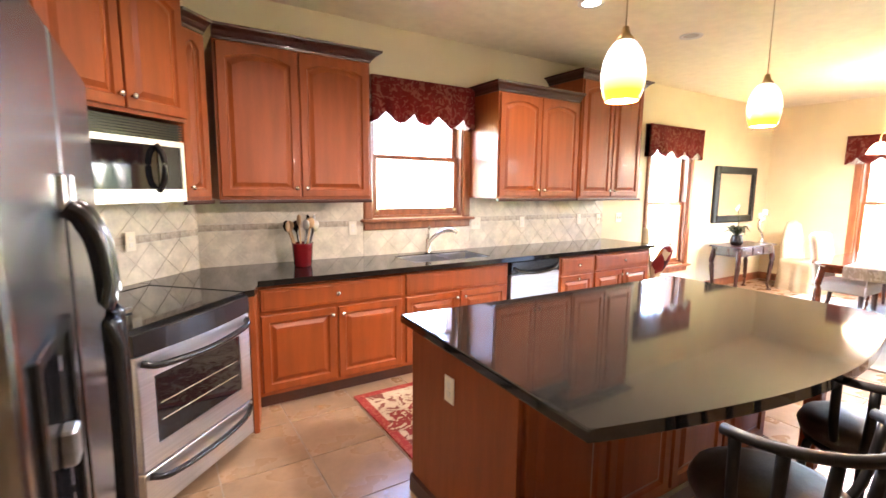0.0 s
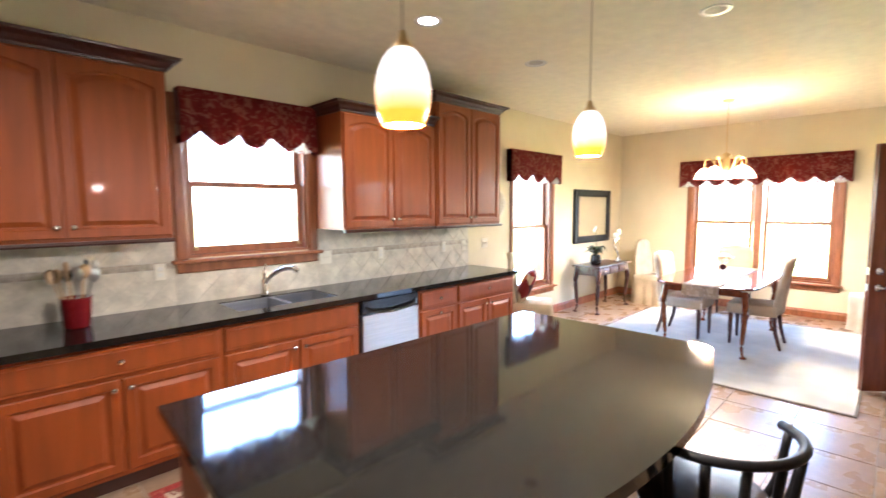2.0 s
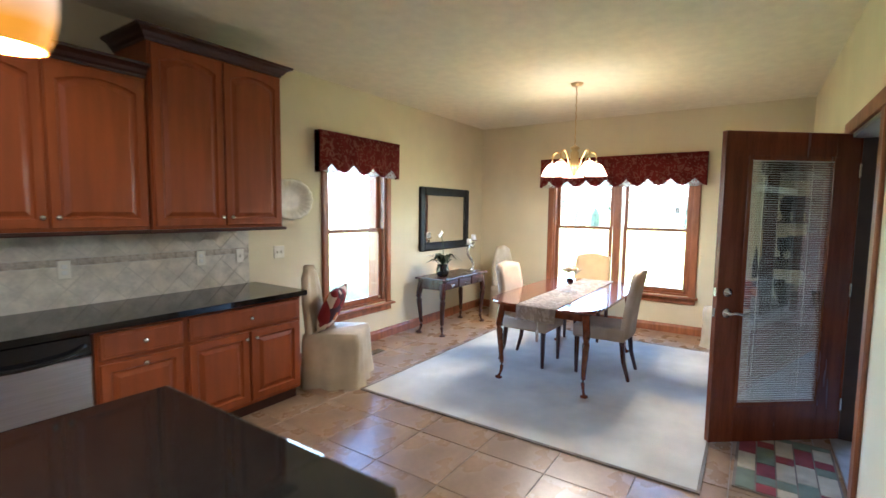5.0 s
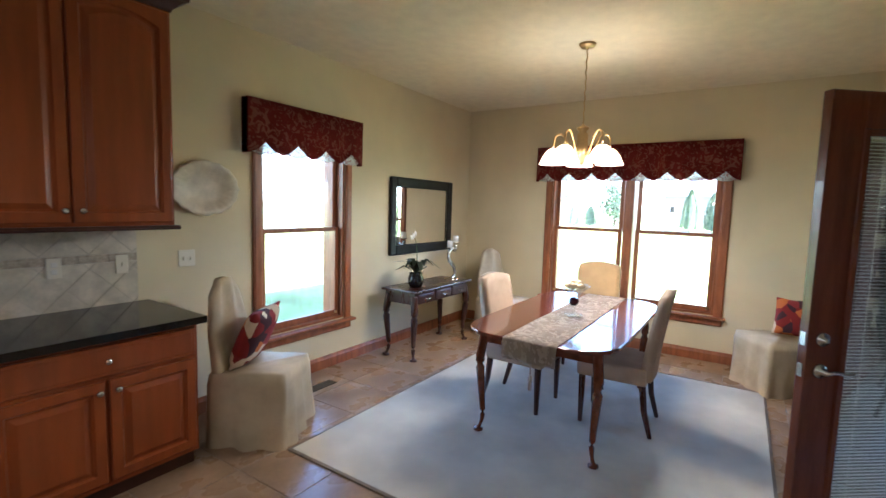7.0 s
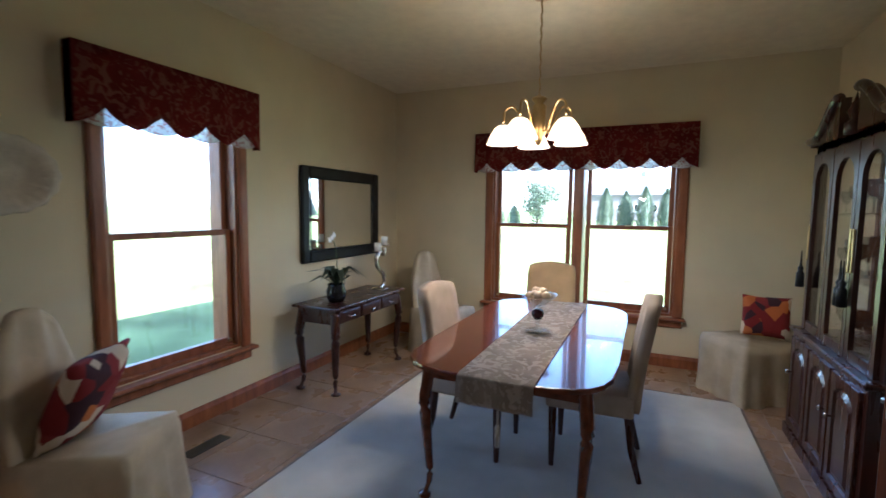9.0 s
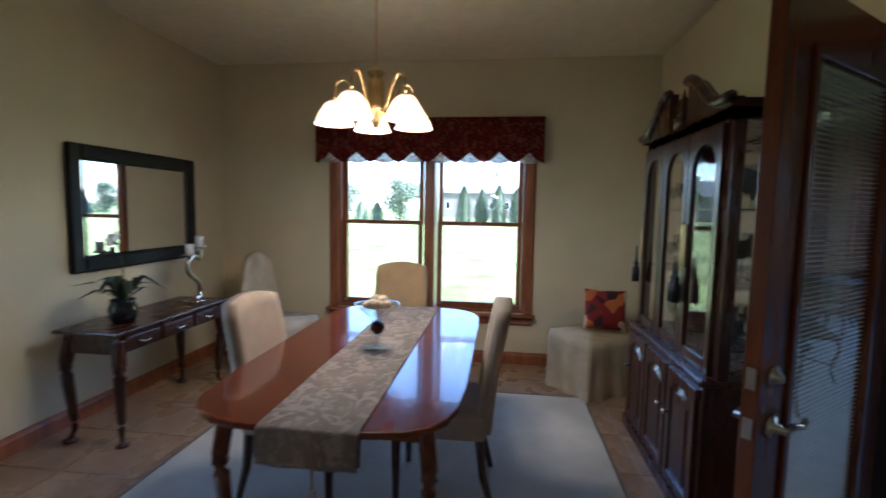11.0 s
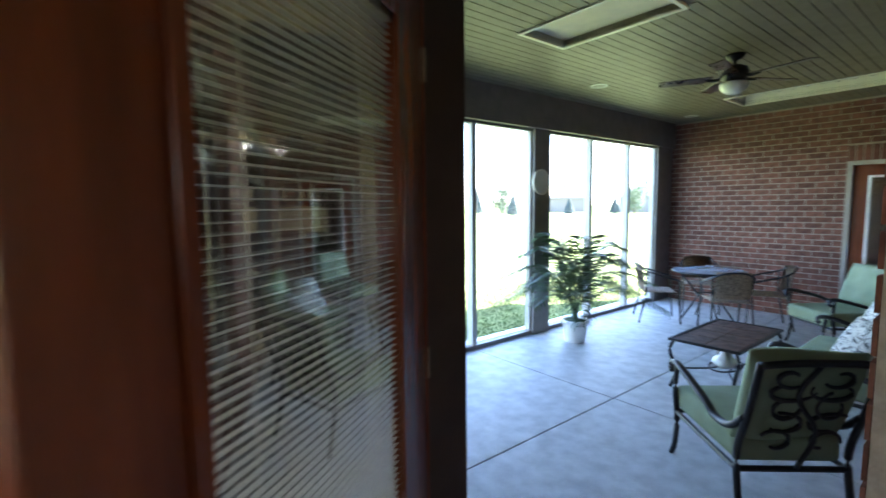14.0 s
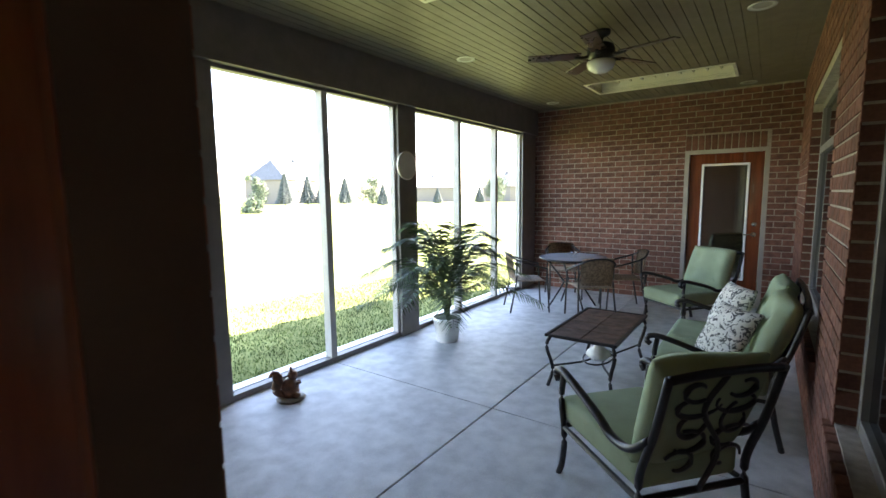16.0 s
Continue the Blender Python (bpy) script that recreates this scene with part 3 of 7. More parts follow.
for q in ((PX0, PY1 - 1.5, PORCH_FLOOR, PX0 + 0.1, PY1 - 0.26, 3.0), (8.4, PY1 - 1.5, PORCH_FLOOR, 8.5, PY1 - 0.26, 3.0), (PX0 + 0.1, PY1 - 1.5, 2.9, 8.4, PY1 - 0.26, 3.0), (PX0 + 0.1, PY1 - 1.5, PORCH_FLOOR, 8.4, PY1 - 0.26, -0.02)):
    box(*q, 0.0, rm)
single("porch_back_room", rm, PAINT, "plain closed shell added to keep the far porch door's pane dark", "wall", kind="structure")
JY = (-2.66,)
porch_floor = thing("porch_floor", "smooth grey concrete porch slab with saw-cut joints", "floor", pose(0, 0, 0), kind="structure")
JX = 8.03
for x0, x1 in ((4.75, JX - 0.0045), (JX + 0.0045, PX1 + 0.12)):
    for y0, y1 in ((-0.10, -2.6255), (-2.6345, -5.1), (-5.108, PY1 - 0.3)):
        part("slab", box(x0, y1, PORCH_FLOOR - 0.11, x1, y0, PORCH_FLOOR, 0.003), CONCRETE, porch_floor)
part("bed", box(4.75, PY1 - 0.3, PORCH_FLOOR - 0.3, PX1 + 0.12, -0.10, PORCH_FLOOR - 0.11), IRON, porch_floor)
single("door_threshold", box(DOOR[0], -0.20, -0.149, BRICK_EDGE - 0.03, WS - 0.02, 0.012, 0.004), material("aluminium_sill", (0.55, 0.55, 0.55), 0.4, 0.6), "worn aluminium threshold of the porch door", "threshold", kind="structure")

# porch ceiling: grooved planks running along the porch, with two skylight wells
SKY = [(7.50, -2.48, 8.48, -1.97), (6.83, -6.42, 8.42, -5.79)]
bm = bmesh.new()
n = 40
pw = (PX1 - 0.02 - PX0) / n
for k in range(n):
    x0, x1 = PX0 + k * pw + 0.004, PX0 + (k + 1) * pw - 0.004
    ys = [PY1]
    for a, b, c, d in sorted(SKY, key=lambda q: q[1]):
        if a - 0.02 < x1 and x0 < c + 0.02:
            ys += [b, d]
    ys.append(-0.12)
    for y0, y1 in zip(ys[::2], ys[1::2]):
        box(x0, y0, PORCH_CEIL, x1, y1, PORCH_CEIL + 0.02, 0.0, bm)
for x0, y0, x1, y1 in ((PX0, PY1, PX1, SKY[1][1]), (PX0, SKY[1][3], PX1, SKY[0][1]), (PX0, SKY[0][3], PX1, -0.12), (PX0, SKY[1][1], SKY[1][0], SKY[1][3]), (SKY[1][2], SKY[1][1], PX1, SKY[1][3]),
                       (PX0, SKY[0][1], SKY[0][0], SKY[0][3]), (SKY[0][2], SKY[0][1], PX1, SKY[0][3])):
    box(x0, y0, PORCH_CEIL + 0.008, x1, y1, PORCH_CEIL + 0.05, 0.0, bm)
single("porch_ceiling", bm, VINYL, "beige grooved plank porch ceiling", "ceiling", kind="structure")
for a, b, c, d in SKY:
    t = thing("skylight", "framed skylight well in the porch ceiling", "skylight", pose(a, b, PORCH_CEIL), kind="structure")
    w, h = c - a, d - b
    bm = bmesh.new()
    for x0, y0, x1, y1 in ((-0.03, -0.03, w + 0.03, 0.0), (-0.03, h, w + 0.03, h + 0.03), (-0.03, 0, 0, h), (w, 0, w + 0.03, h)):
        box(x0, y0, -0.012, x1, y1, 0.36, 0.0, bm)
    part("well", bm, PLASTIC, t)
    bm = bmesh.new()
    for k in range(1, int(w / 0.15)):
        box(k * 0.15 - 0.012, 0, 0.10, k * 0.15 + 0.012, h, 0.13, 0.0, bm)
    part("bars", bm, PLASTIC, t)
    part("pane", box(0, 0, 0.30, w, h, 0.306), PLASTIC, t, "milky diffuser pane")

turn_porch(known, ("door_threshold",))
# roof over all: unseen slab, its edges set to cast the lawn's shade
bm = bmesh.new()
RX0, RX1, RY0, RY1 = -1.0, 10.5, -9.2, 4.95
box(RX0, RY0, 3.22, RX1, RY1, 3.36, 0.0, bm)
single("roof", bm, ROOF, "unseen dark roof slab that shades house, porch and near lawn", "roof", kind="structure")
known = {o.name for o in scene.objects}
single("porch_beam", box(PX1 - 0.10, PY1, 2.43, PX1 + 0.14, -0.12, PORCH_CEIL + 0.04), BRONZE, "grey-brown boxed beam above the porch screens", "beam", kind="structure")
t = thing("screen_wall", "tall screened openings in grey-brown aluminium frames", "screen", pose(0, 0, 0), kind="structure")
POSTS = [(-0.30, 1.21), (-2.63, 0.07), (-3.765, 0.31), (-4.87, 0.07), (-5.87, 0.07), (PY1 + 0.25, 0.50)]
part("frame_post", box(PX1 - 0.05, -1.58, PORCH_FLOOR, PX1 + 0.08, -0.12, 2.435), BRONZE, t)
for y, w in POSTS[1:]:
    if w > 0.2:
        # pale strip added to show light falling on the wide post's near edge
        part("post_casing", box(PX1 - 0.02, y + w / 2, PORCH_FLOOR + 0.05, PX1 + 0.05, y + w / 2 + 0.035, 2.40, 0.003), SCREENFRAME, t)
    part("frame_post", box(PX1 - (0.06 if w > 0.2 else 0.03), y - w / 2, PORCH_FLOOR, PX1 + 0.06, y + w / 2, 2.435, 0.003), BRONZE if w > 0.2 else SCREENFRAME, t)
part("sill_rail", box(PX1 - 0.035, PY1, PORCH_FLOOR, PX1 + 0.05, -1.58, PORCH_FLOOR + 0.05, 0.003), BRONZE, t)
# outer ledge whitened, the sky's light is put into its colour
part("outer_sill", box(PX1 + 0.051, PY1, PORCH_FLOOR, PX1 + 0.16, -1.58, PORCH_FLOOR + 0.055, 0.003), WHITE, t, "outer sill, coloured white for the sky light on it")
part("head_rail", box(PX1 - 0.03, PY1, 2.40, PX1 + 0.05, -1.58, 2.435, 0.003), BRONZE, t)

turn_porch(known)
# porch door frame: jambs, and casings indoors
t = thing("door_frame", "taupe exterior jamb and stained wood casing of the porch doorway", "door frame", pose(0, 0, 0), kind="structure")
part("outer_jamb", box(DOOR[1] + 0.12, -0.082, PORCH_FLOOR, DOOR[1] + 0.205, -0.0605, 2.12, 0.002), FRAMEGREY, t)
part("outer_jamb", box(DOOR[0] - 0.10, -0.13, PORCH_FLOOR, DOOR[0] - 0.0, -0.062, 2.12), FRAMEGREY, t)
part("head_jamb", box(DOOR[0] - 0.02, -0.058, 2.08, DOOR[1] + 0.02, WS - 0.004, 2.14), FRAMEGREY, t)
bm = bmesh.new()
for x0, x1, z0, z1 in ((DOOR[0] - 0.095, DOOR[0], 0, 2.10), (DOOR[1], DOOR[1] + 0.095, 0, 2.10), (DOOR[0] - 0.095, DOOR[1] + 0.095, 2.10, 2.195)):
    box(x0, WS, z0, x1, WS + 0.022, z1, 0.006, bm)
part("casing", bm, TRIM, t, "stained wood casing")
part("jamb", box(DOOR[0] - 0.001, -0.06, 0.0, DOOR[0] + 0.022, WS + 0.004, 2.09), TRIM, t)
part("jamb", box(DOOR[1] - 0.022, 0.075, 0.0, DOOR[1] + 0.004, WS + 0.004, 2.09), DOORWOOD, t)
part("weather_jamb", box(DOOR[1] - 0.022, -0.06, 0.0, DOOR[1] + 0.004, 0.074, 2.09), DARKJAMB, t)


def glazed_door(name, label, m, w=0.91, h=2.06, blinds=True, flip=False):
    """A stained door leaf with one tall pane: hinge at x = 0, free edge at x = w."""
    t = thing(name, label, "door", m, kind="structure")
    th = 0.044
    part("door_frame", ring(w, h, (0.165, 0.165, 0.26, 0.165), -th / 2, th / 2, 0, 0, 0.002), DOORWOOD, t)
    for y0, y1 in ((-th / 2 - 0.010, -th / 2), (th / 2, th / 2 + 0.010)):
        part("pane_trim", ring(w - 0.31, h - 0.405, 0.03, y0, y1, 0.155, 0.25, 0.003), DOORWOOD if blinds else WHITE, t)
    for y in (-0.014, 0.012):
        p = part("pane", box(0.165, y, 0.26, w - 0.165, y + 0.003, h - 0.165), DOORGLASS, t)
        p.visible_shadow = False
    if blinds:
        sl = mesh_from("slat", box(0.17, -0.006, -0.0006, w - 0.17, 0.006, 0.0006), material("blind_slat", (0.60, 0.58, 0.53), 0.5, vary=0.05, bump=0.0))
        n = 104
        for k in range(n):
            s = new("slat", sl)
            s.parent = t
            s.matrix_basis = pose(0, 0.0, 0.272 + k * (h - 0.46) / n, 5, 0, 0)
        for x in (0.30, w - 0.30):
            part("cord", box(x - 0.001, -0.008, 0.262, x + 0.001, -0.0068, h - 0.18), PLASTIC, t)
        part("blind_headrail", box(0.168, -0.009, h - 0.190, w - 0.168, 0.009, h - 0.168), PLASTIC, t)
    kx = w - 0.07
    for s in (-1, 1):
        part("deadbolt", lathe([(0, 0), (0.032, 0), (0.030, 0.008), (0.014, 0.012), (0.012, 0.026), (0, 0.027)], 16), NICKEL, t, "satin nickel deadbolt", True, pose(kx, s * th / 2, 1.035, 90 if s < 0 else -90, 0, 0))
        hd = part("lever_rose", lathe([(0, 0), (0.034, 0), (0.030, 0.012), (0.012, 0.016), (0.011, 0.045), (0, 0.046)], 16), NICKEL, t, "satin nickel rose", True, pose(kx, s * th / 2, 0.895, 90 if s < 0 else -90, 0, 0))
        part("lever", tube(smooth_line([(kx, s * 0.062, 0.895), (kx - 0.04, s * 0.066, 0.901), (kx - 0.09, s * 0.066, 0.890), (kx - 0.125, s * 0.062, 0.897)]), 0.009), NICKEL, t, "curved satin nickel lever", True)
    part("latch_plate", box(w - 0.001, -0.013, 0.865, w + 0.003, 0.013, 0.925), NICKEL, t)
    part("latch_plate", box(w - 0.001, -0.013, 1.005, w + 0.003, 0.013, 1.065), NICKEL, t)
    for z in (0.25, 1.05, 1.85):
        part("hinge", box(-0.012, -0.03, z - 0.045, 0.004, 0.03, z + 0.045, 0.002), NICKEL, t)
    return t


glazed_door("door_1", "open stained wood door with a tall pane and enclosed mini-blinds", pose(6.962, 0.10, 0.015, 0, 0, 128.5), w=0.94, h=2.09)
known = {o.name for o in scene.objects}
glazed_door("door_2", "closed red stained porch door with one tall pane", pose(PDOOR[1] + 0.0, PY1 - 0.06, PORCH_FLOOR + 0.12, 0, 0, 180), w=PDOOR[1] - PDOOR[0], h=2.02, blinds=False)
single("door_frame_far", ring(PDOOR[1] - PDOOR[0] + 0.12, 2.02 - PORCH_FLOOR, (0.055, 0.055, 0.12, 0.055), -0.18, 0.012, PDOOR[0] - 0.06, PORCH_FLOOR + 0.01), FRAMEGREY, "taupe painted frame of the far porch door", "door frame", pose(0, PY1, 0), kind="structure")
for y0, z0, y1, z1 in PWIN:
    t = thing("window_4", "tall dark porch window in a beige frame", "window", pose(PX0 - 0.10, y1, z0, 0, 0, -90), kind="structure")
    w, h = y1 - y0, z1 - z0
    part("window_frame", ring(w, h, 0.06, -0.05, 0.03, 0, 0, 0.004), BRONZE, t)
    part("transom_bar", box(0.06, -0.05, h * 0.74, w - 0.06, 0.03, h * 0.74 + 0.07, 0.004), BRONZE, t)
    part("pane", box(0.055, -0.008, 0.055, w - 0.055, 0.0, h - 0.055), BLACKGLASS, t, "dark reflecting pane")
    part("sill_bed", box(-0.06, 0.0, -0.12, w + 0.06, 0.125, -0.034), MORTAR, t)
    n = int((w + 0.14) / 0.08)
    sb = mesh_from("sill_brick", box(0.006, 0.0, -0.125, (w + 0.14) / n - 0.006, 0.145, 0.0, 0.005), BRICK)
    for k in range(n):
        o = new("sill_brick", sb)
        o.parent = t
        o.matrix_basis = pose(-0.07 + k * (w + 0.14) / n, 0.0, 0.0, -5, 0, 0)
turn_porch(known)


# ---- kitchen ----
def outline(w, h, inset, arch):
    k = 9
    x0, x1, z0, z1 = inset, w - inset, inset, h - inset
    pts = [(x0, z0), (x1, z0)]
    for i in range(k):
        u = i / (k - 1)
        s = 2 * u - 1
        pts.append((x1 + (x0 - x1) * u, z1 - arch * (s * s if arch else 0)))
    return pts


def panel_door(w, h, arch=0.0, flat=False):
    """A framed door leaf in the xz plane, front towards -y, with a raised and fielded panel."""
    bm = bmesh.new()
    t = 0.020
    if flat:
        steps = [(0.0, 0.0, 0), (0.0, -t + 0.004, 0), (0.004, -t, 0), (0.018, -t, 0), (0.022, -t - 0.002, 0)]
    else:
        e = 0.058
        steps = [(0.0, 0.0, 0), (0.0, -t + 0.004, 0), (0.004, -t, 0), (e - 0.008, -t, arch), (e, -t + 0.012, arch), (e + 0.010, -t + 0.013, arch), (e + 0.034, -t + 0.001, arch), (e + 0.036, -t, arch)]
    loops = []
    for ins, y, a in steps:
        loops.append([bm.verts.new((x, y, z)) for x, z in outline(w, h, ins, a)])
    n = len(loops[0])
    for p, q in zip(loops, loops[1:]):
        for i in range(n):
            bm.faces.new((p[i], p[(i + 1) % n], q[(i + 1) % n], q[i]))
    bm.faces.new(loops[0][::-1])
    bm.faces.new(loops[-1])
    return bm


KNOB = [(0.0, 0.0), (0.006, 0.0), (0.006, 0.014), (0.015, 0.018), (0.016, 0.026), (0.010, 0.031), (0.0, 0.032)]


def knob(parent, x, z, y=-0.02):
    part("knob", lathe(KNOB, 12), NICKEL, parent, "satin nickel knob", True, pose(x, y, z, 90, 0, 0))


def leaf(parent, x, z, w, h, arch=0.0, kx=None, kz=None, flat=False, name="door", y=0.0):
    d = part(name, panel_door(w, h, arch, flat), CHERRY, parent, "", False, pose(x, y, z))
    if kx is not None:
        knob(d, kx, kz)
    return d


def upper_cabinet(w, h, depth, m, doors, label, crown_sides=(1, 1), crown=True, rail=True):
    t = thing("wall_cabinet", label, "cabinet", m)
    part("body", box(0, 0, 0, w, depth, h), CHERRY, t)
    g = 0.012
    dw = (w - 0.03 - g * (doors - 1)) / doors
    for k in range(doors):
        x = 0.015 + k * (dw + g)
        kx = dw - 0.03 if (k == 0 and doors > 1) else 0.03
        leaf(t, x, 0.02, dw, h - 0.045, 0.045, kx, 0.06)
    if rail:
        part("light_rail", moulding([(0, depth), (0, 0), (w, 0), (w, depth)][::1], [(0.0, -0.024), (0.022, -0.024), (0.026, -0.014), (0.022, 0.0), (0.0, 0.0)]) if all(crown_sides) else
             moulding([(0, 0), (w, 0)], [(0.0, -0.024), (0.022, -0.024), (0.026, -0.014), (0.022, 0.0), (0.0, 0.0)]), CHERRY_DARK, t, "dark bottom moulding")
    if crown:
        prof = [(0.0, -0.012), (0.008, -0.010), (0.012, 0.004), (0.026, 0.016), (0.038, 0.034), (0.060, 0.048), (0.074, 0.052), (0.078, 0.068), (0.0, 0.068)]
        line = [(0, 0), (w, 0)]
        if crown_sides[0]:
            line.insert(0, (0, depth))
        if crown_sides[1]:
            line.append((w, depth))
        part("crown_moulding", moulding(line, [(o, z + h) for o, z in prof]), CHERRY_DARK, t, "dark stepped crown moulding")
    return t


def base_cabinet(w, depth, m, doors, drawers, label, h=0.865, drawer_h=0.155, name="base_cabinet", knobs=True, body_top=None):
    t = thing(name, label, "cabinet", m)
    part("body", box(0, 0, 0.10, w, depth, body_top or h), CHERRY, t)
    if body_top:
        part("face_frame", box(0, 0, body_top, w, 0.03, h), CHERRY, t)
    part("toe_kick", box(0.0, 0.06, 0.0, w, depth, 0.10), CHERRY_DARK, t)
    g = 0.02
    zt = h - 0.025
    if drawers:
        dw = (w - 0.04 - g * (drawers - 1)) / drawers
        for k in range(drawers):
            leaf(t, 0.02 + k * (dw + g), zt - drawer_h, dw, drawer_h, 0, dw / 2 if knobs else None, drawer_h / 2, True, "drawer_front")
        zt -= drawer_h + 0.025
    if doors:
        dw = (w - 0.04 - g * (doors - 1)) / doors
        for k in range(doors):
            kx = dw / 2 if doors == 1 else (dw - 0.03 if k % 2 == 0 else 0.03)
            leaf(t, 0.02 + k * (dw + g), 0.13, dw, zt - 0.13, 0, kx, zt - 0.13 - (0.05 if doors > 1 else 0.035))
    return t


FU, FB = 3.90, 3.70      # fronts of the wall and base cabinets
UZ = 1.42                # underside of the wall cabinets
upper_cabinet(1.06, 1.02, WN - FU, pose(0.925, FU, UZ), 2, "cherry wall cabinet with two arched raised-panel doors", (0, 1))
upper_cabinet(1.045, 0.967, WN - FU, pose(3.225, FU, UZ), 2, "cherry wall cabinet with two arched doors over the counter", (1, 0))
upper_cabinet(0.985, 1.207, WN - FU + 0.02, pose(4.275, FU - 0.02, UZ), 2, "taller cherry wall cabinet with two arched doors", (1, 1))

# the slanted corner: local x runs along the slanted wall, local y into the wall
CORNER = pose(0.98, 3.36, 0, 0, 0, 45)        # origin at the front right foot of the range; range runs to local -x
SLANT_DEPTH = 0.80
t = upper_cabinet(0.235, 1.02, 0.36, CORNER @ pose(0.06, 0.44, UZ), 1, "narrow cherry corner wall cabinet beside the microwave", (0, 0))
t = upper_cabinet(0.80, 0.70, 0.46, CORNER @ pose(-0.79, 0.34, 1.86), 2, "tall cherry wall cabinet above the microwave", (0, 0), rail=False)

base_cabinet(1.075, 0.62, pose(1.09, FB, 0), 2, 1, "cherry base cabinet with one drawer and two doors")
base_cabinet(1.05, 0.62, pose(2.165, FB, 0), 2, 1, "cherry sink base cabinet with two raised-panel doors", knobs=False, body_top=0.69)
base_cabinet(0.50, 0.62, pose(3.86, FB, 0), 1, 1, "narrow cherry base cabinet with a drawer")
base_cabinet(0.92, 0.62, pose(4.36, FB, 0), 2, 1, "cherry base cabinet at the counter end")
single("corner_filler", prism([(1.09, FB), (1.09, WN - 0.03), (0.84, WN - 0.03), (1.0, 3.42), (1.03, 3.42)], 0.0, 0.865), CHERRY, "cherry filler panel between range and cabinets", "cabinet")

# dishwasher
t = thing("dishwasher", "stainless steel dishwasher with a black control strip under the counter", "dishwasher", pose(3.23, FB, 0))
part("body", box(0.0, 0.02, 0.10, 0.62, 0.60, 0.862), BLACK, t)
part("door", box(0.008, -0.022, 0.11, 0.612, 0.02, 0.735, 0.006), STEEL, t, "brushed steel door")
part("control_panel", box(0.008, -0.026, 0.742, 0.612, 0.02, 0.858, 0.006), BLACK, t, "black control strip")
part("handle", tube(smooth_line([(0.04, -0.026, 0.80), (0.12, -0.055, 0.765), (0.31, -0.066, 0.75), (0.50, -0.055, 0.765), (0.58, -0.026, 0.80)]), 0.014), BLACK, t, "curved black handle", True)

# worktop, with the sink let in
SX0, SX1, SY0, SY1 = 2.33, 3.10, 3.80, 4.20
bm = bmesh.new()
CT, CB, CF = 0.908, 0.868, 3.64
join(bm, prism([(1.09, CF), (SX0, CF), (SX0, WN - 0.012), (0.83, WN - 0.012), (0.447, 3.945), (0.521, 3.868), (0.506, 3.850), (0.9715, 3.380), (1.03, 3.40), (1.07, 3.52)], CB, CT))
join(bm, box(SX0, CF, CB, SX1, SY0, CT))
join(bm, box(SX0, SY1, CB, SX1, WN - 0.012, CT))
join(bm, box(SX1, CF, CB, 5.31, WN - 0.012, CT))
bmesh.ops.remove_doubles(bm, verts=bm.verts[:], dist=1e-4)
single("worktop", bm, GRANITE, "polished black granite worktop along the wall", "worktop")
t = thing("sink", "double-bowl stainless steel sink set in the black worktop", "sink", pose(SX0, SY0, CB))
for x0, x1 in ((0.004, 0.375), (0.395, 0.766)):
    bm = box(x0, 0.004, -0.16, x1, 0.396, 0.034, 0.0)
    bmesh.ops.delete(bm, geom=[f for f in bm.faces if f.normal.z > 0.9 or f.calc_center_median().z > 0.03], context="FACES_ONLY")
    bmesh.ops.solidify(bm, geom=bm.faces[:], thickness=0.004)
    part("bowl", bm, STEEL, t)
part("rim", ring(0.768, 0.398, 0.014, 0.0, 0.012, 0.001, 0.0), STEEL, t, "bright steel rim", False, pose(0, 0.399, 0.018, 90, 0, 0))
part("divider", box(0.372, 0.004, 0.0, 0.398, 0.396, 0.032, 0.004), STEEL, t)
t = thing("faucet", "brushed nickel single-lever pull-out kitchen faucet", "faucet", pose(2.70, 4.24, CT))
part("base", lathe([(0.0, 0), (0.032, 0), (0.032, 0.012), (0.024, 0.03), (0.022, 0.13), (0.0, 0.135)], 16), NICKEL, t, "", True)
part("spout", tube(smooth_line([(0, 0, 0.09), (0.03, -0.06, 0.16), (0.08, -0.13, 0.215), (0.14, -0.20, 0.225), (0.165, -0.23, 0.20)]), [0.017] * 12 + [0.02] * 13), NICKEL, t, "", True)
part("lever", tube(smooth_line([(0, 0, 0.13), (0.0, 0.0, 0.20), (0.015, 0.0, 0.255)]), [0.014] * 6 + [0.009] * 7), NICKEL, t, "", True)

# crock of utensils
t = thing("utensil_crock", "glossy dark red crock on the black worktop", "crock", pose(1.50, 4.08, CT))
part("crock", lathe([(0, 0), (0.062, 0), (0.066, 0.01), (0.078, 0.17), (0.082, 0.18), (0.076, 0.18), (0.066, 0.02), (0, 0.02)], 20), material("red_glaze", (0.13, 0.007, 0.009), 0.15, vary=0.1, bump=0.002), t, "", True)
rnd = random.Random(4)
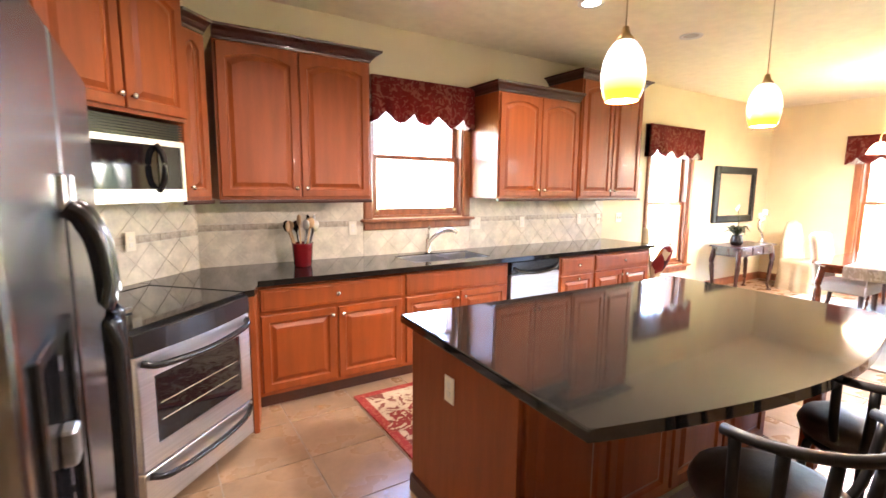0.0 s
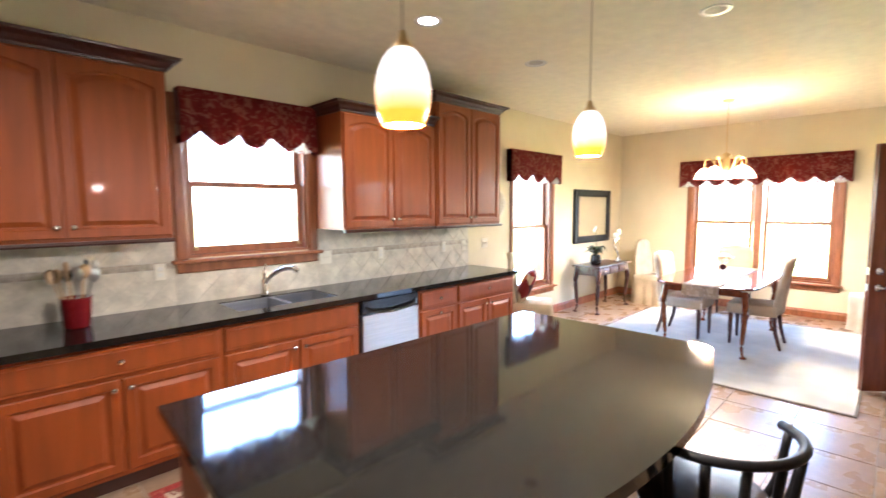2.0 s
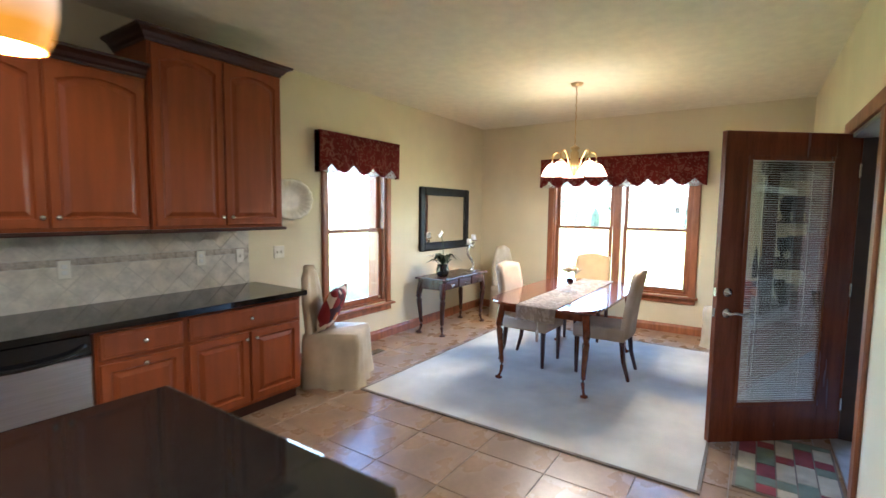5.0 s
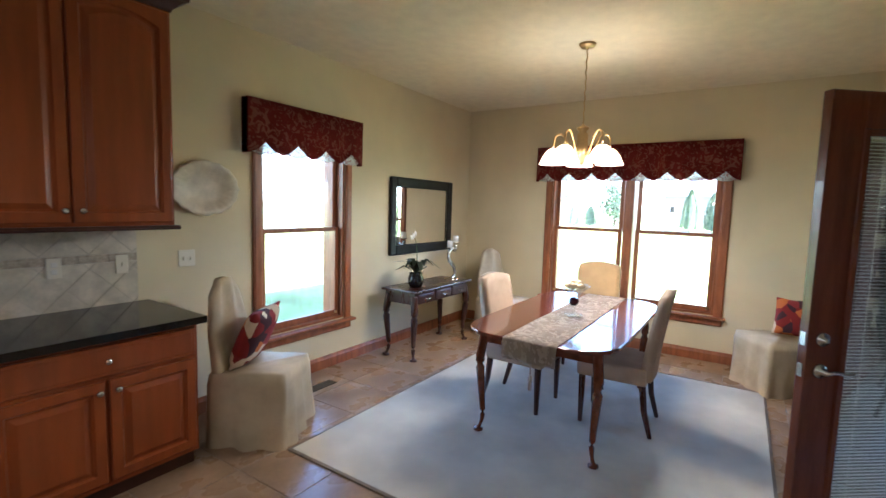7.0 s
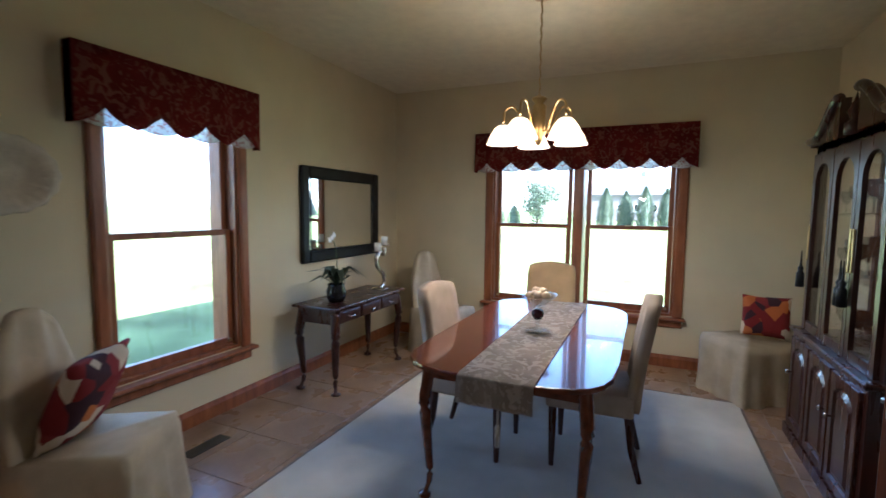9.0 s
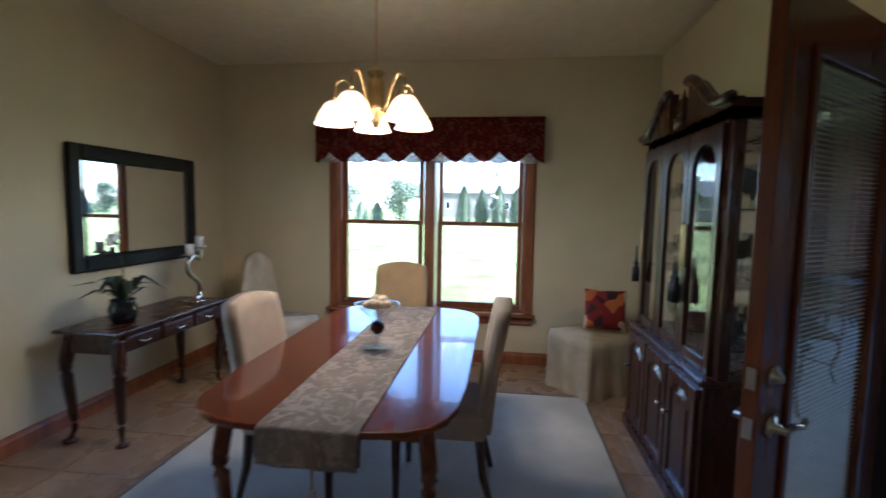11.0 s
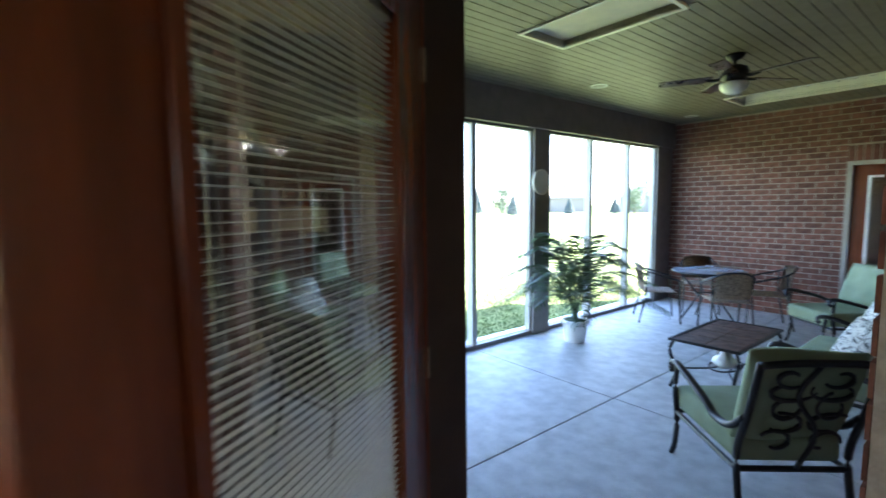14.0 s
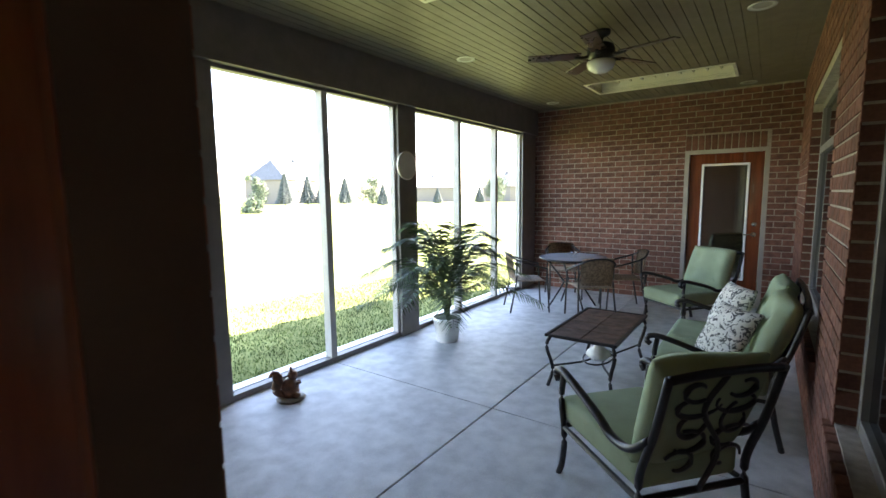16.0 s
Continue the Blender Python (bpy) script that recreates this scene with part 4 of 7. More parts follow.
for k in range(11):
    a = k * 2.4
    lean = 0.05 + 0.02 * rnd.random()
    top = Vector((lean * math.cos(a) * 1.7, lean * math.sin(a) * 1.7, 0.27 + 0.07 * rnd.random()))
    u = thing("cooking_utensil", ("black nylon cooking utensil" if k % 3 == 0 else "wooden cooking spoon" if k % 3 == 1 else "steel cooking utensil") + " standing in a red crock", "utensil", pose(1.50, 4.08, CT + 0.022), "utensils in the crock")
    mt = (BLACK, material("spoon_wood", (0.52, 0.33, 0.17), 0.6), STEEL)[k % 3]
    part("handle", tube([(0.02 * math.cos(a), 0.02 * math.sin(a), 0), top], 0.006, 6), mt, u)
    s = lathe([(0, -0.045), (0.02, -0.03), (0.03, 0.0), (0.024, 0.03), (0, 0.045)], 10)
    s.transform(Matrix.Diagonal((1.0, 0.35, 1.0, 1.0)))
    part("head", s, mt, u, "", True, Matrix.Translation(top) @ pose(0, 0, 0, 0, 0, math.degrees(a) + 40))

# range
t = thing("range", "stainless steel electric range with black glass top", "range", CORNER @ pose(-0.76, 0, 0))
part("body", box(0, 0.03, 0.05, 0.76, 0.68, 0.885), BLACK, t)
part("cooktop", box(-0.002, 0.02, 0.886, 0.762, 0.68, 0.905, 0.004), BLACKGLASS, t, "black glass cooktop")
bm = bmesh.new()
join(bm, prism([(0.0, 0.0)] + [(0.76 * k / 10, -0.01 - 0.03 * math.sin(math.pi * k / 10)) for k in range(11)] + [(0.76, 0.10), (0, 0.10)], 0.79, 0.888, 0.006))
cp = part("control_panel", bm, BLACK, t, "curved black control panel")
for x in (0.08, 0.155, 0.60, 0.68):
    part("dial", lathe([(0, 0), (0.021, 0), (0.019, 0.016), (0.0, 0.017)], 14), BLACKGLASS, cp, "black dial", True, pose(x, 0.045, 0.886))
part("clock", box(0.28, 0.03, 0.886, 0.48, 0.075, 0.890), BLACKGLASS, cp)
part("oven_door", frame_plate(0.75, 0.52, (0.09, 0.09, 0.10, 0.11), -0.012, 0.03, 0.005, 0.265), STEEL, t, "stainless oven door")
part("oven_window", box(0.09, -0.008, 0.36, 0.67, 0.028, 0.68), BLACKGLASS, t, "dark oven window")
for z in (0.46, 0.54):
    part("oven_rack", tube([(0.12, -0.0095, z), (0.64, -0.0095, z)], 0.003, 6), NICKEL, t)
part("oven_handle", tube(smooth_line([(0.03, -0.012, 0.755), (0.10, -0.055, 0.735), (0.38, -0.075, 0.72), (0.66, -0.055, 0.735), (0.73, -0.012, 0.755)]), 0.017), BLACK, t, "curved black handle", True)
part("drawer", box(0.005, -0.012, 0.055, 0.755, 0.03, 0.255, 0.004), STEEL, t, "stainless warming drawer")
part("drawer_handle", tube(smooth_line([(0.03, -0.012, 0.235), (0.12, -0.045, 0.205), (0.38, -0.058, 0.195), (0.64, -0.045, 0.205), (0.73, -0.012, 0.235)]), 0.015), BLACK, t, "curved black handle", True)
single("corner_worktop", join(box(-0.80, 0.684, CB, 0.03, SLANT_DEPTH - 0.014, CT), box(-1.0, 0.05, CB, -0.766, SLANT_DEPTH - 0.014, CT)), GRANITE, "black granite strip behind the range", "worktop", CORNER)
t = thing("spoon_rest", "white and steel spoon rest lying on the cooktop", "spoon rest", CORNER @ pose(-0.62, 0.28, 0.905))
b = lathe([(0, 0), (0.05, 0.004), (0.06, 0.022), (0.056, 0.024), (0.045, 0.01), (0, 0.008)], 16)
part("bowl", b, WHITE, t, "", True)
part("handle", box(0.05, -0.012, 0.01, 0.13, 0.012, 0.02, 0.004), STEEL, t)

# microwave
t = thing("microwave", "over-the-range stainless microwave with a black door", "microwave", CORNER @ pose(-0.77, 0.36, 1.42))
part("body", box(0, 0.02, 0, 0.76, 0.42, 0.43, 0.004), BLACK, t)
part("frame", frame_plate(0.76, 0.33, (0.03, 0.03, 0.07, 0.03), -0.012, 0.03), STEEL, t, "stainless door frame")
part("door_glass", box(0.03, -0.006, 0.07, 0.57, 0.02, 0.30), BLACKGLASS, t)
part("keypad", box(0.575, -0.008, 0.07, 0.73, 0.02, 0.30, 0.003), BLACK, t)
part("handle", tube(smooth_line([(0.565, -0.012, 0.30), (0.565, -0.05, 0.25), (0.565, -0.06, 0.18), (0.565, -0.05, 0.11), (0.565, -0.012, 0.06)]), 0.016), BLACK, t, "curved black handle", True)
bm = bmesh.new()
for k in range(6):
    box(0.01, -0.010, 0.34 + k * 0.014, 0.75, 0.03, 0.348 + k * 0.014, 0.0, bm)
part("vent_grille", bm, BLACK, t, "black vent slats")

# refrigerator
t = thing("refrigerator", "stainless side-by-side refrigerator with black handles", "refrigerator", pose(0.437, 1.15, 0, 0, 0, 90))
part("body", box(0.0, 0.07, 0.02, 0.90, 0.76, 1.75, 0.006), BLACK, t)
for x0, x1, hx in ((0.004, 0.398, 0.360), (0.406, 0.896, 0.446)):
    d = part("door", box(x0, 0.0, 0.10, x1, 0.068, 1.77, 0.022, seg=4), FRIDGE, t, "brushed steel door")
    part("handle", tube(smooth_line([(hx, -0.006, 1.475), (hx, -0.026, 1.455), (hx, -0.046, 1.38), (hx, -0.054, 1.15), (hx, -0.046, 0.80), (hx, -0.026, 0.62), (hx, -0.006, 0.59)]), 0.016, 10), BLACK, d, "curved black handle", True)
    part("handle_bracket", box(hx - 0.011, -0.010, 1.47, hx + 0.011, 0.004, 1.53, 0.004), STEEL, d, "bright steel bracket")
    part("handle_bracket", box(hx - 0.011, -0.010, 0.54, hx + 0.011, 0.004, 0.60, 0.004), STEEL, d, "bright steel bracket")
disp = part("dispenser", ring(0.24, 0.46, 0.02, -0.008, 0.006, 0.06, 0.86, 0.003), BLACK, t, "dark water dispenser frame")
part("recess", box(0.08, -0.001, 0.88, 0.28, 0.004, 1.30), BLACKGLASS, disp)
part("spout", box(0.16, -0.02, 1.14, 0.20, 0.0, 1.19, 0.004), STEEL, disp)
part("kick_grille", box(0.01, 0.03, 0.0, 0.89, 0.08, 0.095), BLACK, t)

# island
IX0, IX1 = 1.60, 3.52
t = thing("kitchen_island", "cherry kitchen island base with panelled sides", "island", pose(0, 0, 0))
part("body", box(IX0, 1.72, 0.0, IX1, 2.45, 0.868), CHERRY, t)
for k in range(4):
    w = (IX1 - IX0 - 0.04) / 4
    part("panel", panel_door(w - 0.02, 0.74), CHERRY, t, "", False, pose(IX0 + 0.03 + k * w, 1.72, 0.10))
part("end_panel", box(IX0 - 0.015, 1.70, 0.0, IX0, 2.47, 0.868, 0.002), CHERRY, t)
for z in (0.0,):
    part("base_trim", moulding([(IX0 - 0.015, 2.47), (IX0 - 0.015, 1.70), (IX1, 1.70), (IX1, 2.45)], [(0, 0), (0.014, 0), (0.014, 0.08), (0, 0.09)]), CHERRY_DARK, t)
part("corbel_post", box(IX1 - 0.01, 1.46, 0.0, IX1 + 0.06, 1.54, 0.868, 0.006), CHERRY, t)
pts = [(1.53, 2.49), (1.46, 1.30)]
k = 60
for i in range(1, k):
    u = i / k
    pts.append((1.46 + (3.66 - 1.46) * u, 1.30 - 0.20 * math.sin(math.pi * u)))
pts += [(3.66, 1.33), (3.66, 2.43)]
single("island_top", prism(pts[::-1], 0.869, 0.909, 0.008, 2), GRANITE, "polished black granite island top with a bowed edge", "worktop")


def outlet(m, gang=1, switch=False):
    t = thing("light_switch" if switch else "wall_outlet", "ivory plastic wall plate on the tiles" if not switch else "ivory switch plate on the painted wall", "switch" if switch else "outlet", m)
    w = 0.07 + 0.046 * (gang - 1)
    part("plate", box(-w / 2, -0.007, -0.058, w / 2, 0, 0.058, 0.002), PLASTIC, t)
    for g in range(gang):
        x = (g - (gang - 1) / 2) * 0.046
        if switch:
            part("toggle", box(x - 0.005, -0.018, -0.012, x + 0.005, -0.006, 0.012, 0.002), PLASTIC, t)
        else:
            for z in (-0.02, 0.02):
                part("socket", box(x - 0.015, -0.010, z - 0.014, x + 0.015, -0.006, z + 0.014, 0.002), WHITE, t)
    return t


for x, z, g, s in ((2.00, 1.16, 1, False), (3.31, 1.16, 2, True), (3.93, 1.155, 1, False), (4.82, 1.16, 1, False), (5.16, 1.155, 1, True)):
    outlet(pose(x, WN - 0.016, z), g, s)
outlet(pose(5.57, WN, 1.16), 2, True)
outlet(pose(IX0 - 0.016, 2.13, 0.66, 0, 0, -90))
outlet(CORNER @ pose(0.0, SLANT_DEPTH - 0.012, 1.17))


# ---- lamps of kitchen and dining room ----
WARM = (1.0, 0.86, 0.67)


def downlight(x, y, lit, z=CEILING, watts=45):
    t = thing("recessed_light", "white recessed ceiling light, " + ("switched on" if lit else "switched off"), "ceiling light", pose(x, y, z))
    part("trim_ring", lathe([(0.062, 0.0), (0.095, -0.006), (0.098, 0.0), (0.066, 0.004)], 24, False), WHITE, t, "", True)
    part("lens", lathe([(0, -0.001), (0.064, -0.001), (0.064, 0.003), (0, 0.003)], 20), LAMPON if lit else FRAMEGREY, t)
    if lit:
        lamp = new("recessed_spot", bpy.data.lights.new("recessed_spot", "SPOT"))
        lamp.data.energy, lamp.data.color, lamp.data.spot_size, lamp.data.spot_blend, lamp.data.shadow_soft_size = watts, WARM, radians(140), 0.6, 0.06
        lamp.location = (x, y, z - 0.03)
    return t


def pendant(x, y, z, watts):
    t = thing("pendant_light", "lit pendant lamp, white glass with an amber lower rim", "pendant lamp", pose(x, y, z), "pendants over the island")
    prof = [(0.066, 0.0), (0.078, 0.03), (0.088, 0.09), (0.090, 0.14), (0.082, 0.20), (0.066, 0.25), (0.045, 0.285), (0.034, 0.295), (0.030, 0.293), (0.062, 0.245), (0.084, 0.14), (0.062, 0.004)]
    prof = [(r * 0.82, q * 0.67) for r, q in prof]
    part("shade", lathe(prof, 28, False), PENDANT, t, "", True)
    part("cap", lathe([(0, 0.199), (0.028, 0.195), (0.029, 0.205), (0.016, 0.219), (0.010, 0.243), (0.0, 0.245)], 18), BRASS, t, "brass cap", True)
    part("cord", tube([(0, 0, 0.241), (0, 0, CEILING - z - 0.02)], 0.003, 6), NICKEL, t)
    part("canopy", lathe([(0, CEILING - z - 0.03), (0.05, CEILING - z - 0.02), (0.062, CEILING - z - 0.001), (0, CEILING - z)], 20), BRASS, t, "", True)
    point_lamp("pendant_bulb", (x, y, z + 0.02), watts, WARM, 0.05)


pendant(1.948, 1.632, 1.815, 2.6)
pendant(3.09, 1.69, 1.825, 2.6)
# the lit one at (1.30, 2.60) is unseen, added to brighten the left cabinets
for x, y, lit in ((3.40, 3.06, True), (4.72, 3.06, False), (4.62, 1.61, False), (1.30, 2.60, True)):
    downlight(x, y, lit, watts=1.5)

# chandelier
CX, CY = 7.60, 2.22
t = thing("chandelier", "brass five-arm chandelier with lit frosted bell shades", "chandelier", pose(CX, CY, 0))
part("canopy", lathe([(0, CEILING - 0.03), (0.05, CEILING - 0.028), (0.066, CEILING - 0.006), (0.066, CEILING - 0.0005), (0, CEILING - 0.0005)], 22), BRASS, t, "", True)
part("chain", tube([(0.004 * math.sin(k * 2.1), 0.004 * math.cos(k * 2.1), 2.27 + k * (CEILING - 2.30) / 22) for k in range(23)], 0.006, 6), BRASS, t, "", True)
part("body", lathe([(0, 1.93), (0.012, 1.935), (0.02, 1.955), (0.034, 1.97), (0.028, 1.985), (0.046, 2.0), (0.042, 2.05), (0.046, 2.10), (0.042, 2.14), (0.046, 2.18), (0.026, 2.20), (0.05, 2.225), (0.046, 2.235), (0.014, 2.25), (0, 2.28)], 18), BRASS, t, "fluted brass column", True)
for k in range(5):
    a = 2 * math.pi * k / 5 + 0.35
    c, s = math.cos(a), math.sin(a)
    arm = part("arm", tube(smooth_line([(0.03 * c, 0.03 * s, 2.02), (0.08 * c, 0.08 * s, 2.03), (0.12 * c, 0.12 * s, 2.12), (0.17 * c, 0.17 * s, 2.19), (0.225 * c, 0.225 * s, 2.17), (0.235 * c, 0.235 * s, 2.09)]), 0.008), BRASS, t, "", True)
    part("shade", lathe([(0.028, 2.075), (0.05, 2.06), (0.082, 2.015), (0.104, 1.965), (0.112, 1.948), (0.106, 1.950), (0.078, 2.008), (0.046, 2.053), (0.024, 2.068)], 22, False), SHADE, arm, "frosted glass bell", True, pose(0.235 * c, 0.235 * s, 0))
    point_lamp("chandelier_bulb", (CX + 0.235 * c, CY + 0.235 * s, 1.975), 1.15, WARM, 0.06)

# ---- dining room ----
t = thing("area_rug", "large pale grey-beige rug with a dark bound edge under the table", "rug", pose(0, 0, 0))
part("woven_field", box(5.70, 0.83, 0.0, 8.72, 3.39, 0.012, 0.003), RUG, t)
part("binding", moulding([(5.69, 0.82), (5.69, 3.40), (8.73, 3.40), (8.73, 0.82)][::-1], [(-0.012, 0.0), (0.006, 0.0), (0.006, 0.010), (-0.012, 0.0145)], True), RUGEDGE, t, "dark binding")


def cabriole(h, out=0.0, r=0.034):
    """A bowed leg with a pad foot; bows towards local +x +y."""
    k = 0.7071
    pts = [(0, 0, h), (0.012 * k, 0.012 * k, h * 0.88), (0.026 * k, 0.026 * k, h * 0.72), (0.008 * k, 0.008 * k, h * 0.42), (-0.004, -0.004, h * 0.16), (0.006, 0.006, 0.045), (0.02 * k, 0.02 * k, 0.022), (0.022 * k, 0.022 * k, 0.0)]
    line = smooth_line(pts, 4)
    n = len(line)
    rad = []
    for i in range(n):
        u = i / (n - 1)
        rad.append(r * (1.0 - 0.1 * u) if u < 0.3 else r * (0.95 - 0.62 * (u - 0.3) / 0.4) if u < 0.7 else r * (0.36 + 0.1 * (u - 0.7) / 0.3) if u < 0.86 else r * 1.0)
    return tube(line, rad, 8)


# dining table
t = thing("dining_table", "polished mahogany dining table with rounded ends and bowed legs", "table", pose(7.41, 2.15, 0.0))
pts = []
L, W2, R = 0.96, 0.51, 0.46
for sx, a0 in ((1, -90), (-1, 90)):
    for k in range(13):
        a = radians(a0 + 180 * k / 12)
        c, s = math.cos(a), math.sin(a)
        e = 0.55
        pts.append((sx * (L - R) + R * abs(c) ** e * (1 if c > 0 else -1), W2 * abs(s) ** e * (1 if s > 0 else -1)))
top = part("tabletop", prism(pts, 0.742, 0.768, 0.008, 2), MAHOGANY, t)
part("apron", prism([(-0.78, -0.36), (0.78, -0.36), (0.78, 0.36), (-0.78, 0.36)], 0.655, 0.742), MAHOGANY, t)
for sx in (-1, 1):
    for sy in (-1, 1):
        lg = cabriole(0.70)
        part("leg", lg, MAHOGANY, t, "", True, pose(sx * 0.76, sy * 0.385, 0.013, 0, 0, {(1, 1): 0, (-1, 1): 90, (-1, -1): 180, (1, -1): -90}[(sx, sy)]))
# runner draped over the near end
bm = bmesh.new()
path = [(8.33, 0.775), (6.468, 0.775), (6.438, 0.768), (6.428, 0.74), (6.424, 0.70), (6.426, 0.645)]
cols = []
dense = []
for (x0, z0), (x1, z1) in zip(path, path[1:]):
    n = 16 if abs(x0 - x1) > 1 else 3
    dense += [(x0 + (x1 - x0) * k / n, z0 + (z1 - z0) * k / n) for k in range(n)]
dense.append(path[-1])
for x, z in dense:
    cols.append([bm.verts.new((x + (0.006 * math.sin(j * 1.9) if z < 0.76 else 0), 2.125 + 0.175 * (2 * j / 8 - 1), z + (0.0015 * math.sin(x * 9 + j) if z > 0.77 else 0))) for j in range(9)])
for a, b in zip(cols, cols[1:]):
    for j in range(8):
        bm.faces.new((a[j], a[j + 1], b[j + 1], b[j]))
bmesh.ops.solidify(bm, geom=bm.faces[:], thickness=-0.003)
t = thing("table_runner", "beige damask table runner hanging over the table end", "table runner", pose(0, 0, 0))
part("cloth", bm, RUNNER, t, "", True)
part("tassel", lathe([(0, 0.43), (0.012, 0.44), (0.014, 0.52), (0.006, 0.54), (0.006, 0.61), (0, 0.61)], 8), RUNNER, t, "", True, pose(6.424, 2.10, 0.045))

# glass compote
t = thing("fruit_bowl", "footed crystal bowl heaped with shells on the runner", "bowl", pose(7.32, 2.13, 0.777))
part("foot", lathe([(0, 0), (0.075, 0), (0.07, 0.008), (0.02, 0.02), (0.012, 0.03), (0.014, 0.08), (0.0, 0.09)], 22), CLEAR, t, "", True)
part("ball", lathe([(0, 0.07), (0.022, 0.075), (0.036, 0.095), (0.038, 0.11), (0.032, 0.13), (0, 0.142)], 16), material("dark_red_glass", (0.05, 0.006, 0.008), 0.1), t, "dark red glass ball", True)
part("bowl", lathe([(0.0, 0.14), (0.03, 0.142), (0.05, 0.165), (0.085, 0.20), (0.115, 0.225), (0.118, 0.228), (0.108, 0.224), (0.05, 0.172), (0.0, 0.15)], 24, False), CLEAR, t, "", True)
rnd = random.Random(9)
for k in range(9):
    a, r = k * 2.4, 0.022 * math.sqrt(k)
    part("shell", lathe([(0, 0), (0.026, 0.006), (0.03, 0.018), (0.016, 0.034), (0, 0.04)], 9), material("shell", (0.70, 0.52, 0.33), 0.6) if k == 0 else bpy.data.materials["shell"], t, "", True, pose(r * math.cos(a), r * math.sin(a), 0.205 + 0.012 * (k % 3), rnd.uniform(-40, 40), rnd.uniform(-40, 40), 0))


def parsons_chair(m, cloth, label):
    """An upholstered dining chair; seat faces local +y."""
    t = thing("dining_chair", label, "chair", m, "chairs round the table")
    s = box(-0.235, -0.23, 0.36, 0.235, 0.25, 0.485, 0.025, seg=3)
    part("seat", s, cloth, t, "", True)
    bm = bmesh.new()
    cols = []
    nx, nz = 8, 9
    for i in range(nx + 1):
        u = 2 * i / nx - 1
        cols.append([])
        for k in range(nz + 1):
            f = k / nz
            w = 0.225 * (1 - 0.05 * f) * (0.94 if k == nz and abs(u) == 1 else 1)
            z = 0.40 + f * (0.585 + 0.035 * (1 - u * u))
            y = -0.235 - 0.085 * f ** 1.4 + 0.018 * u * u
            cols[-1].append((u * w, y, z))
    fr = [[bm.verts.new((x, y + 0.035, z)) for x, y, z in c] for c in cols]
    bk = [[bm.verts.new((x, y - 0.035, z)) for x, y, z in c] for c in cols]
    for i in range(nx):
        for k in range(nz):
            bm.faces.new((fr[i][k], fr[i + 1][k], fr[i + 1][k + 1], fr[i][k + 1]))
            bm.faces.new((bk[i][k], bk[i][k + 1], bk[i + 1][k + 1], bk[i + 1][k]))
        bm.faces.new((fr[i][nz], fr[i + 1][nz], bk[i + 1][nz], bk[i][nz]))
        bm.faces.new((fr[i + 1][0], fr[i][0], bk[i][0], bk[i + 1][0]))
    for k in range(nz):
        bm.faces.new((fr[0][k + 1], fr[0][k], bk[0][k], bk[0][k + 1]))
        bm.faces.new((fr[nx][k], fr[nx][k + 1], bk[nx][k + 1], bk[nx][k]))
    sharp = [e for e in bm.edges if e.is_manifold and e.calc_face_angle(0) > 1.0]
    bmesh.ops.bevel(bm, geom=sharp, offset=0.012, segments=2, affect="EDGES")
    part("backrest", bm, cloth, t, "", True)
    for x, y, dy in ((-0.20, 0.21, 0.0), (0.20, 0.21, 0.0), (-0.20, -0.20, -0.07), (0.20, -0.20, -0.07)):
        part("leg", tube([(x, y, 0.37), (x, y + dy * 0.3, 0.18), (x, y + dy, 0.0)], [0.026, 0.022, 0.016], 6), DARKWOOD, t, "dark tapered leg")
    return t


RZ = 0.013
parsons_chair(pose(7.42, 1.80, RZ, 0, 0, 2), SUEDE, "beige upholstered dining chair tucked under the table")
parsons_chair(pose(7.31, 2.51, RZ, 0, 0, 178), SUEDE, "beige upholstered dining chair with dark tapered legs")
parsons_chair(pose(8.58, 2.33, RZ, 0, 0, 92), GOLDCLOTH, "tan upholstered dining chair at the table end")


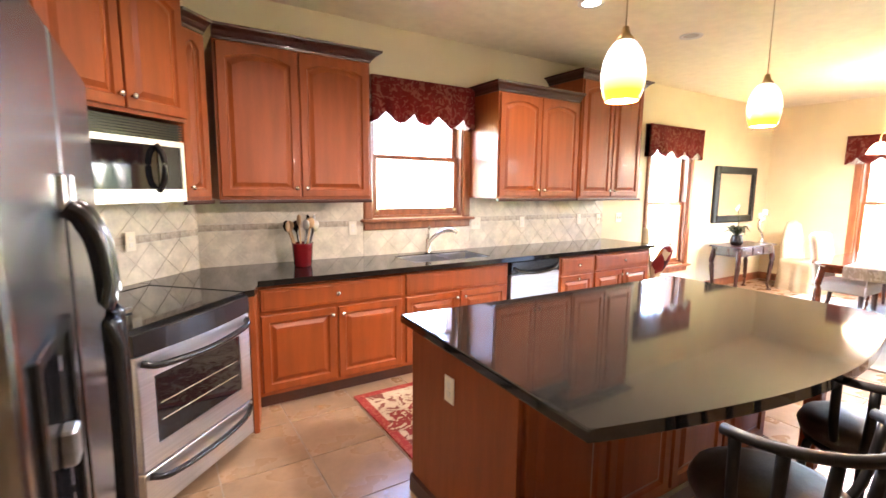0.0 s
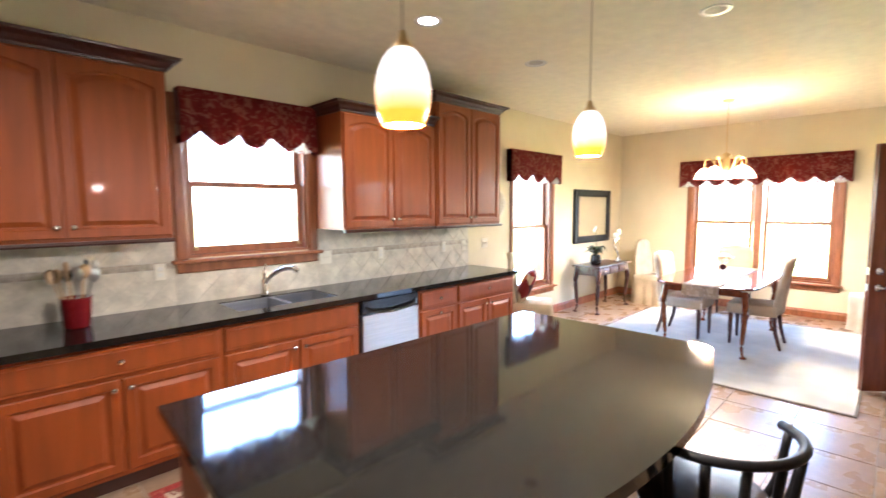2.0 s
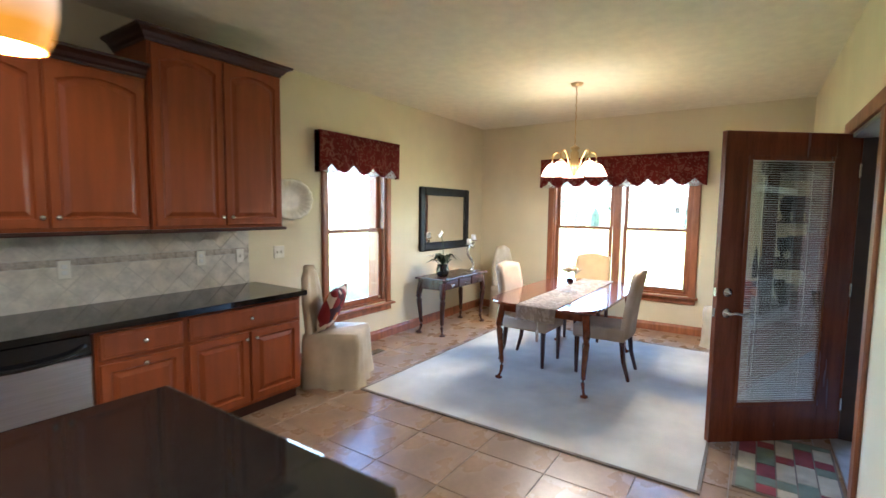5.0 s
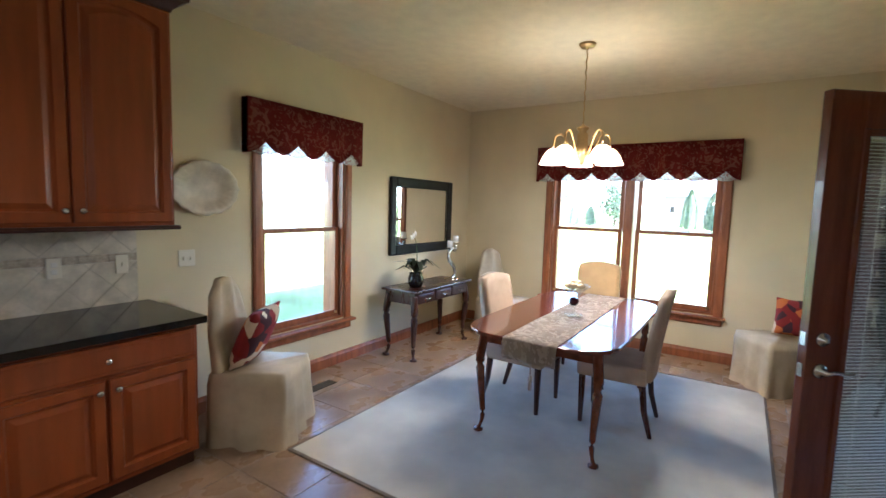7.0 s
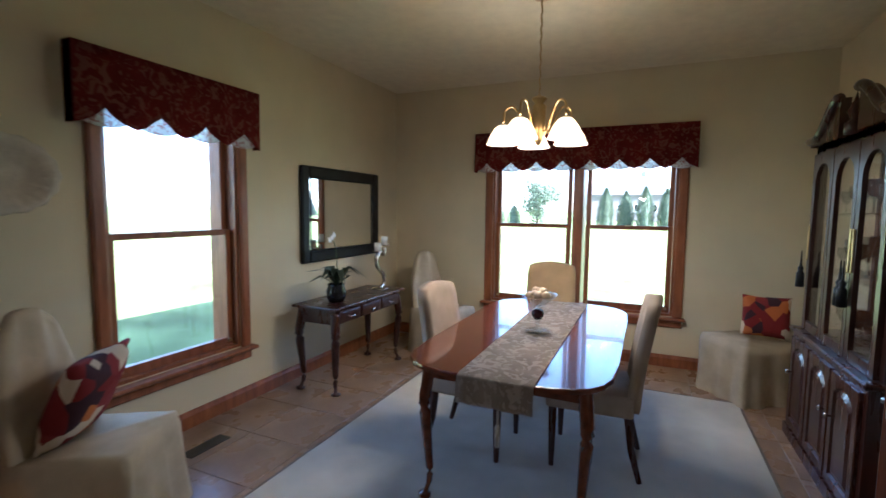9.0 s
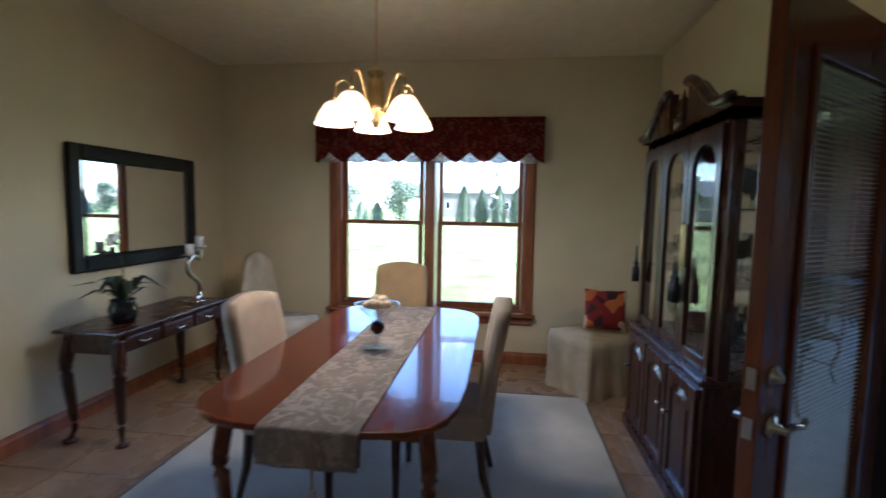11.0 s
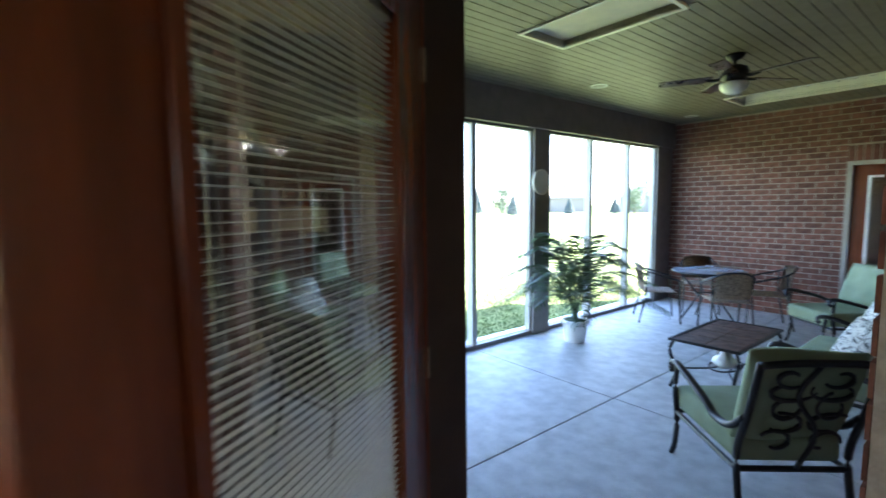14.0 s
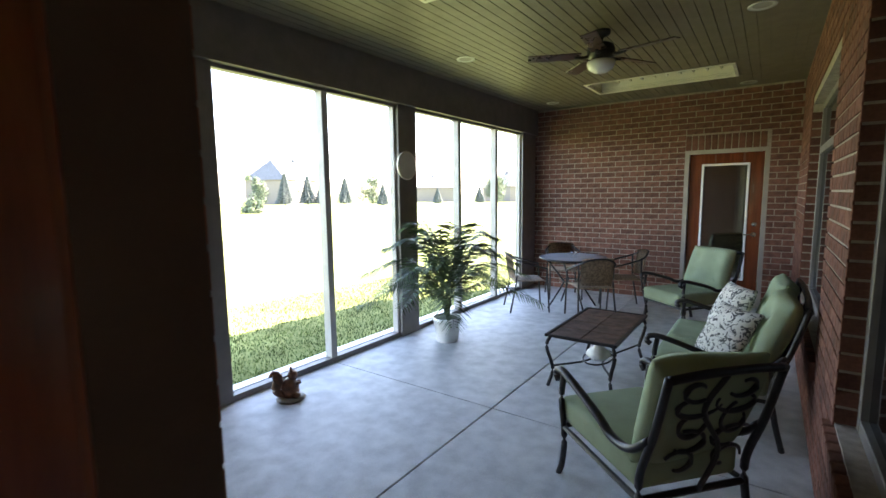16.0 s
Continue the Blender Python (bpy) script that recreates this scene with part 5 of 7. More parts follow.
def slip_chair(m, label, seed, back=True):
    """A chair under a loose floor-length slipcover; seat faces local +y."""
    t = thing("slipcover_chair", label, "chair", m, "slipcovered chairs along the walls")
    bm = bmesh.new()
    rnd = random.Random(seed)
    n = 56
    per = []
    w, d = 0.235, 0.24
    corners = [(-w, -d), (w, -d), (w, d), (-w, d)]
    for k in range(n):
        f = 4 * k / n
        i = int(f)
        u = f - i
        a, b = corners[i], corners[(i + 1) % 4]
        per.append((a[0] + (b[0] - a[0]) * u, a[1] + (b[1] - a[1]) * u))
    rings = []
    ph = rnd.random() * 6
    for j in range(9):
        f = j / 8
        ringv = []
        for k, (x, y) in enumerate(per):
            fold = 0.022 * f * (math.sin(k * 2 * math.pi * 11 / n + ph) + 0.5 * math.sin(k * 2 * math.pi * 5 / n + 2 * ph))
            l = math.hypot(x, y)
            s = 1 + (0.05 + 0.10 * f * f) * (0 if j == 0 else 1) + fold / l
            ringv.append(bm.verts.new((x * s, y * s, 0.475 - 0.468 * f - (0.012 if 0 < j else 0))))
        rings.append(ringv)
    bm.faces.new(rings[0])
    for a, b in zip(rings, rings[1:]):
        for k in range(n):
            bm.faces.new((a[k], a[(k + 1) % n], b[(k + 1) % n], b[k]))
    part("skirt", bm, LINEN, t, "pleated floor-length skirt", True)
    if not back:
        return t
    bm = bmesh.new()
    nx, nz = 14, 12
    F, B = [], []
    for i in range(nx + 1):
        u = 2 * i / nx - 1
        F.append([]), B.append([])
        for k in range(nz + 1):
            f = k / nz
            hw = 0.235 * (1 - 0.30 * max(0, f - 0.55) / 0.45 * (1 if abs(u) > 0.2 else 1))
            z = 0.44 + f * (0.52 + 0.10 * (1 - u * u) ** 0.8)
            y = -0.20 - 0.06 * f
            th = 0.045 * (1 - 0.45 * f) * (1 - 0.5 * u ** 4)
            fold = 0.010 * math.sin(u * 7 + ph + f * 2) * (0.4 + f)
            F[-1].append(bm.verts.new((u * hw, y + th + fold, z)))
            B[-1].append(bm.verts.new((u * hw, y - th + fold * 0.6, z)))
    for i in range(nx):
        for k in range(nz):
            bm.faces.new((F[i][k], F[i + 1][k], F[i + 1][k + 1], F[i][k + 1]))
            bm.faces.new((B[i][k], B[i][k + 1], B[i + 1][k + 1], B[i + 1][k]))
        bm.faces.new((F[i][nz], F[i + 1][nz], B[i + 1][nz], B[i][nz]))
    for k in range(nz):
        bm.faces.new((F[0][k + 1], F[0][k], B[0][k], B[0][k + 1]))
        bm.faces.new((F[nx][k], F[nx][k + 1], B[nx][k + 1], B[nx][k]))
    part("back_cover", bm, LINEN, t, "draped back cover", True)
    return t


slip_chair(pose(5.76, 3.77, 0, 0, 0, -148), "cream slipcovered chair beside the counter end", 1)
slip_chair(pose(8.98, 3.50, 0, 0, 0, 165), "cream slipcovered chair in the room corner", 2)
slip_chair(pose(9.01, 0.74, 0, 0, 0, 35), "cream slipcovered stool beside the china cabinet", 3, False)


def scatter_pillow(m, cloth, label, s=0.40, th=0.15):
    t = thing("throw_pillow", label, "pillow", m)
    part("cushion", pillow_mesh(s, s, th, 10, 3.0), cloth, t, "", True)
    return t


scatter_pillow(pose(5.76, 3.77, 0, 0, 0, -148) @ pose(-0.04, -0.06, 0.66, 66, 0, 0), PILLOW, "red, orange and cream floral throw pillow on a slipcovered chair", 0.42)
scatter_pillow(pose(9.06, 0.62, 0.66, 72, 0, -100), PILLOW, "red floral throw pillow on a slipcovered chair", 0.34)

# mirror
t = thing("wall_mirror", "rectangular wall mirror in a wide black frame", "mirror", pose(7.755, WN, 1.015))
part("frame", ring(1.245, 0.87, 0.10, -0.045, -0.002, 0, 0, 0.012), BLACKFRAME, t)
part("inner_rim", ring(1.055, 0.68, 0.016, -0.052, -0.04, 0.095, 0.095, 0.004), BLACKFRAME, t)
part("glass", box(0.095, -0.028, 0.095, 1.15, -0.022, 0.775), MIRROR, t, "silvered mirror glass")

# console table
t = thing("console_table", "dark mahogany console table with three drawers and bowed legs", "console table", pose(7.46, 3.74, 0))
part("tabletop", box(0, 0, 0.70, 1.12, 0.44, 0.722, 0.006, seg=2), DARKWOOD, t)
part("apron", box(0.05, 0.04, 0.575, 1.07, 0.42, 0.70), DARKWOOD, t)
for k in range(3):
    d = part("drawer_front", panel_door(0.30, 0.105, 0, True), DARKWOOD, t, "", False, pose(0.08 + k * 0.325, 0.04, 0.585))
    part("pull", tube(smooth_line([(0.11, -0.022, 0.055), (0.12, -0.036, 0.043), (0.15, -0.04, 0.038), (0.18, -0.036, 0.043), (0.19, -0.022, 0.055)], 4), 0.005, 6), NICKEL, d, "brass bail pull", True)
for sx, sy, a in ((0.07, 0.06, 180), (1.05, 0.06, -90), (0.07, 0.39, 90), (1.05, 0.39, 0)):
    part("leg", cabriole(0.66, 0, 0.038), DARKWOOD, t, "", True, pose(sx, sy, 0, 0, 0, a))
# orchid
t = thing("potted_plant", "small dark-leaved orchid in a black pot", "plant", pose(7.72, 3.93, 0.722) @ Matrix.Scale(1.35, 4))
part("pot", lathe([(0, 0), (0.045, 0), (0.06, 0.03), (0.062, 0.07), (0.05, 0.10), (0.055, 0.112), (0.045, 0.11), (0.04, 0.08), (0, 0.08)], 18), BLACK, t, "black pot", True)
bm = bmesh.new()
rnd = random.Random(5)
for k in range(22):
    a = k * 2.4
    ln = 0.11 + 0.09 * rnd.random()
    pts = [Vector((0, 0, 0.10)), Vector((ln * 0.55 * math.cos(a), ln * 0.55 * math.sin(a), 0.16 + 0.06 * rnd.random())), Vector((ln * math.cos(a), ln * math.sin(a), 0.12 + 0.08 * rnd.random()))]
    side = Vector((-math.sin(a), math.cos(a), 0)) * 0.018
    v = [bm.verts.new(p) for p in (pts[0], pts[1] - side, pts[1] + side, pts[2])]
    bm.faces.new((v[0], v[1], v[3], v[2]))
part("leaves", bm, DARKLEAF, t, "dark green strap leaves")
st = part("stem", tube(smooth_line([(0, 0, 0.1), (0.01, 0, 0.25), (0.0, 0.01, 0.36), (-0.05, 0.0, 0.42)]), 0.003, 6), LEAF, t)
for k in range(3):
    part("blossom", pillow_mesh(0.035, 0.035, 0.012, 4), WHITE, st, "cream orchid blossom", True, pose(-0.06 + 0.022 * k, 0.0, 0.42 - 0.015 * abs(k - 2), 70, 20 * k, 0))
# candle stand
t = thing("candle_stand", "scrolled silver candle stand with two white candles", "candle holder", pose(8.42, 3.93, 0.722) @ Matrix.Scale(1.35, 4))
part("scroll", tube(smooth_line([(0, 0, 0.01), (0.05, 0, 0.03), (0.045, 0, 0.10), (-0.04, 0, 0.17), (-0.05, 0, 0.23), (0.0, 0, 0.27), (0.05, 0, 0.25), (0.06, 0, 0.30)]), 0.015), NICKEL, t, "", True)
part("base", lathe([(0, 0), (0.065, 0), (0.06, 0.008), (0, 0.012)], 18), NICKEL, t, "", True)
for x, z in ((-0.03, 0.27), (0.06, 0.31)):
    part("dish", lathe([(0, z), (0.035, z + 0.004), (0.04, z + 0.012), (0, z + 0.01)], 14), NICKEL, t, "", True, pose(x, 0, 0))
    part("candle", lathe([(0, z + 0.01), (0.024, z + 0.01), (0.024, z + 0.07), (0.0, z + 0.068)], 14), WHITE, t, "white pillar candle", True, pose(x, 0, 0))

# wall platter
t = thing("wall_platter", "large oval white platter with a scalloped embossed rim", "plate", pose(5.70, WN - 0.004, 1.655, 90, 0, 0))
bm = bmesh.new()
rings = []
for r, z in ((0.0, 0.012), (0.35, 0.014), (0.62, 0.016), (0.70, 0.028), (0.85, 0.034), (0.97, 0.040), (1.0, 0.036), (0.95, 0.012), (0.0, 0.0)):
    ringv = []
    for k in range(64):
        a = 2 * math.pi * k / 64
        sc = 1 + (0.025 * math.cos(a * 16) if r > 0.9 else 0)
        ringv.append(bm.verts.new((0.25 * r * sc * math.cos(a), 0.195 * r * sc * math.sin(a), z + (0.003 * math.sin(a * 24) if 0.65 < r < 0.98 else 0.0))))
    rings.append(ringv)
for a, b in zip(rings, rings[1:]):
    for k in range(64):
        bm.faces.new((a[k], a[(k + 1) % 64], b[(k + 1) % 64], b[k]))
bmesh.ops.remove_doubles(bm, verts=bm.verts[:], dist=1e-5)
part("dish", bm, PLATTER, t, "", True)
single("floor_register", box(6.37, 3.98, 0.0, 6.66, 4.08, 0.006, 0.002), BLACK, "dark metal floor register in the tiles", "vent")

# door mat
t = thing("door_mat", "small patchwork mat in red, green and cream at the door", "mat", pose(5.88, 0.15, 0.0, 0, 0, -1))
part("backing", box(0, 0, 0, 0.86, 0.52, 0.008), RUGEDGE, t)
cols = [material("mat_red", (0.22, 0.03, 0.035), 0.95, fine=400, bump=0.06), material("mat_green", (0.16, 0.19, 0.13), 0.95, fine=400, bump=0.06), material("mat_cream", (0.46, 0.39, 0.27), 0.95, fine=400, bump=0.06)]
rnd = random.Random(12)
for j in range(5):
    x, k = 0.012, j
    while x < 0.84:
        w = min(rnd.choice((0.10, 0.17, 0.24)), 0.848 - x)
        if w > 0.02:
            part("patch", box(x, 0.012 + j * 0.10, 0.008, x + w - 0.006, 0.104 + j * 0.10, 0.012), cols[k % 3], t)
        x += w
        k += rnd.choice((1, 2))
# kitchen rug
t = thing("kitchen_rug", "red and cream oriental runner on the tile floor", "rug", pose(0, 0, 0))
part("field", box(1.76, 2.58, 0.002, 3.14, 3.52, 0.010), woven("rug_field", (0.52, 0.41, 0.29), (0.17, 0.05, 0.035), 11), t, "cream floral field")
part("border", moulding([(1.70, 2.52), (1.70, 3.58), (3.2, 3.58), (3.2, 2.52)][::-1], [(-0.06, 0.0), (0.0, 0.0), (0.0, 0.010), (-0.06, 0.011)], True), woven("rug_border", (0.30, 0.035, 0.03), (0.36, 0.09, 0.06), 30), t, "red border")
part("medallion", prism([(2.05 + 0.30 * math.cos(a) * (1 + 0.12 * math.cos(8 * a)), 3.04 + 0.22 * math.sin(a) * (1 + 0.12 * math.cos(8 * a))) for a in (2 * math.pi * k / 48 for k in range(48))], 0.010, 0.0115), KITRUG, t, "red medallion")


# china cabinet
def china_cabinet(m):
    """A two-part hutch; front towards local +y, near end at x = 0."""
    t = thing("china_cabinet", "dark carved china cabinet with arched glass doors and lit glassware", "china cabinet", m)
    w, d, zb = 1.16, 0.44, 0.75
    part("base", box(0, 0, 0.06, w, d, zb - 0.03), DARKWOOD, t)
    part("plinth", moulding([(0, 0), (0, d), (w, d), (w, 0)], [(-0.02, 0.0), (0.02, 0.0), (0.02, 0.05), (0.0, 0.07), (-0.02, 0.07)]), DARKWOOD, t)
    part("waist", box(-0.02, 0, zb - 0.03, w + 0.02, d + 0.025, zb, 0.008), DARKWOOD, t)
    for k in range(3):
        dw = (w - 0.06) / 3
        dd = part("door", panel_door(dw - 0.02, zb - 0.15, 0.05), DARKWOOD, t, "", False, pose(w - 0.03 - k * dw - 0.01, d, 0.09, 0, 0, 180))
        knob(dd, 0.04 if k != 1 else dw - 0.06, 0.36)
    ud, zt = 0.39, 1.92
    part("back", box(0.0, 0.0, zb, w, 0.015, zt), DARKWOOD, t)
    part("back_mirror", box(0.03, 0.0155, zb + 0.03, w - 0.03, 0.018, zt - 0.04), MIRROR, t, "mirrored back")
    for x in (0.0, w - 0.045, ):
        for y in (0.016, ud - 0.05):
            part("post", box(x, y, zb, x + 0.045, y + 0.05, zt), DARKWOOD, t)
    part("top", box(0, 0.016, zt - 0.03, w, ud, zt + 0.02), DARKWOOD, t)
    for x in (0.0, w):
        p = part("side_pane", box(x + (0.018 if x == 0 else -0.022), 0.066, zb + 0.01, x + (0.022 if x == 0 else -0.018), ud - 0.05, zt - 0.03), GLASS, t)
        p.visible_shadow = False
    # three glazed doors with arched heads
    dw = (w - 0.09) / 3
    for k in range(3):
        x0 = 0.045 + k * dw
        h = zt - 0.03 - zb
        bm = bmesh.new()
        o = [(0.004, 0.004), (dw - 0.004, 0.004)] + [(dw - 0.004 - (dw - 0.008) * i / 12, h - 0.004) for i in range(13)]
        n_ = [(0.05, 0.06), (dw - 0.05, 0.06)] + [(dw / 2 + (dw / 2 - 0.05) * math.cos(math.pi * i / 12), h - 0.20 + 0.13 * math.sin(math.pi * i / 12)) for i in range(13)]
        lo = [[bm.verts.new((x, y, z)) for x, z in pl] for pl in (o, n_) for y in (0.0, 0.024)]
        of, ob_, nf, nb = lo[0], lo[1], lo[2], lo[3]
        q = len(o)
        for i in range(q):
            j = (i + 1) % q
            bm.faces.new((of[i], of[j], nf[j], nf[i]))
            bm.faces.new((ob_[j], ob_[i], nb[i], nb[j]))
            bm.faces.new((of[j], of[i], ob_[i], ob_[j]))
            bm.faces.new((nf[i], nf[j], nb[j], nb[i]))
        dd = part("glass_door", bm, DARKWOOD, t, "arched glazed door", False, pose(x0, ud, zb))
        p = part("pane", box(0.045, 0.010, 0.055, dw - 0.045, 0.013, h - 0.06), GLASS, dd)
        p.visible_shadow = False
        px = 0.01 if k == 1 else dw - 0.03
        part("pull", box(px, 0.024, h * 0.40, px + 0.012, 0.034, h * 0.60, 0.003), BRASS, dd, "brass pull")
        part("tassel", lathe([(0, 0), (0.025, 0.0), (0.023, 0.09), (0.013, 0.105), (0.018, 0.125), (0.008, 0.14), (0.003, 0.24), (0, 0.24)], 12), BLACKFRAME, dd, "dark tassel", True, pose(px + 0.006, 0.058, h * 0.45 - 0.235))
    for z in (1.15, 1.50):
        p = part("glass_shelf", box(0.03, 0.03, z, w - 0.03, ud - 0.02, z + 0.008), GLASS, t)
        p.visible_shadow = False
    # swan-neck pediment
    for s in (-1, 1):
        bm = bmesh.new()
        prof = []
        for i in range(15):
            u = i / 14
            x = w / 2 + s * (0.13 + (w / 2 - 0.13 + 0.03) * u)
            z = zt + 0.06 + 0.19 * (0.5 + 0.5 * math.cos(math.pi * min(1, u * 1.25))) * (1 if u > 0.0 else 0.96)
            prof.append((x, z))
        lo = [[bm.verts.new((x, y, zz)) for x, z in prof for zz in (zt + 0.02, z)] for y in (ud - 0.02, ud + 0.03)]
        n2 = len(prof)
        for L_ in (0, 1):
            for i in range(n2 - 1):
                bm.faces.new((lo[L_][2 * i], lo[L_][2 * i + 2], lo[L_][2 * i + 3], lo[L_][2 * i + 1]))
        for i in range(n2 - 1):
            bm.faces.new((lo[0][2 * i + 1], lo[0][2 * i + 3], lo[1][2 * i + 3], lo[1][2 * i + 1]))
        for i in (0, n2 - 1):
            bm.faces.new((lo[0][2 * i], lo[0][2 * i + 1], lo[1][2 * i + 1], lo[1][2 * i]))
        part("pediment", bm, DARKWOOD, t, "scrolled half pediment")
        part("scroll_moulding", tube([(x, ud + 0.035, z) for x, z in prof], 0.026, 8), DARKWOOD, t, "", True)
    part("cornice", moulding([(w, 0.016), (w, ud), (0, ud), (0, 0.016)][::-1], [(0.0, zt - 0.02), (0.02, zt - 0.02), (0.03, zt + 0.01), (0.055, zt + 0.035), (0.06, zt + 0.06), (0.0, zt + 0.06)]), DARKWOOD, t)
    part("finial", lathe([(0, zt + 0.02), (0.045, zt + 0.02), (0.045, zt + 0.08), (0.02, zt + 0.10), (0.04, zt + 0.14), (0.012, zt + 0.20), (0.0, zt + 0.25)], 14), DARKWOOD, t, "", True, pose(w / 2, ud, 0))
    return t


HUTCH = pose(7.19, WS + 0.02, 0)
china_cabinet(HUTCH)
# glassware inside: stemmed glasses on the shelves
goblet = mesh_from("bowl", lathe([(0, 0), (0.032, 0.0), (0.03, 0.004), (0.005, 0.008), (0.004, 0.07), (0.02, 0.085), (0.034, 0.12), (0.032, 0.165), (0.030, 0.165), (0.031, 0.12), (0.015, 0.088), (0, 0.082)], 14, False), CLEAR, True)
rnd = random.Random(3)
for z in (0.752, 1.159, 1.509):
    for i in range(8):
        for y in (0.09, 0.18, 0.26):
            if rnd.random() < 0.75:
                g = new("stem_glass", goblet)
                s = rnd.uniform(0.85, 1.35)
                g.matrix_basis = HUTCH @ pose(0.11 + i * 0.128 + rnd.uniform(-0.02, 0.02), y, z) @ Matrix.Diagonal((s, s, s, 1))
                tagged(g, "clear stemmed crystal glass on a cabinet shelf", "glass", "glassware in the china cabinet")


# ---- porch furniture ----
PF = PORCH_FLOOR
known = {o.name for o in scene.objects}


def bar_curve(points, r=0.014, n=5, seg=8):
    return tube(smooth_line(points, n), r, seg)


def patio_seat(m, w, label, name, category, cushions=1):
    """A cast-iron armchair or loveseat with deep green cushions; faces local +y."""
    t = thing(name, label, category, m, "green cushioned porch seating" if name == "patio_armchair" else "")
    h, d = w / 2, 0.33
    for s in (-1, 1):
        x = s * h
        part("front_leg", bar_curve([(x, d, 0.60), (x * 1.01, d + 0.015, 0.45), (x, d - 0.02, 0.25), (x, d, 0.08), (x * 1.02, d + 0.03, 0.0)], 0.017), IRON, t, "", True)
        part("back_leg", bar_curve([(x, -d - 0.15, 0.90), (x, -d - 0.08, 0.64), (x, -d, 0.40), (x, -d - 0.02, 0.2), (x * 1.01, -d - 0.07, 0.0)], 0.018), IRON, t, "", True)
        part("armrest", tube(smooth_line([(x, -d - 0.06, 0.60), (x * 1.02, -d + 0.06, 0.50), (x * 1.02, -d + 0.20, 0.485), (x * 1.02, -0.02, 0.53), (x * 1.02, d - 0.06, 0.61), (x * 1.02, d + 0.04, 0.615), (x * 1.02, d + 0.065, 0.58), (x * 1.02, d + 0.04, 0.555)], 5), 0.019, 8, flat=1.3), IRON, t, "curved iron armrest", True)
        part("side_rail", bar_curve([(x, -d, 0.30), (x, d, 0.30)], 0.014), IRON, t)
    part("front_rail", bar_curve([(-h, d, 0.30), (h, d, 0.30)], 0.014), IRON, t)
    part("back_rail", bar_curve([(-h, -d, 0.30), (h, -d, 0.30)], 0.016), IRON, t)
    part("top_rail", bar_curve([(-h, -d - 0.15, 0.89), (-h * 0.4, -d - 0.160, 0.905), (h * 0.4, -d - 0.160, 0.905), (h, -d - 0.15, 0.89)], 0.019), IRON, t, "", True)
    # cast scrollwork of the back: a heavy outline of leaves round a waving stem
    for k in range(cushions):
        cx = (k - (cushions - 1) / 2) * (w / cushions)
        cw = w / cushions * 0.45
        for s in (-1, 1):
            for j, (zc, rx, rz, turn) in enumerate(((0.46, 0.42, 0.075, 1.5), (0.56, 0.60, 0.070, 1.3), (0.66, 0.42, 0.085, 1.6), (0.75, 0.62, 0.065, 1.35), (0.82, 0.38, 0.055, 1.5))):
                pts = []
                for i in range(17):
                    a = i / 16 * math.pi * turn + 0.9 * j + (0.5 if s < 0 else 0.0)
                    q = 1 - 0.55 * i / 16
                    z = zc + rz * q * math.sin(a)
                    pts.append((cx + s * (cw * 0.46 + cw * rx * q * math.cos(a) * 0.85), -d - 0.02 - 0.25 * (z - 0.4), z))
                part("scroll", tube(pts, [0.014 - 0.006 * abs(i - 8) / 8 for i in range(17)], 6, flat=0.7), IRON, t, "scrolled iron bar", True)
        part("scroll", bar_curve([(cx, -d - 0.03, 0.32), (cx + 0.06, -d - 0.06, 0.52), (cx - 0.06, -d - 0.10, 0.72), (cx, -d - 0.15, 0.89)], 0.012), IRON, t, "", True)
        sw = w / cushions - 0.02
        seat = box(cx - sw / 2, -d + 0.02, 0.315, cx + sw / 2, d + 0.05, 0.465, 0.05, seg=4)
        sc = part("seat_cushion", seat, GREEN, t, "sage green seat cushion", True)
        part("piping", tube([(cx - sw / 2 + 0.004, d + 0.046, 0.42), (cx + sw / 2 - 0.004, d + 0.046, 0.42)], 0.005, 6), GREEN, sc)
        b = pillow_mesh(sw * 1.02, 0.51, 0.19, 16, 4.0)
        for v in b.verts:
            for u in (-0.25, 0.25):
                for q in (-0.09, 0.11):
                    r2 = ((v.co.x - u * sw) ** 2 + (v.co.y - q) ** 2) / 0.0035
                    v.co.z *= 1 - 0.42 * math.exp(-r2)
            v.co.z += 0.02 * math.sin(v.co.x * 9 + cx * 7) * (v.co.y / 0.28)
            v.co.y += 0.018 * (1 - (2 * v.co.x / sw) ** 2) * (1 if v.co.y > 0 else 0)
        b.transform(pose(cx, -d + 0.008, 0.685, 107, 0, 0))
        bc = part("back_cushion", b, GREEN, t, "tufted sage green back cushion", True)
        for u in (-0.25, 0.25):
            for v in (0.58, 0.77):
                part("tuft", lathe([(0, 0), (0.014, 0.002), (0.01, 0.008), (0, 0.009)], 10), GREEN, bc, "", True, pose(cx + u * sw, -d + 0.066 - 0.30 * (v - 0.70), v, -78, 0, 0))
    return t


patio_seat(pose(6.86, -2.12, PF, 0, 0, -131), 0.55, "black iron armchair with scrolled back and sage green cushions", "patio_armchair", "armchair")
patio_seat(pose(6.66, -3.72, PF, 0, 0, -90), 1.22, "black iron loveseat with two sage green cushions", "patio_loveseat", "loveseat", 2)
patio_seat(pose(7.16, -5.78, PF, 0, 0, -38), 0.60, "black iron armchair with sage green cushions by the brick wall", "patio_armchair", "armchair")
scatter_pillow(pose(6.62, -4.05, PF + 0.655, 114, 0, -62), PRINT, "white throw pillow with a dark leaf print", 0.42, 0.14)
scatter_pillow(pose(6.60, -3.33, PF + 0.645, 120, 0, -52), PRINT, "white throw pillow with a grey leaf print on the loveseat", 0.40, 0.13)

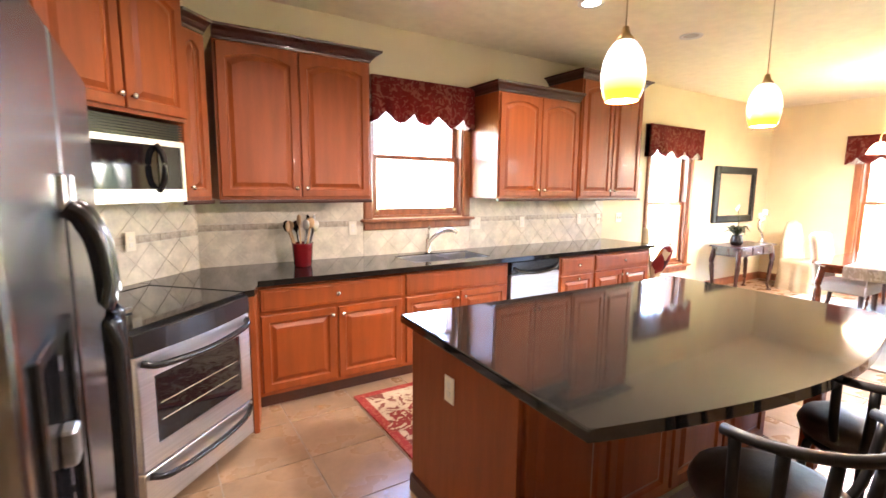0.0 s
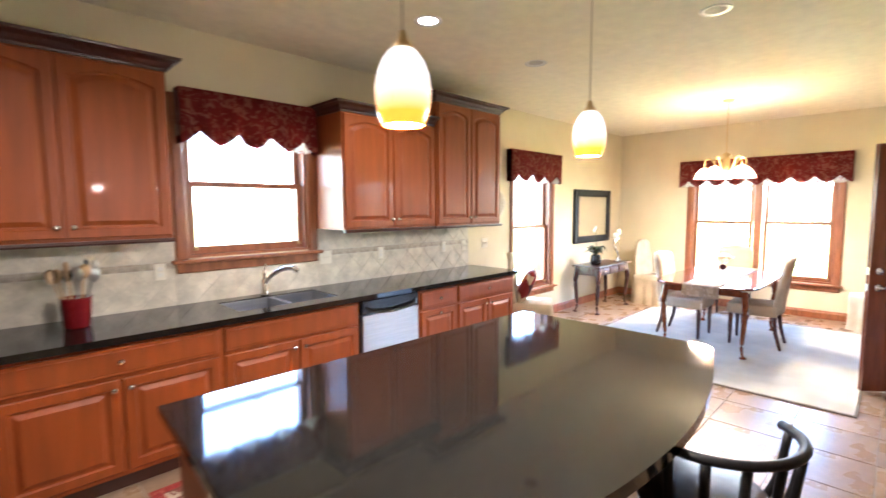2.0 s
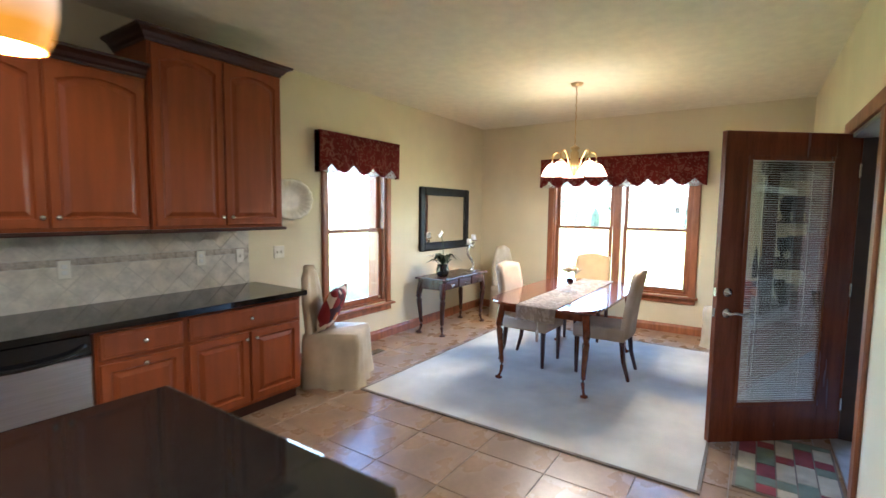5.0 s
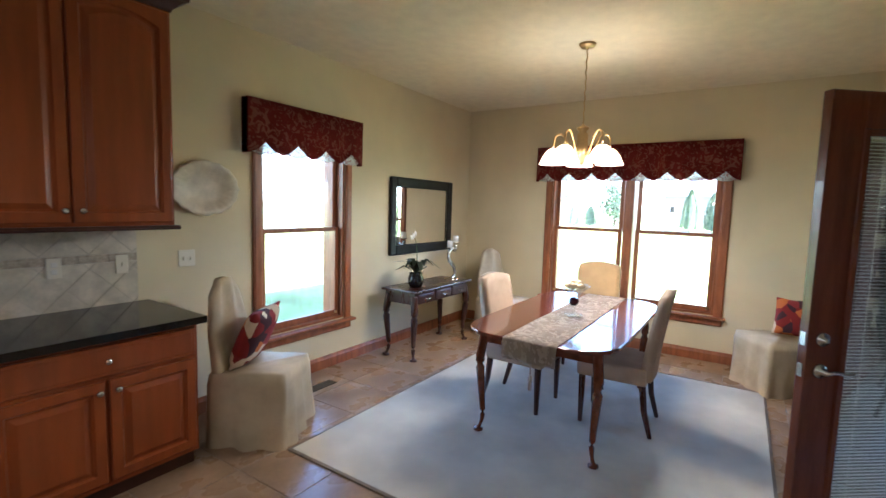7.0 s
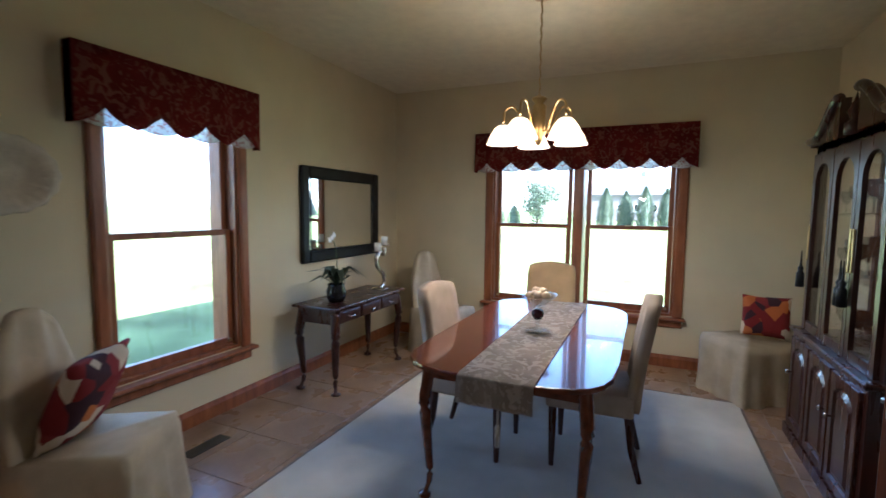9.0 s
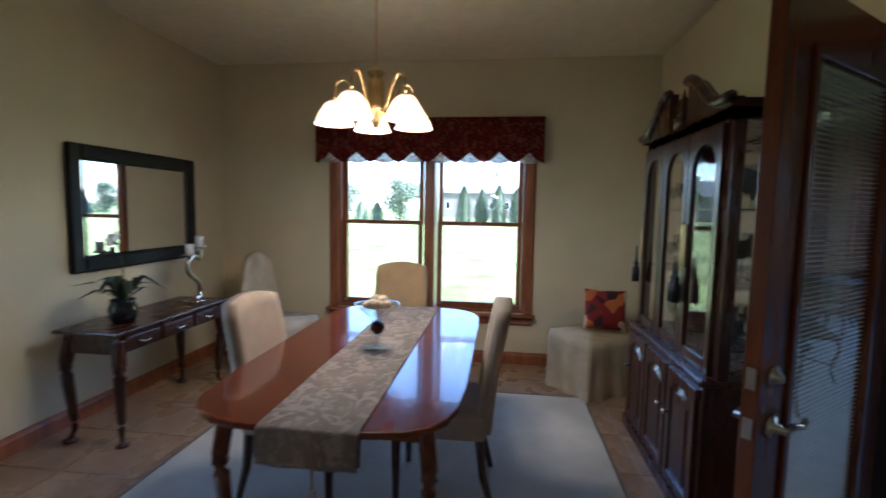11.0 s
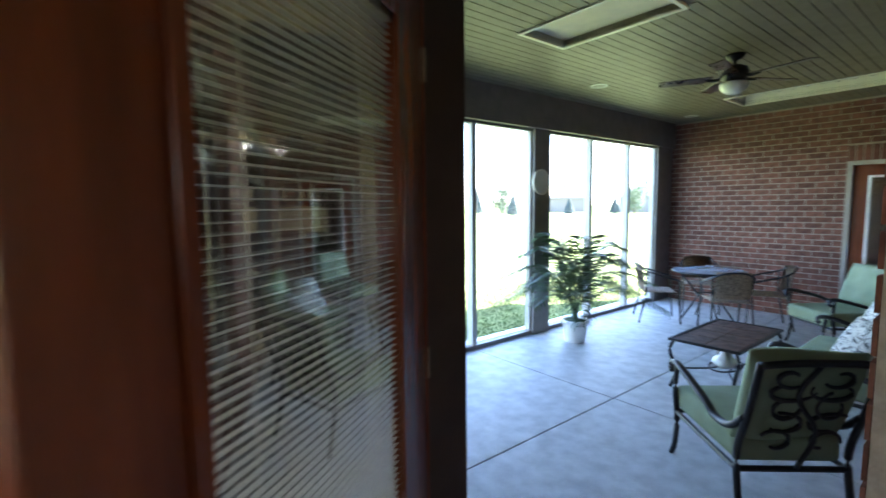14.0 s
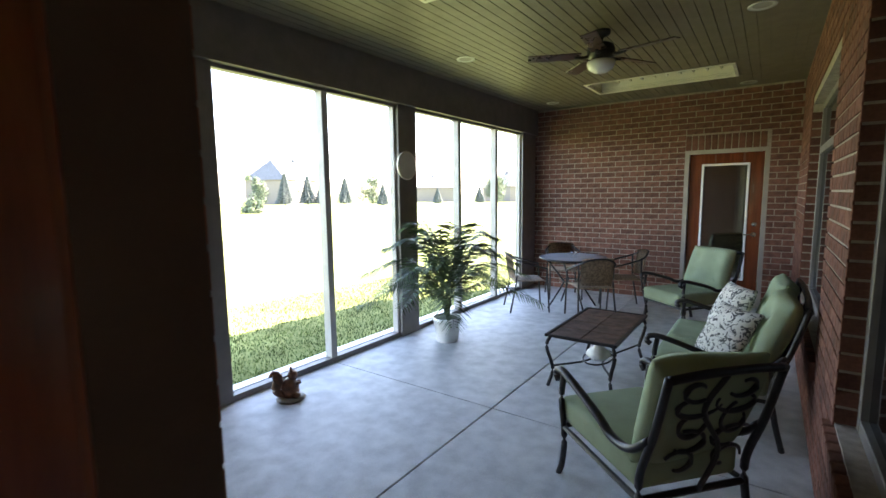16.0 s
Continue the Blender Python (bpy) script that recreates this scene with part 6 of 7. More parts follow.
# coffee table
t = thing("coffee_table", "black iron coffee table with a brown slate tile top", "coffee table", pose(7.58, -3.77, PF, 0, 0, 0))
rim = bmesh.new()
for q in ((-0.29, -0.54, -0.26, 0.54), (0.26, -0.54, 0.29, 0.54), (-0.26, -0.54, 0.26, -0.51), (-0.26, 0.51, 0.26, 0.54)):
    box(q[0], q[1], 0.428, q[2], q[3], 0.452, 0.004, rim)
part("rim", rim, IRON, t)
SLATE = material("brown_slate", (0.14, 0.085, 0.06), 0.45, vary=0.3, scale=12, fine=60, bump=0.03, tint_random=0.25)
for i in range(2):
    for j in range(4):
        part("tile", box(-0.256 + i * 0.258, -0.506 + j * 0.254, 0.432, -0.004 + i * 0.258, -0.256 + j * 0.254, 0.447, 0.003), SLATE, t)
for sx in (-1, 1):
    for sy in (-1, 1):
        part("leg", bar_curve([(sx * 0.25, sy * 0.50, 0.435), (sx * 0.275, sy * 0.525, 0.34), (sx * 0.235, sy * 0.485, 0.15), (sx * 0.265, sy * 0.515, 0.0)], 0.015), IRON, t, "", True)
for sx in (-1, 1):
    part("stretcher", bar_curve([(sx * 0.24, -0.49, 0.17), (sx * 0.05, 0.0, 0.13), (sx * 0.24, 0.49, 0.17)], 0.009), IRON, t, "", True)
part("shelf_ring", tube([(0.12 * math.cos(a), 0.22 * math.sin(a), 0.145) for a in (2 * math.pi * k / 24 for k in range(24))], 0.008, 6, closed=True), IRON, t, "", True)
t = thing("conch_shell", "white seashell ornament on the coffee table stretcher", "shell", pose(7.55, -3.66, PF + 0.155))
b = lathe([(0, 0), (0.06, 0.01), (0.10, 0.05), (0.085, 0.09), (0.05, 0.115), (0.03, 0.15), (0, 0.175)], 14)
for v in b.verts:
    v.co.x *= 1 + 0.25 * math.sin(6 * math.atan2(v.co.y, v.co.x))
part("shell", b, WHITE, t, "", True)

# round table and four chairs
t = thing("patio_table", "round glass-topped patio table with a dark metal rim", "table", pose(8.62, -5.98, PF))
part("glass_top", lathe([(0, 0.708), (0.44, 0.708), (0.44, 0.716), (0, 0.716)], 36), material("patio_glass", (0.30, 0.36, 0.40), 0.06, vary=0.05, bump=0.0), t, "smoky glass top")
part("rim", tube([(0.45 * math.cos(a), 0.45 * math.sin(a), 0.708) for a in (2 * math.pi * k / 40 for k in range(40))], 0.014, 8, closed=True), IRON, t, "", True)
for k in range(4):
    a = math.pi / 4 + k * math.pi / 2
    c, s = math.cos(a), math.sin(a)
    part("leg", bar_curve([(0.38 * c, 0.38 * s, 0.70), (0.16 * c, 0.16 * s, 0.42), (0.14 * c, 0.14 * s, 0.34), (0.36 * c, 0.36 * s, 0.0)], 0.013), IRON, t, "", True)
part("hub", tube([(0.15 * math.cos(a), 0.15 * math.sin(a), 0.38) for a in (2 * math.pi * k / 20 for k in range(20))], 0.009, 6, closed=True), IRON, t, "", True)
t = thing("condiment_set", "small glass condiment set on the patio table", "condiment set", pose(8.60, -5.96, PF + 0.717))
for x in (-0.03, 0.03):
    j = part("jar", lathe([(0, 0), (0.022, 0), (0.022, 0.05), (0.014, 0.06), (0, 0.06)], 12), CLEAR, t, "", True, pose(x, 0, 0))
    part("lid", lathe([(0, 0.06), (0.016, 0.06), (0.015, 0.075), (0, 0.078)], 12), STEEL, j, "steel lid", True)


def bistro_chair(m):
    t = thing("bistro_chair", "stacking patio chair with a tan wicker back and black arms", "chair", m, "wicker chairs round the patio table")
    s = pillow_mesh(0.46, 0.44, 0.03, 8, 6)
    s.transform(pose(0, 0, 0.43))
    part("seat", s, WICKER, t, "tan woven seat", True)
    bm = bmesh.new()
    grid = []
    for i in range(9):
        u = i / 4 - 1
        grid.append([bm.verts.new((u * 0.20, -0.25 - 0.05 * k / 5 + 0.06 * u * u, 0.47 + 0.33 * k / 5 + (0.02 * (1 - u * u) if k == 5 else 0))) for k in range(6)])
    for i in range(8):
        for k in range(5):
            bm.faces.new((grid[i][k], grid[i + 1][k], grid[i + 1][k + 1], grid[i][k + 1]))
    bmesh.ops.solidify(bm, geom=bm.faces[:], thickness=0.012)
    part("backrest", bm, WICKER, t, "tan woven back", True)
    part("arm_bow", bar_curve([(-0.235, 0.22, 0.60), (-0.26, 0.05, 0.65), (-0.24, -0.18, 0.72), (-0.10, -0.30, 0.80), (0.10, -0.30, 0.80), (0.24, -0.18, 0.72), (0.26, 0.05, 0.65), (0.235, 0.22, 0.60)], 0.012), IRON, t, "", True)
    for sx in (-1, 1):
        part("leg", bar_curve([(sx * 0.235, 0.22, 0.60), (sx * 0.235, 0.235, 0.40), (sx * 0.24, 0.26, 0.0)], 0.012), IRON, t, "", True)
        part("leg", bar_curve([(sx * 0.22, -0.18, 0.73), (sx * 0.22, -0.19, 0.42), (sx * 0.24, -0.27, 0.0)], 0.012), IRON, t, "", True)
    return t


c0 = bistro_chair(pose(9.12, -5.55, PF, 0, 0, 128))
for x, y, a in ((8.22, -5.52, -142), (8.02, -6.30, -62), (8.98, -6.58, 30)):
    copy_thing(c0, pose(x, y, PF, 0, 0, a))

# palm in a white pot
PALM = (9.24, -3.78)
t = thing("potted_palm", "feathery potted palm in a white pot on the concrete", "plant", pose(PALM[0], PALM[1], PF))
part("pot", lathe([(0, 0), (0.115, 0), (0.12, 0.01), (0.148, 0.23), (0.158, 0.235), (0.16, 0.27), (0.146, 0.27), (0.14, 0.22), (0, 0.22)], 26), WHITE, t, "white plastic pot", True)
part("moss", lathe([(0, 0.285), (0.06, 0.28), (0.12, 0.262), (0.142, 0.24), (0, 0.22)], 16), SOIL, t, "", True)
rnd = random.Random(21)
for k in range(23):
    a = k * 2.39996 + rnd.uniform(-0.2, 0.2)
    tall = k / 22
    reach = 0.48 + 0.62 * (1 - tall) + rnd.uniform(-0.05, 0.08)
    top = 0.62 + 0.62 * tall + rnd.uniform(-0.06, 0.06)
    c, s = math.cos(a), math.sin(a)
    spine = smooth_line([(0.02 * c, 0.02 * s, 0.27), (0.10 * c, 0.10 * s, 0.27 + (top - 0.27) * 0.55), (reach * 0.5 * c, reach * 0.5 * s, top), (reach * c, reach * s, top - 0.04 - 0.22 * (1 - tall))], 9)
    fr = part("frond", tube(spine, [0.006 - 0.004 * i / (len(spine) - 1) for i in range(len(spine))], 5), LEAF, t, "arching palm frond")
    bm = bmesh.new()
    n = len(spine)
    for i in range(8, n - 1):
        f = (i - 8) / (n - 9)
        d = (spine[i + 1] - spine[i]).normalized()
        side = d.cross(Vector((0, 0, 1)))
        if side.length < 0.1:
            side = Vector((-s, c, 0))
        side.normalize()
        for half in (0.0, 0.5):
            base = spine[i] * (1 - half) + spine[i + 1] * half
            ln = 0.27 * math.sin(math.pi * (0.15 + 0.8 * f)) + 0.03
            for sg in (-1, 1):
                tipd = (side * sg * 0.86 + d * 0.55 + Vector((0, 0, -0.12 + rnd.uniform(-0.12, 0.12)))).normalized()
                mid = base + tipd * ln * 0.45 + Vector((0, 0, 0.012))
                tip_ = base + tipd * ln + Vector((0, 0, -0.03))
                wv = d * 0.011
                v = [bm.verts.new(p) for p in (base, mid - wv, tip_, mid + wv)]
                bm.faces.new(v)
    part("frond_blade", bm, LEAF, fr)

# squirrel ornament
t = thing("squirrel_figurine", "brown ceramic squirrel ornament sitting on the floor", "ornament", pose(9.44, -1.88, PF, 0, 0, -124) @ Matrix.Scale(1.05, 4))
bm = lathe([(0, 0), (0.075, 0.0), (0.08, 0.02), (0.05, 0.035), (0.055, 0.06), (0.065, 0.09), (0.055, 0.13), (0.035, 0.16), (0.0, 0.17)], 14)
hd = lathe([(0, -0.04), (0.03, -0.028), (0.04, 0), (0.03, 0.028), (0, 0.042)], 12)
join(bm, hd, pose(0.02, 0, 0.185))
for s in (-1, 1):
    join(bm, lathe([(0, 0), (0.012, 0.005), (0.008, 0.025), (0, 0.035)], 8), pose(0.01, s * 0.02, 0.215))
    join(bm, tube([(0.03, s * 0.03, 0.12), (0.075, s * 0.012, 0.125)], 0.012, 7))
    join(bm, lathe([(0, 0), (0.03, 0.004), (0.034, 0.03), (0.0, 0.05)], 10), pose(0.035, s * 0.045, 0.02))
join(bm, tube(smooth_line([(-0.05, 0, 0.03), (-0.10, 0, 0.08), (-0.085, 0, 0.16), (-0.11, 0, 0.21), (-0.15, 0, 0.19)]), [0.02, 0.022, 0.025, 0.028, 0.03, 0.032, 0.034, 0.036, 0.038, 0.04, 0.04, 0.04, 0.04, 0.04, 0.038, 0.036, 0.034, 0.03, 0.028, 0.026, 0.022, 0.018, 0.014, 0.01, 0.004][:25], 9))
part("figure", bm, TERRACOTTA, t, "", True)
part("base", lathe([(0, 0), (0.10, 0.0), (0.11, 0.012), (0.09, 0.03), (0, 0.03)], 16), FRAMEGREY, t, "grey stone base", True)

# ceiling fan
t = thing("ceiling_fan", "dark bronze ceiling fan with five blades and a white light", "ceiling fan", pose(7.67, -3.90, PORCH_CEIL))
part("canopy", lathe([(0, 0), (0.075, 0), (0.07, -0.03), (0.03, -0.055), (0.014, -0.06), (0.014, -0.11), (0, -0.11)], 20), IRON, t, "", True)
part("motor", lathe([(0, -0.10), (0.06, -0.10), (0.10, -0.12), (0.115, -0.16), (0.11, -0.21), (0.08, -0.235), (0.06, -0.25), (0, -0.25)], 24), IRON, t, "", True)
part("light_bowl", lathe([(0.0, -0.35), (0.05, -0.345), (0.10, -0.315), (0.12, -0.27), (0.115, -0.25), (0, -0.25)], 24), WHITE, t, "white glass bowl", True)
for k in range(5):
    a = 25 + 72 * k
    bl = box(0.17, -0.055, -0.204, 0.62, 0.07, -0.196, 0.003)
    bl.transform(pose(0, 0, 0, 0, 0, a) @ pose(0, 0, -0.20, 9, 0, 0) @ pose(0, 0, 0.20))
    b = part("blade", bl, DARKWOOD, t, "dark brown blade")
    ir = tube([(0.09, 0, -0.20), (0.15, 0, -0.215), (0.22, 0, -0.205)], 0.014, 6)
    ir.transform(pose(0, 0, 0, 0, 0, a))
    part("blade_iron", ir, IRON, b)
for x, y in ((6.54, -4.08), (6.72, -6.95), (9.22, -6.65), (9.04, -3.88)):
    downlight(x, y, False, PORCH_CEIL)
# wall clock on the screen post
t = thing("outdoor_clock", "round cream clock hanging on the screen post", "clock", pose(PX1 - 0.065, -3.72, 1.78, 90, 0, -90))
part("rim", lathe([(0, 0), (0.155, 0), (0.16, 0.02), (0.145, 0.03), (0.14, 0.022), (0, 0.022)], 30), PLASTIC, t, "", True)
part("dial", lathe([(0, 0.0225), (0.138, 0.0225), (0.138, 0.025), (0, 0.025)], 30), WHITE, t, "cream dial")

turn_porch(known)
# ---- outdoors ----
ground = bmesh.new()
box(-900, -900, -1.2, 900, 900, -0.32, 0, ground)
single("ground", ground, GRASS, "mown green lawn reaching to the horizon", "lawn", kind="structure")


BLADES = material("grass_blades", (0.11, 0.165, 0.045), 0.7, vary=0.25, scale=2, bump=0.0, tint_random=0.3, spec=0.2)
rnd = random.Random(77)
verts, faces = [], []
for k in range(42000):
    x, y = 9.98 + 3.6 * rnd.random() ** 1.3, -9.0 + 8.6 * rnd.random()
    a, hh, lean = rnd.uniform(0, 6.28), rnd.uniform(0.018, 0.042), rnd.uniform(0.0, 0.02)
    c, q = math.cos(a) * 0.006, math.sin(a) * 0.006
    verts += [(x - c, y - q, -0.325), (x + c, y + q, -0.325), (x + lean * q * 90, y - lean * c * 90, -0.32 + hh)]
    faces.append((3 * k, 3 * k + 1, 3 * k + 2))
me = bpy.data.meshes.new("grass")
me.from_pydata(verts, [], faces)
me.materials.append(BLADES)
tagged(new("grass", me), "short green lawn grass beside the porch", "grass", kind="stuff")


def conifer(x, y, h, r, seed, slim=False):
    rnd = random.Random(seed)
    t = thing("arborvitae" if slim else "spruce_tree", "slim clipped evergreen on the lawn" if slim else "young conical spruce on the far lawn", "tree", pose(x, y, -0.32, 0, 0, rnd.uniform(0, 360)))
    part("trunk", tube([(0, 0, 0), (0, 0, h * 0.5), (0, 0, h * 0.96)], [0.08, 0.05, 0.012], 6), DARKWOOD, t)
    bm = bmesh.new()
    n = 900
    for k in range(n):
        f = (k / n) ** 0.8
        z = h * (0.06 + 0.94 * f)
        rr = (r * (1 - f ** 3) if slim else r * (1 - f)) * (0.45 + 0.6 * rnd.random() ** 0.6) + 0.03
        a = k * 2.39996
        c, s = math.cos(a), math.sin(a)
        p = Vector((rr * c, rr * s, z))
        sz = (0.24 if slim else 0.30) * (1.1 - 0.5 * f) * h / 3.5
        out = Vector((c, s, 0.9 if slim else -0.35)).normalized()
        side = Vector((-s, c, 0))
        v = [bm.verts.new(q) for q in (p - out * sz * 0.5 - side * sz * 0.4, p + out * sz * 0.9, p - out * sz * 0.5 + side * sz * 0.4, p - out * sz * 0.1 + Vector((0, 0, sz * 0.3)))]
        bm.faces.new((v[0], v[1], v[3]))
        bm.faces.new((v[3], v[1], v[2]))
    core = [(0, 0.05 * h)] + [((r * (1 - f ** 3) if slim else r * (1 - f)) * 0.62 + 0.01, h * (0.06 + 0.92 * f)) for f in (0.0, 0.2, 0.4, 0.6, 0.8, 0.95)] + [(0, h * 0.98)]
    join(bm, lathe(core, 9))
    part("crown", bm, FARLEAF if slim else SPRUCE, t)


def broadleaf(x, y, h, r, seed):
    rnd = random.Random(seed)
    t = thing("leafy_tree", "rounded broadleaf tree beyond the lawn", "tree", pose(x, y, -0.32))
    part("trunk", tube([(0, 0, 0), (0.05, 0, h * 0.3), (0, 0.05, h * 0.6)], [0.16, 0.12, 0.05], 7), DARKWOOD, t)
    for k in range(4):
        a = k * 1.6
        part("limb", tube([(0, 0, h * 0.35), (r * 0.5 * math.cos(a), r * 0.5 * math.sin(a), h * 0.6)], [0.07, 0.02], 5), DARKWOOD, t)
    bm = bmesh.new()
    blobs = [(Vector((rnd.gauss(0, r * 0.36), rnd.gauss(0, r * 0.36), h * rnd.uniform(0.15, 0.82))), r * rnd.uniform(0.32, 0.58)) for _ in range(18)]
    for k in range(4200):
        c, rr = blobs[k % 18]
        d = Vector((rnd.gauss(0, 1), rnd.gauss(0, 1), rnd.gauss(0, 1))).normalized()
        p = c + d * rr * rnd.uniform(0.55, 1.08)
        q = Vector((rnd.gauss(0, 1), rnd.gauss(0, 1), rnd.gauss(0, 1))).normalized()
        e = d.cross(q).normalized() * 0.12 * min(1, r / 1.6)
        g = q * 0.14 * min(1, r / 1.6)
        v = [bm.verts.new(z) for z in (p - e, p + g * 0.8, p + e, p - g * 0.8)]
        bm.faces.new(v)
    part("crown", bm, FARLEAF, t)


for k, (x, y, h, r) in enumerate(((84, -46, 6.0, 1.7), (83.5, -50.5, 5.6, 1.6), (78.4, -55.4, 5.2, 1.6), (82, -52.5, 4.4, 1.3), (63.1, -51.3, 3.6, 1.1), (70, -63, 3.4, 1.1), (64, -66, 3.0, 1.0), (60, -74, 3.2, 1.1), (92, -36, 6.0, 1.7), (95, -29, 5.6, 1.6), (90, -20, 5.4, 1.6), (88, -10, 5.0, 1.5))):
    conifer(x, y, h, r, 40 + k)
for k, (x, y, h) in enumerate(((57, 5.7, 4.3), (58, 3.75, 4.0), (57, 1.8, 4.4), (57, -0.2, 4.2), (57, -2.2, 4.0), (62, 19.2, 2.6), (62.5, 17.3, 2.5))):
    conifer(x, y, h, 0.85, 70 + k, True)
broadleaf(62, 14.2, 6.2, 2.3, 3)
broadleaf(80, 28, 7.5, 3.6, 4)
broadleaf(78, -62, 6.0, 2.6, 5)
broadleaf(60, -80, 6.0, 2.8, 6)
broadleaf(89, -43.6, 6.5, 1.8, 9)
broadleaf(53.8, -24.4, 1.6, 1.1, 8)


def house(x, y, w, d, h, rot, wallmat, label, gable=2.2):
    t = thing("far_house", label, "house", pose(x, y, -0.32, 0, 0, rot))
    wl = part("wall", box(-w / 2, -d / 2, 0, w / 2, d / 2, h), wallmat, t)
    bm = bmesh.new()
    e = 0.4
    pts = [(-w / 2 - e, -d / 2 - e, h), (w / 2 + e, -d / 2 - e, h), (w / 2 + e, d / 2 + e, h), (-w / 2 - e, d / 2 + e, h), (-w / 2 + d * 0.25, 0, h + gable), (w / 2 - d * 0.25, 0, h + gable)]
    v = [bm.verts.new(p) for p in pts]
    for f in ((0, 1, 5, 4), (1, 2, 5), (2, 3, 4, 5), (3, 0, 4), (3, 2, 1, 0)):
        bm.faces.new([v[i] for i in f])
    rf = part("roof", bm, FARROOF, t)
    part("chimney", box(w * 0.2, -0.4, h + gable * 0.4, w * 0.2 + 0.8, 0.4, h + gable + 0.7), FARROOF, rf)
    for k in range(5):
        xx = -w / 2 + w * (k + 0.5) / 5
        wd = part("window", ring(1.1, 1.5, 0.09, -d / 2 - 0.05, -d / 2 + 0.02, xx - 0.55, h * 0.35), WHITE, t)
        part("pane", box(xx - 0.46, -d / 2 - 0.03, h * 0.35 + 0.09, xx + 0.46, -d / 2 - 0.01, h * 0.35 + 1.41), BLACKGLASS, wd)
    return t


SIDING = material("pale_siding", (0.20, 0.17, 0.145), 0.8, vary=0.06)
house(106, -59.5, 17, 10, 5.4, -62, SIDING, "pale far house with a grey hipped roof", 4.6)
house(104, 6, 15, 10, 5.0, -95, SIDING, "pale far house behind evergreens", 4.0)
house(88, -92, 18, 10, 3.4, -45, SIDING, "low pale far house with a grey roof", 3.0)
house(66, -96, 18, 9, 3.4, -35, SIDING, "low pale far house on the horizon", 3.2)
house(110, 44, 16, 10, 5.0, -110, SIDING, "pale far house at the lawn's edge", 3.6)
house(10, 90, 16, 9, 3.6, 180, SIDING, "pale far house across the side lawn", 3.2)


# ---- bar stools ----
def bar_stool(m):
    """A swivel stool with a round leather seat and a curved spindle back; the back is on local -y."""
    t = thing("bar_stool", "dark swivel bar stool with a brown leather seat and spindle back", "stool", m, "stools at the island")
    part("seat", lathe([(0, 0.60), (0.17, 0.60), (0.205, 0.615), (0.215, 0.645), (0.20, 0.68), (0.15, 0.70), (0, 0.705)], 28), LEATHER, t, "round brown leather seat", True)
    part("seat_ring", lathe([(0.0, 0.565), (0.17, 0.565), (0.19, 0.58), (0.19, 0.60), (0, 0.60)], 24), BLACKFRAME, t, "", True)
    arc = [(0.25 * math.sin(radians(a)), -0.03 - 0.25 * math.cos(radians(a)), 0.925 + 0.012 * math.cos(radians(a))) for a in range(-80, 81, 10)]
    part("back_rail", tube(arc, 0.017, 8), BLACKFRAME, t, "curved black back rail", True)
    for a in (-72, -48, -24, 0, 24, 48, 72):
        s, c = math.sin(radians(a)), math.cos(radians(a))
        part("spindle", tube(smooth_line([(0.17 * s, -0.17 * c, 0.60), (0.225 * s, -0.015 - 0.235 * c, 0.72), (0.25 * s, -0.03 - 0.25 * c, 0.92)], 4), 0.013, 7, flat=1.2), BLACKFRAME, t, "", True)
    for k in range(4):
        a = math.pi / 4 + k * math.pi / 2
        c, s = math.cos(a), math.sin(a)
        part("leg", tube(smooth_line([(0.10 * c, 0.10 * s, 0.57), (0.17 * c, 0.17 * s, 0.52), (0.19 * c, 0.19 * s, 0.25), (0.235 * c, 0.235 * s, 0.0)], 5), 0.016), BLACKFRAME, t, "", True)
    part("foot_ring", tube([(0.195 * math.cos(a), 0.195 * math.sin(a), 0.22) for a in (2 * math.pi * k / 24 for k in range(24))], 0.011, 7, closed=True), BLACKFRAME, t, "", True)
    return t


LOWER = Matrix.Diagonal((1, 1, 0.96, 1))
st = bar_stool(pose(2.06, 1.12, 0, 0, 0, -22) @ LOWER)
copy_thing(st, pose(2.84, 1.11, 0, 0, 0, -31) @ LOWER)

# ---- floor tiles ----
S = 0.462
tile_mesh = mesh_from("tile", box(0.003, 0.003, -0.008, S - 0.003, S - 0.003, 0.0, 0.0015), TILE)
count = 0
rest = bmesh.new()
i0, j0 = 4.92, 0.685
for i in range(-12, 11):
    for j in range(-10, 9):
        x, y = i0 + i * S, j0 + j * S
        if x < WW - 0.2 or x > WE or y > WN or y < SOUTH:
            continue
        if x + S > WE or y + S > WN or y < WS - 0.05 or x < WW:
            xa, xb, ya, yb = max(x, WW) + 0.003, min(x + S, WE) - 0.003, y + 0.003, min(y + S, WN) - 0.003
            if xa < xb and ya < yb and not (y < WS - 0.4 and x > 4.6):
                box(xa, ya, -0.008, xb, yb, 0.0, 0, rest)
            continue
        if 0.4 < y + S and count < 300:
            o = new("tile", tile_mesh)
            o.parent = floor
            o.matrix_basis = pose(x, y, 0)
            count += 1
tagged(part("far_tiles", rest, TILE, floor), kind="stuff")

# ---- splash tiles on the north and slanted walls ----
t = thing("backsplash", "pale stone tile backsplash laid in diamonds with a narrow band", "backsplash", pose(0, 0, 0), kind="structure")
D = 0.165


